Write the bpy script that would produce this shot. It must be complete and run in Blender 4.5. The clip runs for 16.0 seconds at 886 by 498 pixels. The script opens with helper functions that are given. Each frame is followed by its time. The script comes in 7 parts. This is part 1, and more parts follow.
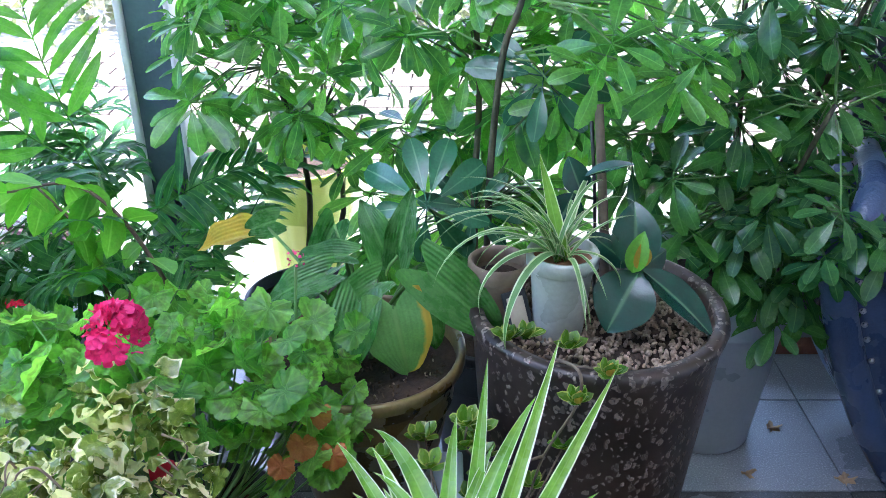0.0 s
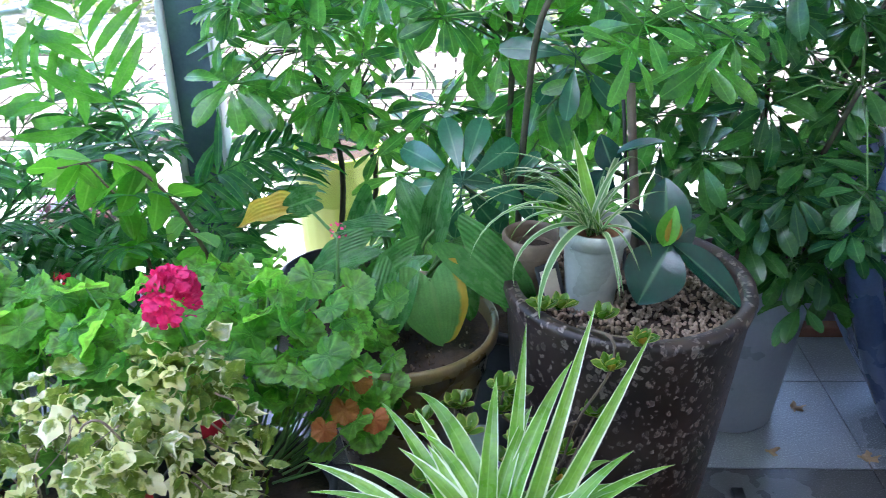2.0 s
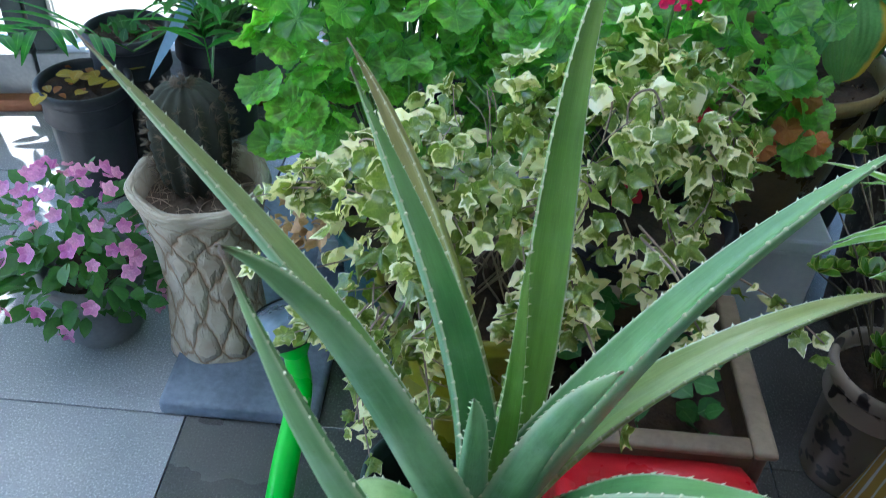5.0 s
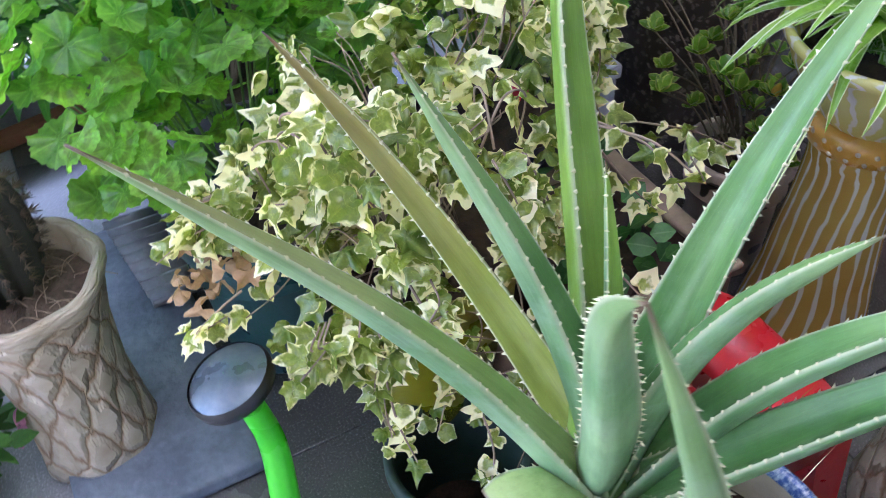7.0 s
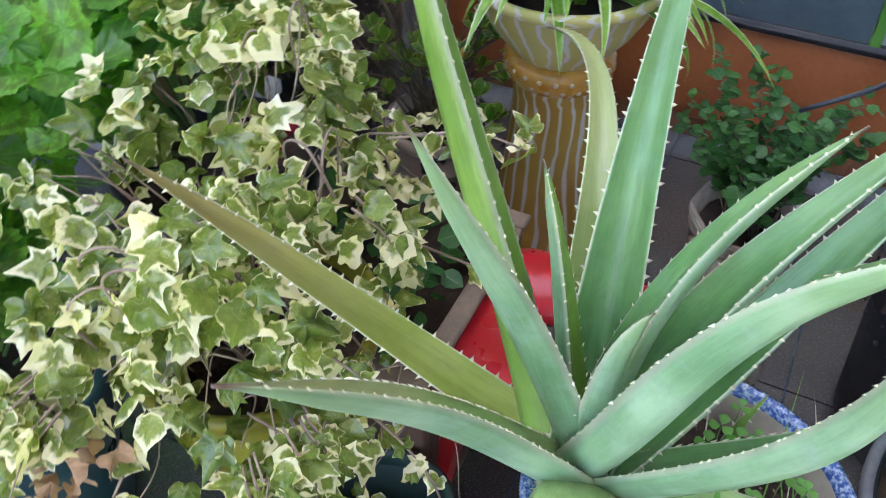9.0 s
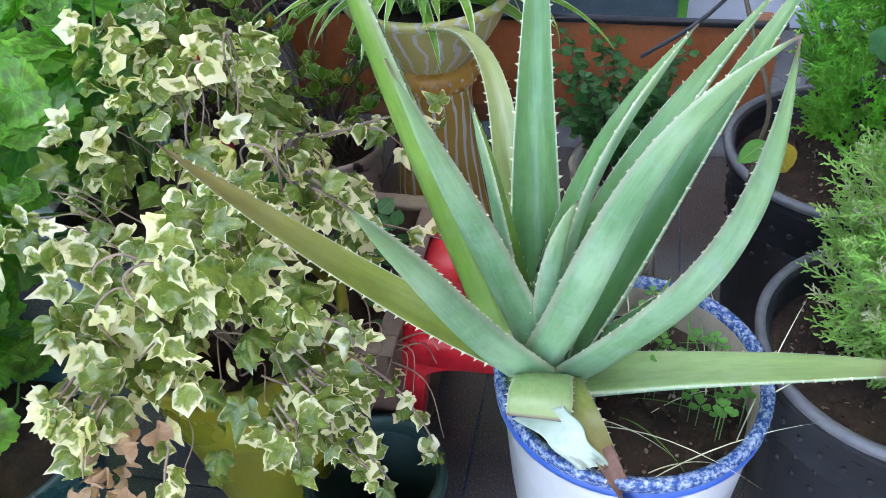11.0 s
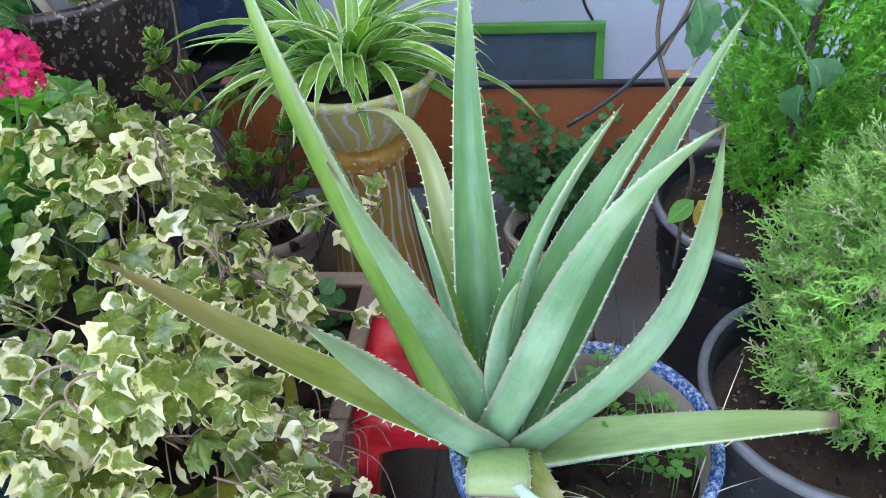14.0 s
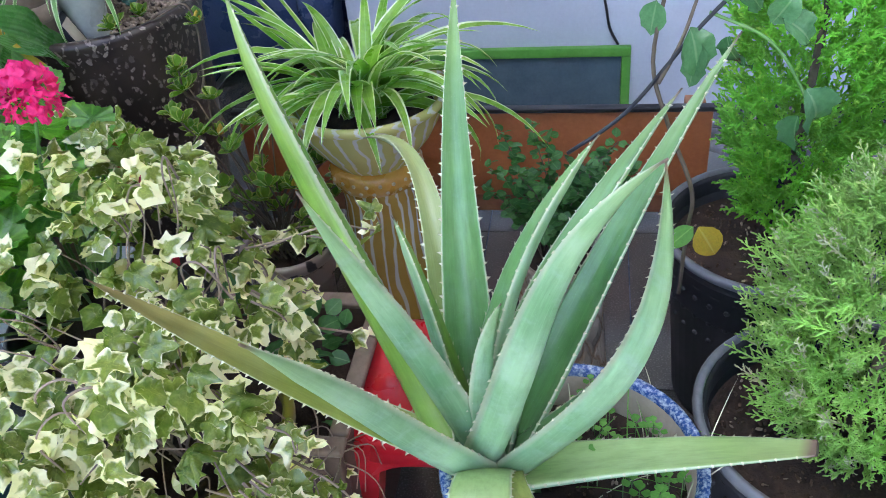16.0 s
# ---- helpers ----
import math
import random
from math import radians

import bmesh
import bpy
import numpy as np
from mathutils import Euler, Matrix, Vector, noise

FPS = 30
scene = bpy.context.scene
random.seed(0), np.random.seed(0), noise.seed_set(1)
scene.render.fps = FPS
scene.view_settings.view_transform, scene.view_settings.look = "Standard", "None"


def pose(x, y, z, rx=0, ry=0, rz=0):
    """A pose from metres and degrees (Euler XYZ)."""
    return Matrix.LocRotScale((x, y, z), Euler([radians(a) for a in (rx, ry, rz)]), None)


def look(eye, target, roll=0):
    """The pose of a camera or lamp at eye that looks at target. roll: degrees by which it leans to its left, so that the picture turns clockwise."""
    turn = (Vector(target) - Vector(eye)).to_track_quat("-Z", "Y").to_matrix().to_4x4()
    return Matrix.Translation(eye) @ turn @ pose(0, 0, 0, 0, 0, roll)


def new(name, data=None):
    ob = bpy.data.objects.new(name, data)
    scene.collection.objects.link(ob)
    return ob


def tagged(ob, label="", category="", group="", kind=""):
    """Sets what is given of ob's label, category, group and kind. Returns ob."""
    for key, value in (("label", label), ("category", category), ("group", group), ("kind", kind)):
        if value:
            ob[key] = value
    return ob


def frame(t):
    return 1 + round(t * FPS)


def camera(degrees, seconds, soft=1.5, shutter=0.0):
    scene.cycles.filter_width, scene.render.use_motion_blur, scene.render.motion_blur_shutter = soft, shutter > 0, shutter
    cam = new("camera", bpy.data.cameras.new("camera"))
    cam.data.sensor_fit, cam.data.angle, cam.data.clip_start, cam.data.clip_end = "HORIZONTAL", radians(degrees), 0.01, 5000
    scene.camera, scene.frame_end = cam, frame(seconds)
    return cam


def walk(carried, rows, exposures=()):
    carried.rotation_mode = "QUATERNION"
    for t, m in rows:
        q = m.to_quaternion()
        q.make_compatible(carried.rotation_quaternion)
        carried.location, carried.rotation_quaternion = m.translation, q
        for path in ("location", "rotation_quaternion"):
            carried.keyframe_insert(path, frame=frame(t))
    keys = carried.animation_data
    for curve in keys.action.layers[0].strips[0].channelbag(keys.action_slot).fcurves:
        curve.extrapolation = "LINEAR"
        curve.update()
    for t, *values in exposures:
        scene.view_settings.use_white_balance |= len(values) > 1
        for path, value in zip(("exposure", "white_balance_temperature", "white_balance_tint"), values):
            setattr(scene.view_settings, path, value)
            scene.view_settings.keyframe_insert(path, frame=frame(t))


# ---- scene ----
cam = camera(54.18, 16.0, soft=0.7, shutter=0.3)
PATH = [
    (0.0, 0.0000, 0.0003, 1.2501, 62.02, -0.00, -0.01),
    (0.5, -0.0250, -0.0046, 1.2478, 61.97, -0.06, -0.04),
    (1.0, -0.0622, -0.0101, 1.2423, 61.95, -0.05, -0.05),
    (1.5, -0.0597, -0.0306, 1.2330, 61.78, -0.13, -0.01),
    (2.0, -0.0284, -0.0484, 1.2420, 61.66, 0.29, 1.04),
    (2.5, -0.0493, -0.0815, 1.2482, 61.84, 2.83, 5.60),
    (3.0, -0.1860, -0.1576, 1.2470, 62.13, 3.14, 4.00),
    (3.5, -0.2938, -0.2078, 1.2389, 62.26, 2.34, 2.66),
    (4.0, -0.4028, -0.1720, 1.1692, 61.93, 0.08, 3.71),
    (4.5, -0.5252, -0.1229, 1.0917, 56.60, -2.29, 5.01),
    (4.7, -0.5504, -0.1213, 1.0793, 53.34, -2.62, 4.88),
    (6.8, -0.7985, -0.0077, 1.0382, 45.71, 0.80, -23.36),
    (7.0, -0.8313, 0.0230, 1.0411, 45.58, 2.37, -28.32),
    (7.5, -0.9344, 0.0709, 1.0435, 45.08, 2.29, -40.41),
    (8.0, -0.9840, 0.1234, 1.0406, 45.17, -1.24, -50.62),
    (8.5, -0.9506, 0.1854, 1.0323, 44.70, -0.55, -56.88),
    (9.0, -0.9552, 0.2462, 1.0307, 44.92, 0.43, -64.01),
    (9.5, -1.0605, 0.2892, 1.0449, 46.42, 2.41, -77.45),
    (9.7, -1.0863, 0.2858, 1.0458, 46.82, 1.95, -78.72),
    (11.8, -1.1688, 0.2519, 1.0651, 49.87, 4.40, -77.93),
    (12.0, -1.1758, 0.2745, 1.0654, 50.41, 4.23, -77.89),
    (12.5, -1.1661, 0.2811, 1.0934, 51.40, 6.12, -80.23),
    (13.0, -1.1408, 0.2899, 1.1041, 51.61, 8.46, -83.20),
    (13.5, -1.1314, 0.2780, 1.0890, 51.35, 5.99, -85.90),
    (14.0, -1.1329, 0.2695, 1.0839, 51.75, 3.69, -84.57),
    (14.5, -1.1438, 0.2499, 1.0864, 52.21, 3.41, -84.00),
    (15.0, -1.1402, 0.2288, 1.0871, 52.81, 3.49, -83.88),
    (15.5, -1.1392, 0.2204, 1.0883, 52.96, 3.61, -83.19),
    (16.0, -1.1429, 0.2091, 1.0991, 53.23, 5.06, -81.68),
]
walk(cam, [(t, pose(x, y, z, rx, ry, rz)) for t, x, y, z, rx, ry, rz in PATH],
     exposures=[(0.0, 3.05, 5600, 22), (2.0, 3.0, 5600, 21), (2.5, 2.53, 5750, 12), (3.0, 2.0, 5850, 1), (3.5, 1.88, 5850, 0), (4.7, 2.3, 5450, 6), (6.8, 2.94, 6100, 30), (9.7, 2.82, 6200, 27), (11.8, 2.84, 5950, 25), (16.0, 2.84, 6000, 25)])

# ---- world and light ----
world = bpy.data.worlds.new("sky_world")
scene.world = world
world.use_nodes = True
wn = world.node_tree.nodes
sky = wn.new("ShaderNodeTexSky")
sky.sky_type = 'NISHITA'
sky.sun_disc = False
sky.sun_elevation = radians(66)
sky.sun_rotation = radians(-38)
sky.air_density = 1.2
sky.dust_density = 1.5
world.node_tree.links.new(sky.outputs[0], wn["Background"].inputs[0])
wn["Background"].inputs[1].default_value = 0.15
sun_data = bpy.data.lights.new("sun", 'SUN')
sun_data.energy = 4.0
sun_data.angle = radians(0.6)
sun_data.color = (1.0, 0.95, 0.87)
sun = new("sun", sun_data)
sun.matrix_world = look((0, 0, 0), (math.sin(radians(38)) * math.cos(radians(66)), -math.cos(radians(38)) * math.cos(radians(66)), -math.sin(radians(66))))

# ---- building blocks ----
rng = random.Random(7)
WM = {}
UP = Vector((0, 0, 1))


def ru(a, b):
    return rng.uniform(a, b)


class Geo:
    """Collects vertices, faces, texture coordinates and slots of one mesh."""

    def __init__(self):
        self.v, self.f, self.uv, self.s = [], [], [], []

    def add(self, v, f, uv=None, slot=0, m=None):
        o = len(self.v)
        self.v += [tuple(m @ Vector(p)) for p in v] if m is not None else [tuple(p) for p in v]
        self.f += [tuple(i + o for i in q) for q in f]
        self.uv += list(uv) if uv is not None else [(0.5, 0.5)] * len(v)
        self.s += [slot] * len(f)
        return self

    def mesh(self, name, mats, smooth=True):
        me = bpy.data.meshes.new(name)
        me.from_pydata(self.v, [], self.f)
        layer = me.uv_layers.new(name="UVMap")
        idx = np.empty(len(me.loops), dtype=np.int32)
        me.loops.foreach_get("vertex_index", idx)
        layer.data.foreach_set("uv", np.array(self.uv, dtype=np.float32)[idx].ravel())
        for mt in (mats if isinstance(mats, (list, tuple)) else [mats]):
            me.materials.append(mt)
        me.polygons.foreach_set("material_index", np.array(self.s, dtype=np.int32))
        me.polygons.foreach_set("use_smooth", np.array([smooth] * len(self.f)))
        me.update()
        return me


def thing(name, base, label, category, group="", kind=""):
    e = new(name)
    e.empty_display_size = 0.05
    e.location = base
    WM[e.name] = Matrix.Translation(base)
    return tagged(e, label, category, group, kind)


def part(name, data, parent, label="", m=None):
    """Links a mesh as one object under a thing or a part; m is its place in the world."""
    m = m if m is not None else Matrix()
    ob = new(name, data)
    ob.parent = parent
    ob.matrix_parent_inverse = WM[parent.name].inverted()
    ob.matrix_basis = m
    WM[ob.name] = m
    return tagged(ob, label) if label else ob


def solo(name, data, label, category, group="", kind="", m=None):
    ob = new(name, data)
    if m is not None:
        ob.matrix_basis = m
        WM[ob.name] = m
    else:
        WM[ob.name] = Matrix()
    return tagged(ob, label, category, group, kind)


def grid(fn, n, m):
    """A sheet of n by m quads; fn(v, u), v 0..1 along, u -1..1 across."""
    v, f, uv = [], [], []
    for i in range(n + 1):
        for j in range(m + 1):
            a, b = i / n, 2 * j / m - 1
            v.append(fn(a, b))
            uv.append((j / m, a))
    for i in range(n):
        for j in range(m):
            k = i * (m + 1) + j
            f.append((k, k + 1, k + m + 2, k + m + 1))
    return v, f, uv


def blade(L, W, prof, bend=0.0, fold=0.15, ruffle=0.0, rf=3.0, n=7, m=2, ph=0.0, b0=0.0, side=0.0, lobe=0.0):
    """A leaf blade from the origin along +y, its face up; bend is the droop in radians, lobe the reach of its heart lobes."""
    ys, zs, az = [0.0], [0.0], []
    for i in range(n):
        a = b0 + bend * (i + 0.5) / n
        ys.append(ys[-1] + math.cos(a) * L / n)
        zs.append(zs[-1] - math.sin(a) * L / n)

    def fn(v, u):
        i = round(v * n)
        a = b0 + bend * v
        w = W * prof(v)
        lift = fold * abs(u) * w + ruffle * W * math.sin(rf * 6.283 * v + ph + (0 if u > 0 else 1.4)) * u * u
        return Vector((u * w + side * L * v * v, ys[i] + math.sin(a) * lift - lobe * L * math.sin(1.9 * abs(u)) * (1 - v) ** 2.5, zs[i] + math.cos(a) * lift))
    return grid(fn, n, m)


def polar(rad, rings=(0.0, 0.45, 0.75, 1.0), nt=24, zf=None, cy=0.0):
    """A flat round or lobed leaf: rad(angle) is its outline, angle 0 along +y; texture u runs from middle to edge."""
    v, f, uv = [(0, cy, zf(0, 0) if zf else 0)], [], [(0.0, 0.5)]
    for r in rings[1:]:
        for k in range(nt):
            a = 2 * math.pi * k / nt
            q = rad(a) * r
            v.append((math.sin(a) * q, cy + math.cos(a) * q, zf(r, a) if zf else 0.0))
            uv.append((r, k / nt))
    for k in range(nt):
        f.append((0, 1 + k, 1 + (k + 1) % nt))
    for i in range(len(rings) - 2):
        for k in range(nt):
            a, b = 1 + i * nt + k, 1 + i * nt + (k + 1) % nt
            f.append((a, a + nt, b + nt, b))
    return v, f, uv


def keyed(keys):
    xs, rs = [k[0] for k in keys], [k[1] for k in keys]

    def rad(a):
        d = math.degrees(a) % 360
        d = 360 - d if d > 180 else d
        return float(np.interp(d, xs, rs))
    return rad


def lathe(prof, n=40, lobes=0, depth=0.0):
    """A turned body from (radius, height) pairs."""
    v, f, uv = [], [], []
    total = len(prof) - 1
    for i, (r, z) in enumerate(prof):
        for k in range(n):
            a = 2 * math.pi * k / n
            q = r * (1 + depth * math.cos(lobes * a)) if lobes else r
            v.append((q * math.cos(a), q * math.sin(a), z))
            uv.append((k / n, i / total))
    for i in range(total):
        for k in range(n):
            a, b = i * n + k, i * n + (k + 1) % n
            f.append((a, b, b + n, a + n))
    return v, f, uv


def smooth_line(pts, n):
    """Catmull-Rom through the points, n steps a span."""
    p = [Vector(q) for q in pts]
    p = [2 * p[0] - p[1]] + p + [2 * p[-1] - p[-2]]
    out = []
    for i in range(1, len(p) - 2):
        for k in range(n):
            t = k / n
            out.append(0.5 * ((2 * p[i]) + (p[i + 1] - p[i - 1]) * t + (2 * p[i - 1] - 5 * p[i] + 4 * p[i + 1] - p[i + 2]) * t * t
                              + (3 * p[i] - p[i - 1] - 3 * p[i + 1] + p[i + 2]) * t ** 3))
    out.append(p[-2])
    return out


def tube(pts, r0, r1=None, n=6, cap=True):
    r1 = r0 if r1 is None else r1
    pts = [Vector(p) for p in pts]
    v, f, uv = [], [], []
    side = None
    for i, p in enumerate(pts):
        t = (pts[min(i + 1, len(pts) - 1)] - pts[max(i - 1, 0)]).normalized()
        if side is None:
            side = t.orthogonal().normalized()
        side = (side - t * side.dot(t)).normalized()
        up = t.cross(side)
        r = r0 + (r1 - r0) * i / (len(pts) - 1)
        for k in range(n):
            a = 2 * math.pi * k / n
            v.append(p + (side * math.cos(a) + up * math.sin(a)) * r)
            uv.append((k / n, i / (len(pts) - 1)))
    for i in range(len(pts) - 1):
        for k in range(n):
            a, b = i * n + k, i * n + (k + 1) % n
            f.append((a, b, b + n, a + n))
    if cap:
        f.append(tuple(range(n - 1, -1, -1)))
        f.append(tuple(range((len(pts) - 1) * n, len(pts) * n)))
    return v, f, uv


def box(x0, y0, z0, x1, y1, z1, bev=0.004):
    """A block with chamfered edges."""
    bm = bmesh.new()
    bmesh.ops.create_cube(bm, size=1.0)
    for q in bm.verts:
        q.co = Vector(((x0 + x1) / 2 + q.co.x * (x1 - x0), (y0 + y1) / 2 + q.co.y * (y1 - y0), (z0 + z1) / 2 + q.co.z * (z1 - z0)))
    if bev:
        bmesh.ops.bevel(bm, geom=bm.edges[:], offset=bev, segments=2, affect='EDGES', profile=0.6)
    bm.verts.index_update()
    v = [q.co.copy() for q in bm.verts]
    f = [tuple(q.index for q in p.verts) for p in bm.faces]
    bm.free()
    return v, f, [(c.x, c.y + c.z) for c in v]


def frame_of(p, d, nrm=UP, s=1.0, roll=0.0):
    """Local +y along d, local +z as near to nrm as it goes."""
    y = Vector(d).normalized()
    z = Vector(nrm)
    z = z - y * z.dot(y)
    z = z.normalized() if z.length > 1e-4 else y.orthogonal().normalized()
    x = y.cross(z)
    m = Matrix((x, y, z)).transposed().to_4x4()
    if roll:
        m = m @ Matrix.Rotation(roll, 4, 'Y')
    return Matrix.Translation(Vector(p)) @ m @ Matrix.Scale(s, 4)


def sph(az, el):
    a, e = radians(az), radians(el)
    return Vector((math.cos(a) * math.cos(e), math.sin(a) * math.cos(e), math.sin(e)))


def ellip(s):
    return max(0.02, math.sin(math.pi * min(1, max(0, s)) ** 0.85)) ** 0.75


def obov(s):
    return max(0.02, math.sin(math.pi * min(1, s) ** 1.35)) ** 0.7


def strap(s):
    return max(0.01, min(1.0, 0.55 + s * 3) * (1 - s ** 2.6))


# ---- materials ----
class Nodes:
    def __init__(self, name):
        self.mat = bpy.data.materials.new(name)
        self.mat.use_nodes = True
        self.t = self.mat.node_tree
        self.t.nodes.clear()
        self.out = self.t.nodes.new("ShaderNodeOutputMaterial")

    def n(self, kind, **kw):
        nd = self.t.nodes.new(kind)
        for k, val in kw.items():
            self.put(nd.inputs[k], val)
        return nd

    def put(self, socket, val):
        if isinstance(val, bpy.types.NodeSocket):
            self.t.links.new(val, socket)
        elif isinstance(val, tuple) and len(val) == 3 and socket.type == 'RGBA':
            socket.default_value = (*val, 1)
        else:
            socket.default_value = val

    def mix(self, fac, a, b, how='MIX'):
        nd = self.t.nodes.new("ShaderNodeMix")
        nd.data_type = 'RGBA'
        nd.blend_type = how
        self.put(nd.inputs[0], fac)
        self.put(nd.inputs[6], a)
        self.put(nd.inputs[7], b)
        return nd.outputs[2]

    def math(self, op, a, b=0.0, clamp=False):
        nd = self.t.nodes.new("ShaderNodeMath")
        nd.operation = op
        nd.use_clamp = clamp
        self.put(nd.inputs[0], a)
        self.put(nd.inputs[1], b)
        return nd.outputs[0]

    def ramp(self, x, a, b, lo=0.0, hi=1.0):
        nd = self.n("ShaderNodeMapRange", **{"From Min": a, "From Max": b, "To Min": lo, "To Max": hi})
        self.put(nd.inputs[0], x)
        return nd.outputs[0]

    def coord(self, which='Object', scale=(1, 1, 1)):
        tc = self.t.nodes.new("ShaderNodeTexCoord")
        mp = self.t.nodes.new("ShaderNodeMapping")
        mp.inputs['Scale'].default_value = scale
        self.t.links.new(tc.outputs[which], mp.inputs[0])
        return mp.outputs[0]

    def noise(self, scale, detail=3.0, vec=None, rough=0.55):
        nd = self.n("ShaderNodeTexNoise", Scale=scale, Detail=detail, Roughness=rough)
        if vec is not None:
            self.t.links.new(vec, nd.inputs['Vector'])
        return nd.outputs[0]

    def voronoi(self, scale, vec=None, feature='F1', rand=1.0):
        nd = self.n("ShaderNodeTexVoronoi", Scale=scale, Randomness=rand)
        nd.feature = feature
        if vec is not None:
            self.t.links.new(vec, nd.inputs['Vector'])
        return nd

    def random(self):
        return self.t.nodes.new("ShaderNodeObjectInfo").outputs['Random']

    def island(self):
        return self.t.nodes.new("ShaderNodeNewGeometry").outputs['Random Per Island']

    def uv(self):
        u = self.t.nodes.new("ShaderNodeUVMap")
        sp = self.t.nodes.new("ShaderNodeSeparateXYZ")
        self.t.links.new(u.outputs[0], sp.inputs[0])
        return sp.outputs[0], sp.outputs[1]

    def bump(self, height, strength=0.2, dist=0.002):
        nd = self.n("ShaderNodeBump", Strength=strength, Distance=dist)
        self.put(nd.inputs['Height'], height)
        return nd.outputs[0]

    def finish(self, col, rough=0.5, metal=0.0, normal=None, trans=0.0, transcol=None, spec=0.5, **more):
        p = self.n("ShaderNodeBsdfPrincipled", Metallic=metal)
        self.put(p.inputs['Base Color'], col)
        self.put(p.inputs['Roughness'], rough)
        p.inputs['Specular IOR Level'].default_value = spec
        for k, val in more.items():
            self.put(p.inputs[k.replace('_', ' ')], val)
        if normal is not None:
            self.t.links.new(normal, p.inputs['Normal'])
        sh = p.outputs[0]
        if trans:
            tr = self.n("ShaderNodeBsdfTranslucent")
            self.put(tr.inputs[0], transcol if transcol is not None else col)
            mx = self.n("ShaderNodeMixShader", Fac=trans)
            self.t.links.new(sh, mx.inputs[1])
            self.t.links.new(tr.outputs[0], mx.inputs[2])
            sh = mx.outputs[0]
        self.t.links.new(sh, self.out.inputs[0])
        return self.mat


def leaf_mat(name, ca, cb, rough=0.4, trans=0.3, rib=None, veins=0.0, edge=None, radial=False, zone=None, tipcol=None,
             joined=False, scale=35.0, glow=1.5, spec=0.5, rays=0, lopsided=False):
    """A leaf: two greens by noise and chance, a paler rib, an edge of another colour, a ring, a burnt tip, light shining through."""
    q = Nodes(name)
    u, v = q.uv()
    rnd = q.island() if joined else q.random()
    ns = q.noise(scale, 4.0, q.coord())
    fac = q.math('ADD', q.math('MULTIPLY', rnd, 0.65), q.ramp(ns, 0.3, 0.75, -0.15, 0.5), True)
    col = q.mix(fac, ca, cb)
    col = q.mix(q.ramp(q.noise(scale * 7.0, 3.0, q.coord()), 0.35, 0.7, 0.3, 0.0), col, tuple(c * 0.45 for c in ca))
    d = u if radial else q.math('MULTIPLY', q.math('ABSOLUTE', q.math('SUBTRACT', u, 0.5)), 2.0)
    if zone:
        zc, za, zb = zone
        ring = q.math('MULTIPLY', q.ramp(d, za - 0.1, za), q.ramp(d, zb, zb + 0.1, 1.0, 0.0))
        col = q.mix(q.math('MULTIPLY', ring, q.ramp(rnd, 0.15, 0.9, 0.0, 0.5)), col, zc)
    if rays:
        w = q.math('COSINE', q.math('MULTIPLY', v, 6.2832 * rays))
        w = q.math('MULTIPLY', q.ramp(w, 0.75, 1.0), q.ramp(d, 0.05, 0.95, 1.0, 0.35))
        col = q.mix(q.math('MULTIPLY', w, 0.22), col, tuple(min(1, c * 1.5 + 0.02) for c in cb))
    if veins:
        w = q.math('SINE', q.math('MULTIPLY', u, veins))
        col = q.mix(q.ramp(w, 0.4, 1.0, 0.0, 0.07), col, tuple(min(1, c * 1.5) for c in cb))
    if rib:
        col = q.mix(q.ramp(d, 0.03, 0.1, 0.65, 0.0), col, rib)
    if edge:
        ec, start, jag = edge
        wob = q.math('ADD', q.math('MULTIPLY', q.math('SUBTRACT', q.noise(scale * 1.6, 2.0, q.coord()), 0.5), jag),
                     q.math('MULTIPLY', q.math('SUBTRACT', q.math('POWER', rnd, 2.0), 0.25), jag * 0.9))
        col = q.mix(q.ramp(q.math('ADD', q.math('SUBTRACT', 1.0, u) if lopsided else d, wob), start, start + (0.2 if radial else 0.06), 0.0, 0.92), col, ec)
    if tipcol:
        col = q.mix(q.ramp(v, tipcol[1], 1.0, 0.0, 0.95), col, tipcol[0])
    hs = q.n("ShaderNodeHueSaturation", Saturation=1.0)
    q.put(hs.inputs['Value'], q.ramp(q.noise(9.0, 2.0, q.coord()), 0.3, 0.7, 0.82, 1.15))
    q.put(hs.inputs['Color'], col)
    col = hs.outputs[0]
    lit = q.mix(1.0, col, (glow, glow * 1.05, glow * 0.55), 'MULTIPLY')
    nrm = q.bump(w, 0.35, 0.0022) if veins or rays else q.bump(q.noise(180.0, 2.0, q.coord()), 0.15, 0.002)
    return q.finish(col, q.ramp(ns, 0.3, 0.7, rough - 0.06, rough + 0.1), normal=nrm, trans=trans, transcol=lit, spec=spec)


def plain(name, ca, cb, rough=0.5, scale=12.0, bump=0.2, fine=120.0, metal=0.0, spots=None, spec=0.5):
    """Two tones by noise at two scales, with fine relief and specks where given."""
    q = Nodes(name)
    co = q.coord()
    n1 = q.noise(scale, 4.0, co)
    n2 = q.noise(fine, 3.0, co)
    col = q.mix(q.ramp(q.math('ADD', q.math('MULTIPLY', n1, 0.7), q.math('MULTIPLY', n2, 0.3)), 0.36, 0.64), ca, cb)
    if spots:
        sc, size, colr = spots
        vo = q.voronoi(sc, co)
        col = q.mix(q.ramp(vo.outputs['Distance'], size * 0.7, size, 1.0, 0.0), col, colr)
    return q.finish(col, q.ramp(n1, 0.3, 0.7, max(0.02, rough - 0.08), min(1.0, rough + 0.1)), metal, q.bump(n2, bump, 0.002), spec=spec)


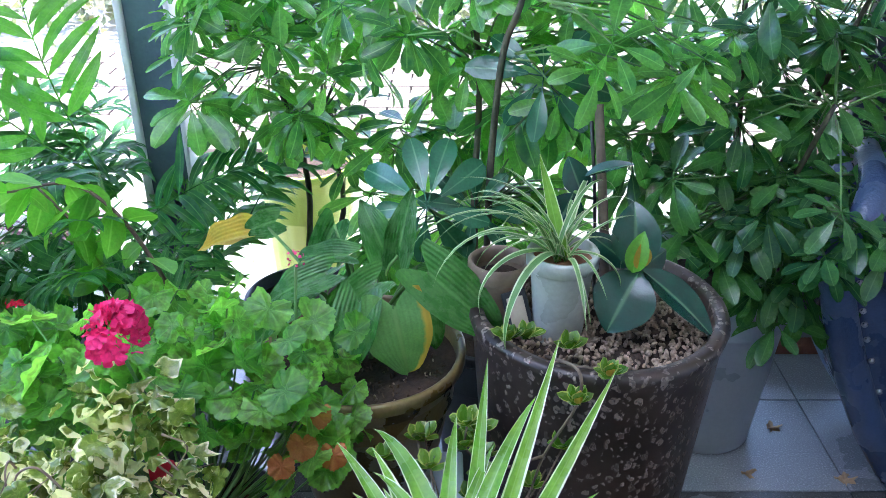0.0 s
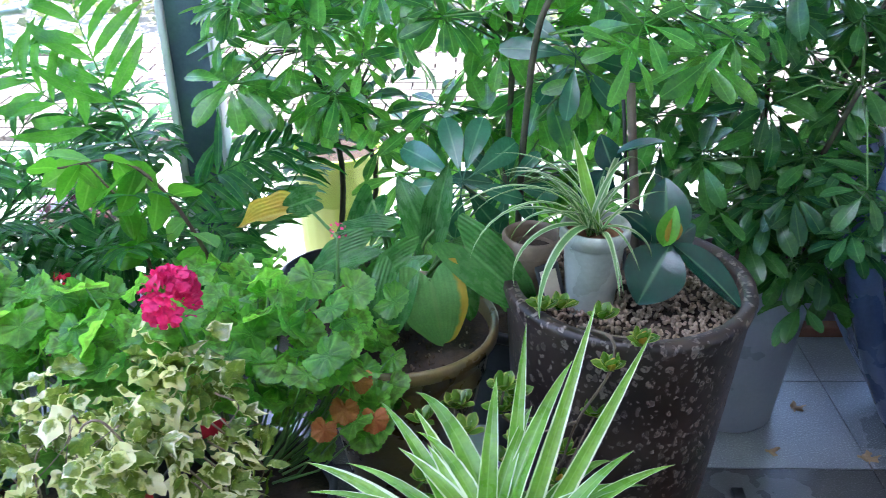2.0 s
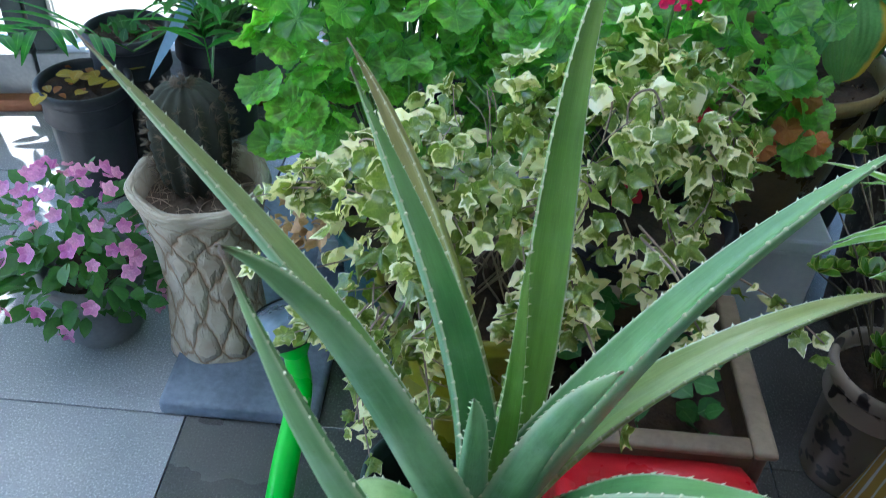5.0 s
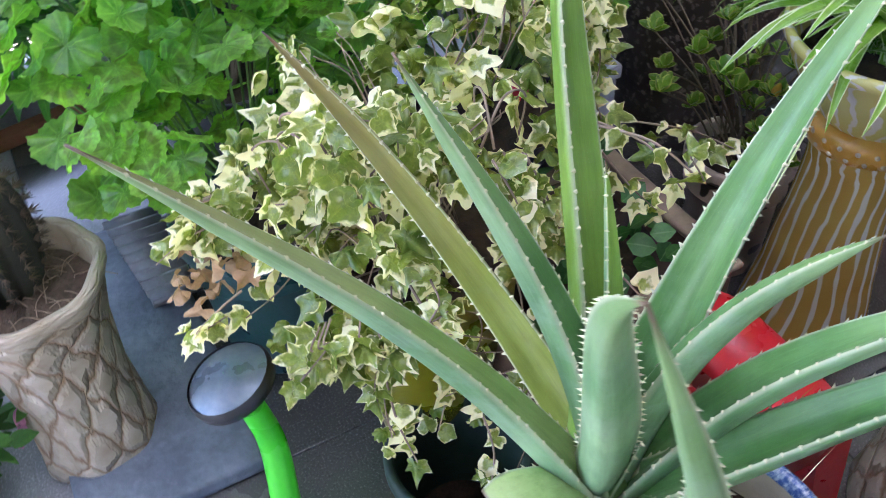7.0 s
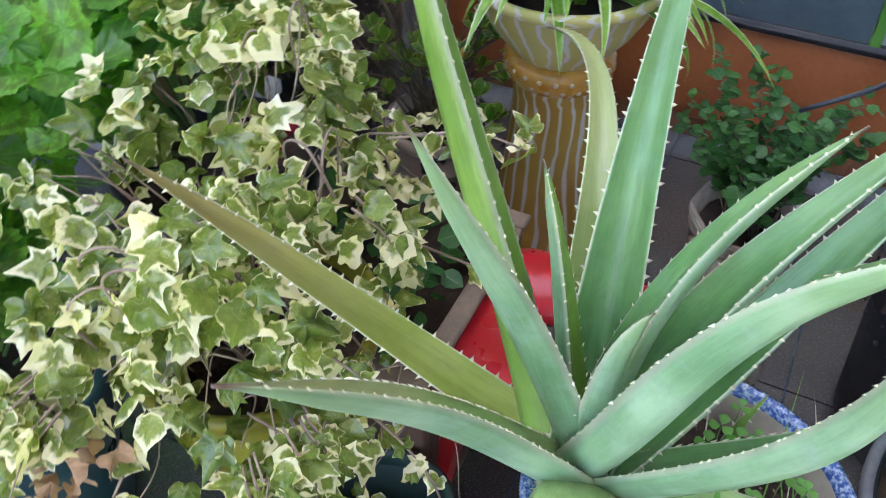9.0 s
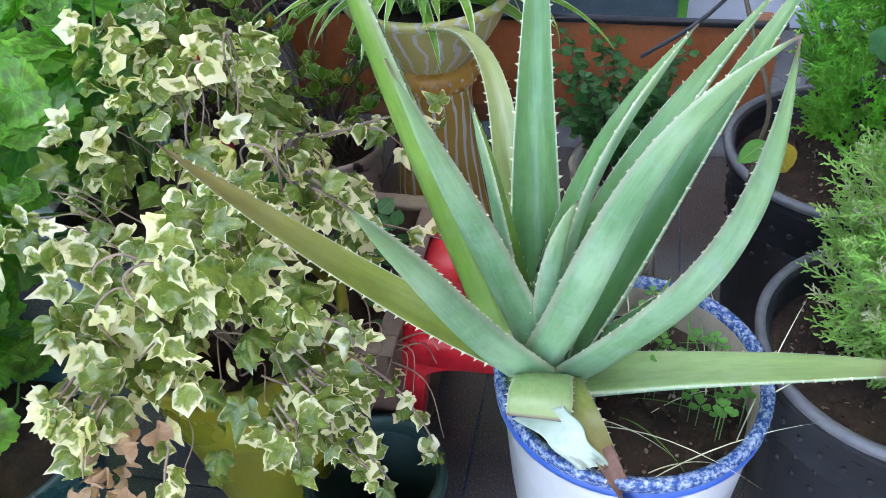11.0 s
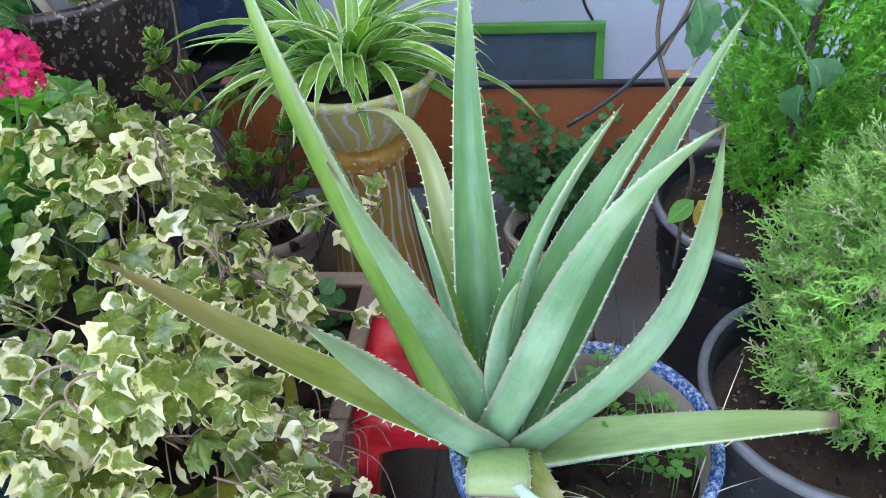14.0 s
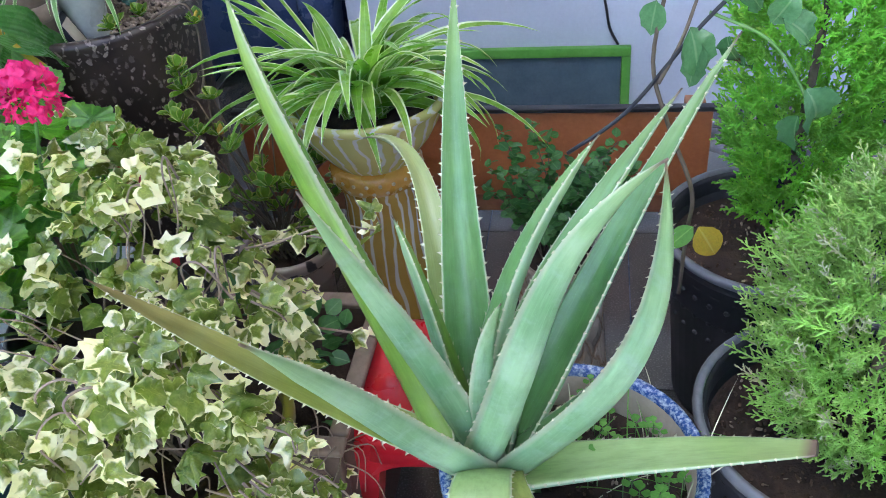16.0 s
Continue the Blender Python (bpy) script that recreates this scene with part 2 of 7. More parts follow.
M_SCHEF = leaf_mat("leaf_schefflera", (0.03, 0.115, 0.045), (0.16, 0.38, 0.065), 0.18, 0.54, rib=(0.17, 0.36, 0.11), glow=3.3, spec=0.75)
# Schefflera leaf again, darker: shade over the right-hand plant put into its colour.
M_SCHEF_SHADED = leaf_mat("leaf_schefflera_shaded", (0.02, 0.085, 0.04), (0.09, 0.24, 0.055), 0.2, 0.4, rib=(0.1, 0.24, 0.08), glow=3.0, spec=0.6)
M_SCHEF_TEAL = leaf_mat("leaf_schefflera_teal", (0.03, 0.13, 0.07), (0.06, 0.21, 0.11), 0.16, 0.25, rib=(0.16, 0.34, 0.18), glow=1.5, spec=0.7)
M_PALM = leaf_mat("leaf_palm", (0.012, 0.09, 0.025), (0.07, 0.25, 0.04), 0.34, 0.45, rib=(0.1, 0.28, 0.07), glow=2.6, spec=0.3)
# Palm leaf again, lighter: the backlight of two fronds is put into its colour.
M_PALM_BACKLIT = leaf_mat("leaf_palm_backlit", (0.03, 0.15, 0.02), (0.11, 0.32, 0.03), 0.3, 0.5, rib=(0.1, 0.24, 0.06), glow=2.6)
M_HOSTA = leaf_mat("leaf_hosta", (0.03, 0.14, 0.035), (0.1, 0.29, 0.06), 0.26, 0.35, rib=(0.15, 0.36, 0.11), veins=75.0)
M_HOSTA_EDGE = leaf_mat("leaf_hosta_turning", (0.14, 0.34, 0.1), (0.22, 0.44, 0.13), 0.45, 0.3, rib=(0.2, 0.36, 0.12), veins=75.0,
                        edge=((0.62, 0.4, 0.04), 0.84, 0.12), lopsided=True)
M_YELLOW = leaf_mat("leaf_yellow", (0.62, 0.5, 0.05), (0.6, 0.28, 0.03), 0.45, 0.35, rib=(0.7, 0.6, 0.2), veins=75.0)
M_GERAN = leaf_mat("leaf_geranium", (0.06, 0.2, 0.035), (0.26, 0.51, 0.08), 0.3, 0.55, radial=True, rays=8, zone=((0.07, 0.07, 0.02), 0.5, 0.68), spec=0.65, glow=2.6)
M_GERAN_OLD = leaf_mat("leaf_geranium_withered", (0.45, 0.12, 0.03), (0.5, 0.26, 0.06), 0.6, 0.3, radial=True)
M_IVY = leaf_mat("leaf_ivy", (0.11, 0.19, 0.03), (0.42, 0.47, 0.1), 0.2, 0.38, radial=True, rays=5, edge=((0.96, 0.89, 0.58), 0.78, 0.9), scale=70.0, spec=0.8)
M_IVY_JOIN = leaf_mat("leaf_ivy_joined", (0.11, 0.19, 0.03), (0.42, 0.47, 0.1), 0.2, 0.38, radial=True, joined=True, rays=5, edge=((0.96, 0.89, 0.58), 0.78, 0.9), scale=70.0, spec=0.8)
M_IVY_DRY = leaf_mat("leaf_ivy_dry", (0.5, 0.3, 0.16), (0.62, 0.42, 0.26), 0.7, 0.2, radial=True)
M_SPIDER = leaf_mat("leaf_spider", (0.14, 0.36, 0.03), (0.34, 0.58, 0.07), 0.28, 0.38, rib=(0.3, 0.52, 0.12), edge=((0.8, 0.86, 0.6), 0.8, 0.3), scale=20.0, spec=0.6)
M_SPIDER_IN = leaf_mat("leaf_spider_small", (0.12, 0.27, 0.07), (0.22, 0.4, 0.12), 0.4, 0.3, edge=((0.6, 0.68, 0.42), 0.62, 0.1), scale=20.0)
M_RUBBER = leaf_mat("leaf_rubber", (0.007, 0.05, 0.032), (0.016, 0.095, 0.055), 0.2, 0.06, rib=(0.12, 0.24, 0.12), glow=1.2, spec=0.7)
M_VINE = leaf_mat("leaf_vine", (0.09, 0.32, 0.03), (0.2, 0.48, 0.05), 0.35, 0.45, rib=(0.25, 0.5, 0.1), glow=2.0)
M_VINE_PALE = leaf_mat("leaf_vine_glossy", (0.06, 0.2, 0.07), (0.16, 0.36, 0.16), 0.16, 0.25, rib=(0.25, 0.42, 0.2), spec=0.8)
M_JADE = leaf_mat("leaf_shrub", (0.07, 0.2, 0.02), (0.24, 0.4, 0.05), 0.26, 0.3, edge=((0.5, 0.55, 0.14), 0.8, 0.2))
M_HERB = leaf_mat("leaf_herb", (0.03, 0.13, 0.03), (0.09, 0.27, 0.055), 0.5, 0.35, rib=(0.12, 0.27, 0.09))
M_CYPRESS = leaf_mat("leaf_cypress", (0.19, 0.54, 0.06), (0.42, 0.75, 0.11), 0.5, 0.5, tipcol=((0.62, 0.84, 0.16), 0.5), glow=1.7)
M_JUNIPER = leaf_mat("leaf_juniper", (0.32, 0.54, 0.14), (0.58, 0.74, 0.3), 0.55, 0.5, tipcol=((0.84, 0.82, 0.5), 0.45), glow=1.8)
M_CREAMTIP = leaf_mat("leaf_juniper_cream", (0.74, 0.72, 0.46), (0.86, 0.82, 0.6), 0.6, 0.4, tipcol=((0.9, 0.86, 0.68), 0.6), glow=1.3)
M_PETLEAF = leaf_mat("leaf_petunia", (0.04, 0.15, 0.03), (0.1, 0.27, 0.05), 0.45, 0.35)
M_PINK = leaf_mat("petal_pink", (0.85, 0.015, 0.2), (0.9, 0.08, 0.3), 0.5, 0.3, glow=1.2)
M_RED = leaf_mat("petal_red", (0.7, 0.012, 0.05), (0.78, 0.03, 0.1), 0.5, 0.3, glow=1.2)
M_PETUNIA = leaf_mat("petal_petunia", (0.55, 0.1, 0.45), (0.85, 0.45, 0.76), 0.5, 0.4, radial=True, edge=((0.75, 0.32, 0.66), 0.8, 0.3), glow=1.4)
M_PURPLE = leaf_mat("leaf_purple", (0.1, 0.03, 0.06), (0.2, 0.07, 0.11), 0.5, 0.2)


def aloe_mat(name, ca, cb, tip=(0.27, 0.2, 0.09), reach=0.55, wax=0.05):
    """Fleshy skin: soft streaks along the leaf, a waxy bloom, pale flecks, a horny pale edge, a browned tip."""
    q = Nodes(name)
    u, v = q.uv()
    co = q.coord()
    n1 = q.noise(9.0, 3.0, co)
    col = q.mix(q.ramp(n1, 0.35, 0.65), ca, cb)
    streak = q.noise(3.0, 4.0, q.coord('UV', (2.2, 3.5, 1)), 0.6)
    col = q.mix(q.ramp(streak, 0.42, 0.7, 0.0, 0.45), col, tuple(c * 0.62 for c in ca))
    fine = q.noise(5.0, 3.0, q.coord('UV', (5, 1.2, 1)), 0.6)
    col = q.mix(q.ramp(fine, 0.5, 0.72, 0.0, 0.2), col, tuple(min(1, c * 1.45) for c in cb))
    bloom = q.noise(38.0, 4.0, co, 0.65)
    col = q.mix(q.ramp(bloom, 0.48, 0.72, 0.0, wax), col, (0.44, 0.6, 0.5))
    fleck = q.voronoi(330.0, co)
    col = q.mix(q.ramp(fleck.outputs['Distance'], 0.06, 0.16, 0.18, 0.0), col, (0.5, 0.6, 0.45))
    spot = q.voronoi(70.0, co)
    col = q.mix(q.ramp(spot.outputs['Distance'], 0.03, 0.07, 0.4, 0.0), col, (0.1, 0.12, 0.04))
    far = q.math('ADD', v, q.math('MULTIPLY', q.math('SUBTRACT', q.noise(9.0, 3.0, co), 0.5), 0.3))
    col = q.mix(q.ramp(far, reach, 1.05, 0.0, 0.75), col, tip)
    col = q.mix(q.ramp(q.math('ABSOLUTE', q.math('SUBTRACT', u, 0.5)), 0.455, 0.492, 0.0, 0.8), col, (0.62, 0.66, 0.45))
    col = q.mix(q.ramp(v, 0.955, 0.99, 0.0, 0.9), col, (0.14, 0.06, 0.05))
    nrm = q.bump(q.math('ADD', q.noise(70.0, 3.0, co), q.math('MULTIPLY', streak, 0.8)), 0.12, 0.003)
    return q.finish(col, q.ramp(bloom, 0.3, 0.7, 0.3, 0.42), normal=nrm, trans=0.08, transcol=(0.25, 0.5, 0.1), spec=0.75)


M_ALOE = aloe_mat("leaf_aloe", (0.065, 0.2, 0.05), (0.155, 0.34, 0.105), (0.22, 0.33, 0.09), 0.6, 0.1)
M_ALOE_OUT = aloe_mat("leaf_aloe_bloom", (0.14, 0.32, 0.135), (0.33, 0.54, 0.3), (0.28, 0.4, 0.15), 0.65, 0.35)
M_ALOE_OLIVE = aloe_mat("leaf_aloe_olive", (0.21, 0.26, 0.035), (0.32, 0.37, 0.08), (0.27, 0.15, 0.07), 0.35)
M_ALOE_TAN = aloe_mat("leaf_aloe_tan", (0.18, 0.3, 0.07), (0.29, 0.42, 0.14), (0.24, 0.16, 0.08), 0.4)
M_ALOE_GREEN = aloe_mat("leaf_aloe_green", (0.12, 0.25, 0.025), (0.21, 0.38, 0.06), (0.2, 0.3, 0.05), 0.6)
M_ALOE_PALE = aloe_mat("leaf_aloe_pale", (0.24, 0.4, 0.1), (0.36, 0.52, 0.19), (0.3, 0.36, 0.12), 0.6)
M_ALOE_YELLOW = aloe_mat("leaf_aloe_yellow", (0.28, 0.37, 0.1), (0.4, 0.49, 0.19), (0.34, 0.3, 0.1), 0.5)
M_THORN = plain("aloe_thorn", (0.6, 0.6, 0.38), (0.72, 0.7, 0.5), 0.4)
M_ALOE_CUT = plain("aloe_torn_skin", (0.3, 0.4, 0.28), (0.48, 0.54, 0.44), 0.45)
M_DRYTIP = plain("dry_tissue", (0.13, 0.06, 0.04), (0.3, 0.17, 0.12), 0.8)
M_BARK = plain("bark", (0.09, 0.065, 0.04), (0.17, 0.13, 0.085), 0.8, 25.0, 0.6, 150.0)
M_TRUNK = plain("green_bark", (0.035, 0.04, 0.018), (0.09, 0.085, 0.045), 0.75, 25.0, 0.6, 150.0)
M_GREENSTEM = plain("green_stem", (0.08, 0.2, 0.04), (0.14, 0.28, 0.07), 0.5)
M_TWIG = plain("pale_twig", (0.2, 0.14, 0.09), (0.36, 0.27, 0.19), 0.8)
M_SOIL = plain("soil", (0.022, 0.013, 0.008), (0.07, 0.042, 0.026), 0.95, 40.0, 1.0, 220.0)
M_CLOD = plain("soil_clod", (0.05, 0.03, 0.018), (0.13, 0.08, 0.05), 0.95, 40.0, 1.0, 220.0)
M_GREYSOIL = plain("dry_soil", (0.06, 0.042, 0.028), (0.15, 0.11, 0.075), 0.95, 40.0, 1.0, 220.0)
M_PEBBLE = plain("clay_pebble", (0.2, 0.14, 0.095), (0.42, 0.31, 0.22), 0.85, 60.0, 0.5, 300.0)
M_BLACKPOT = plain("black_plastic", (0.012, 0.013, 0.015), (0.03, 0.032, 0.036), 0.42, 8.0, 0.1)
M_GREYRIM = plain("grey_plastic", (0.1, 0.105, 0.11), (0.18, 0.185, 0.19), 0.45, 10.0, 0.1)
M_GREYPLANTER = plain("grey_planter", (0.38, 0.42, 0.45), (0.46, 0.5, 0.53), 0.32, 6.0, 0.1)
M_WHITEPOT = plain("white_glaze", (0.72, 0.74, 0.74), (0.82, 0.83, 0.82), 0.18, 6.0, 0.05)
M_OLDWHITE = plain("old_white_pot", (0.36, 0.38, 0.33), (0.5, 0.52, 0.45), 0.3, 10.0, 0.15)
M_WHITEBOARD = plain("white_board", (0.6, 0.65, 0.72), (0.72, 0.76, 0.8), 0.6, 8.0, 0.1)
M_HOSTAPOT = plain("olive_glaze", (0.11, 0.08, 0.03), (0.22, 0.16, 0.06), 0.3, 14.0, 0.2)
M_IVYPOT = plain("olive_yellow_plastic", (0.15, 0.15, 0.006), (0.23, 0.22, 0.012), 0.3, 8.0, 0.1)
M_LIMEPOT = plain("lime_plastic", (0.4, 0.5, 0.06), (0.5, 0.58, 0.1), 0.35, 8.0, 0.1)
M_REDPLASTIC = plain("red_plastic", (0.5, 0.012, 0.02), (0.58, 0.025, 0.03), 0.32, 10.0, 0.1)
M_GREENPLASTIC = plain("green_plastic", (0.02, 0.55, 0.02), (0.04, 0.65, 0.03), 0.3, 8.0, 0.05)
M_BLUEPLASTIC = plain("blue_plastic", (0.03, 0.1, 0.4), (0.05, 0.14, 0.5), 0.35, 8.0, 0.05)
M_PALEBLUE = plain("pale_blue_plastic", (0.16, 0.28, 0.42), (0.24, 0.38, 0.52), 0.4, 8.0, 0.05)
M_TEAL = plain("dark_teal_glaze", (0.012, 0.05, 0.05), (0.03, 0.09, 0.09), 0.3, 12.0, 0.4)
M_DARKGREEN = plain("dark_green_plastic", (0.005, 0.022, 0.015), (0.012, 0.04, 0.028), 0.6, 10.0, 0.1)
M_STEEL = plain("steel", (0.5, 0.5, 0.5), (0.65, 0.65, 0.65), 0.3, 20.0, 0.1, metal=1.0)
M_DISC = plain("grey_rose", (0.13, 0.17, 0.22), (0.26, 0.31, 0.37), 0.3, 20.0, 0.1, metal=0.6)
M_LEATHER = plain("navy_leather", (0.035, 0.058, 0.115), (0.06, 0.09, 0.17), 0.27, 10.0, 0.5, 160.0)
M_DARKFRAME = plain("dark_frame", (0.02, 0.035, 0.032), (0.04, 0.06, 0.055), 0.35, 8.0, 0.1)
M_LIGHTFRAME = plain("light_frame", (0.62, 0.64, 0.62), (0.74, 0.75, 0.73), 0.4, 8.0, 0.1)
M_RAIL = plain("rail_metal", (0.24, 0.25, 0.25), (0.36, 0.37, 0.36), 0.4, 8.0, 0.1, metal=0.4)
M_ORANGEWOOD = plain("orange_wood", (0.3, 0.085, 0.025), (0.42, 0.14, 0.045), 0.45, 9.0, 0.2)
M_BLACKTRIM = plain("black_trim", (0.008, 0.008, 0.009), (0.02, 0.02, 0.02), 0.4)
M_GREENFRAME = plain("green_frame", (0.07, 0.27, 0.03), (0.11, 0.34, 0.05), 0.45)
M_PANEL = plain("grey_panel", (0.5, 0.53, 0.58), (0.58, 0.61, 0.66), 0.45, 4.0, 0.1)
M_WALL = plain("plaster", (0.5, 0.5, 0.48), (0.6, 0.6, 0.57), 0.85, 4.0, 0.3)
M_CEIL = plain("ceiling_paint", (0.7, 0.7, 0.68), (0.78, 0.78, 0.76), 0.9, 4.0, 0.2)
M_TERRA = plain("terracotta", (0.2, 0.075, 0.035), (0.32, 0.14, 0.07), 0.7, 14.0, 0.3)
M_CREAM = plain("cream_edge", (0.42, 0.34, 0.24), (0.55, 0.46, 0.34), 0.5)
M_DARKWOOD = plain("dark_brown_plastic", (0.07, 0.04, 0.025), (0.14, 0.085, 0.055), 0.6)
M_TANRIM = plain("tan_rim", (0.16, 0.11, 0.075), (0.26, 0.19, 0.13), 0.6)
M_GLAZEBLUE = plain("blue_dark_glaze", (0.02, 0.05, 0.09), (0.05, 0.09, 0.15), 0.25)


def carved_mat():
    """Cream trunk-like pot, brown lines crossing in diamonds below a smooth rim."""
    q = Nodes("carved_trunk_pot")
    u, v = q.uv()
    wob = q.math('MULTIPLY', q.math('SUBTRACT', q.noise(6.0, 3.0, q.coord('UV', (3, 2, 1))), 0.5), 0.9)
    lines = []
    for sign in (1.0, -1.0):
        ph = q.math('ADD', q.math('ADD', q.math('MULTIPLY', u, 10.0), q.math('MULTIPLY', v, 9.0 * sign)), wob)
        lines.append(q.math('ABSOLUTE', q.math('SUBTRACT', q.math('FRACT', ph), 0.5)))
    near = q.math('MINIMUM', lines[0], lines[1])
    below = q.ramp(v, 0.56, 0.62, 1.0, 0.25)
    col = q.mix(q.ramp(q.noise(22.0, 5.0, q.coord()), 0.35, 0.7), (0.52, 0.46, 0.36), (0.36, 0.28, 0.19))
    col = q.mix(q.math('MULTIPLY', q.ramp(near, 0.02, 0.09, 0.75, 0.0), below), col, (0.24, 0.13, 0.055))
    return q.finish(col, 0.55, normal=q.bump(q.math('MULTIPLY', q.ramp(near, 0.0, 0.25), below), 0.8, 0.008))


def mosaic_mat():
    """Dark resin with pale stone chips of uneven size pressed into it."""
    q = Nodes("chip_stone_pot")
    co = q.coord('Object', (1, 1, 0.75))
    warp = q.n("ShaderNodeTexNoise", Scale=60.0, Detail=2.0)
    q.t.links.new(co, warp.inputs['Vector'])
    bent = q.n("ShaderNodeMixRGB", Fac=0.02)
    q.t.links.new(co, bent.inputs[1])
    q.t.links.new(warp.outputs['Color'], bent.inputs[2])
    a = q.voronoi(98.0, bent.outputs[0])
    sep = q.n("ShaderNodeSeparateColor")
    q.t.links.new(a.outputs['Color'], sep.inputs[0])
    size = q.ramp(sep.outputs[0], 0.1, 1.0, 0.15, 0.58)
    chip = q.math('MULTIPLY', q.ramp(q.math('SUBTRACT', size, a.outputs['Distance']), -0.03, 0.05), q.ramp(q.noise(170.0, 3.0, co), 0.36, 0.5), True)
    stone = q.mix(sep.outputs[1], (0.1, 0.08, 0.065), (0.3, 0.245, 0.2))
    base = q.mix(q.ramp(q.noise(14.0, 4.0, co), 0.35, 0.7), (0.022, 0.014, 0.01), (0.065, 0.044, 0.032))
    col = q.mix(chip, base, stone)
    return q.finish(col, q.ramp(chip, 0.0, 1.0, 0.38, 0.6), normal=q.bump(chip, 0.45, 0.002))


def ypot_mat(name, ca, cb, count):
    q = Nodes(name)
    u, v = q.uv()
    wob = q.math('MULTIPLY', q.math('SINE', q.math('MULTIPLY', v, 21.0)), 0.006)
    wob = q.math('ADD', wob, q.math('MULTIPLY', q.math('SUBTRACT', q.noise(5.0, 1.0, q.coord('UV', (6, 2, 1))), 0.5), 0.03))
    line = q.math('ABSOLUTE', q.math('SUBTRACT', q.math('FRACT', q.math('MULTIPLY', q.math('ADD', u, wob), count)), 0.5))
    base = q.mix(q.ramp(q.noise(8.0, 3.0, q.coord()), 0.3, 0.7), ca, cb)
    col = q.mix(q.ramp(line, 0.1, 0.17, 1.0, 0.0), base, (0.58, 0.54, 0.45))
    return q.finish(col, 0.22, normal=q.bump(line, 0.2, 0.002))


def blueband_mat():
    q = Nodes("blue_speckled_rim")
    n = q.noise(190.0, 5.0, q.coord(), 0.65)
    col = q.mix(q.ramp(n, 0.44, 0.68), (0.03, 0.08, 0.24), (0.46, 0.56, 0.66))
    return q.finish(col, 0.15)


def marble_pot_mat():
    q = Nodes("blotched_glaze")
    n = q.noise(28.0, 2.0, q.coord())
    col = q.mix(q.ramp(n, 0.56, 0.6), (0.42, 0.33, 0.26), (0.035, 0.025, 0.022))
    return q.finish(col, 0.3)


def floor_mat(name, ca, cb, rough, spec=0.5):
    q = Nodes(name)
    co = q.coord()
    n1 = q.noise(2.5, 5.0, co)
    col = q.mix(q.ramp(n1, 0.35, 0.68), ca, cb)
    sp = q.noise(300.0, 2.0, co)
    col = q.mix(q.ramp(sp, 0.55, 0.7, 0.0, 0.5), col, tuple(c * 2.2 for c in cb))
    col = q.mix(q.ramp(sp, 0.3, 0.42, 0.45, 0.0), col, tuple(c * 0.4 for c in ca))
    st = q.noise(11.0, 5.0, co, 0.7)
    col = q.mix(q.ramp(st, 0.55, 0.8, 0.0, 0.4), col, tuple(c * 0.55 for c in ca))
    return q.finish(col, q.ramp(n1, 0.3, 0.7, rough - 0.1, rough + 0.15), normal=q.bump(sp, 0.12, 0.001), spec=spec)


def brick_mat():
    q = Nodes("paving_brick")
    col = q.mix(q.random(), (0.15, 0.11, 0.085), (0.25, 0.2, 0.16))
    col = q.mix(q.ramp(q.noise(20.0, 4.0, q.coord()), 0.4, 0.75, 0.0, 0.5), col, (0.13, 0.1, 0.08))
    return q.finish(col, 0.85)


def glass_mat():
    q = Nodes("window_glass")
    tr = q.n("ShaderNodeBsdfTransparent")
    tr.inputs[0].default_value = (0.93, 0.96, 0.95, 1)
    gl = q.n("ShaderNodeBsdfGlossy", Roughness=0.02)
    fr = q.n("ShaderNodeFresnel", IOR=1.45)
    mx = q.n("ShaderNodeMixShader")
    q.t.links.new(fr.outputs[0], mx.inputs[0])
    q.t.links.new(tr.outputs[0], mx.inputs[1])
    q.t.links.new(gl.outputs[0], mx.inputs[2])
    q.t.links.new(mx.outputs[0], q.out.inputs[0])
    return q.mat


M_CARVED, M_MOSAIC, M_YPOT, M_BLUEBAND, M_MARBLE = carved_mat(), mosaic_mat(), ypot_mat("amber_squiggle_glaze", (0.36, 0.2, 0.035), (0.46, 0.29, 0.07), 22.0), blueband_mat(), marble_pot_mat()
M_YBOWL = ypot_mat("yellow_stroke_glaze", (0.44, 0.38, 0.11), (0.56, 0.5, 0.18), 26.0)
# Matt slabs by the windows; their paler colour also carries the daylight there.
M_FLOOR_MATT_LIT = floor_mat("matt_lit_terrazzo_floor", (0.2, 0.21, 0.22), (0.32, 0.33, 0.335), 0.33, 0.8)
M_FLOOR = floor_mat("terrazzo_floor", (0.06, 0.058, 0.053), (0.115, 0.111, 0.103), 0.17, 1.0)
M_OUTGROUND = floor_mat("outdoor_concrete", (0.27, 0.25, 0.22), (0.37, 0.35, 0.31), 0.9)
M_BRICK, M_GLASS = brick_mat(), glass_mat()
M_DARKGLASS = plain("dark_glass", (0.07, 0.11, 0.13), (0.1, 0.15, 0.17), 0.08)
def opal_mat():
    q = Nodes("opal_light_sheet")
    tr = q.n("ShaderNodeBsdfTranslucent")
    tr.inputs[0].default_value = (0.80, 0.86, 0.92, 1)
    df = q.n("ShaderNodeBsdfDiffuse")
    df.inputs[0].default_value = (0.8, 0.8, 0.8, 1)
    mx = q.n("ShaderNodeMixShader", Fac=0.55)
    q.t.links.new(df.outputs[0], mx.inputs[1])
    q.t.links.new(tr.outputs[0], mx.inputs[2])
    q.t.links.new(mx.outputs[0], q.out.inputs[0])
    return q.mat


M_OPAL = opal_mat()
M_STONE = plain("blue_stone", (0.1, 0.125, 0.165), (0.21, 0.25, 0.31), 0.6, 14.0, 0.7, 90.0)
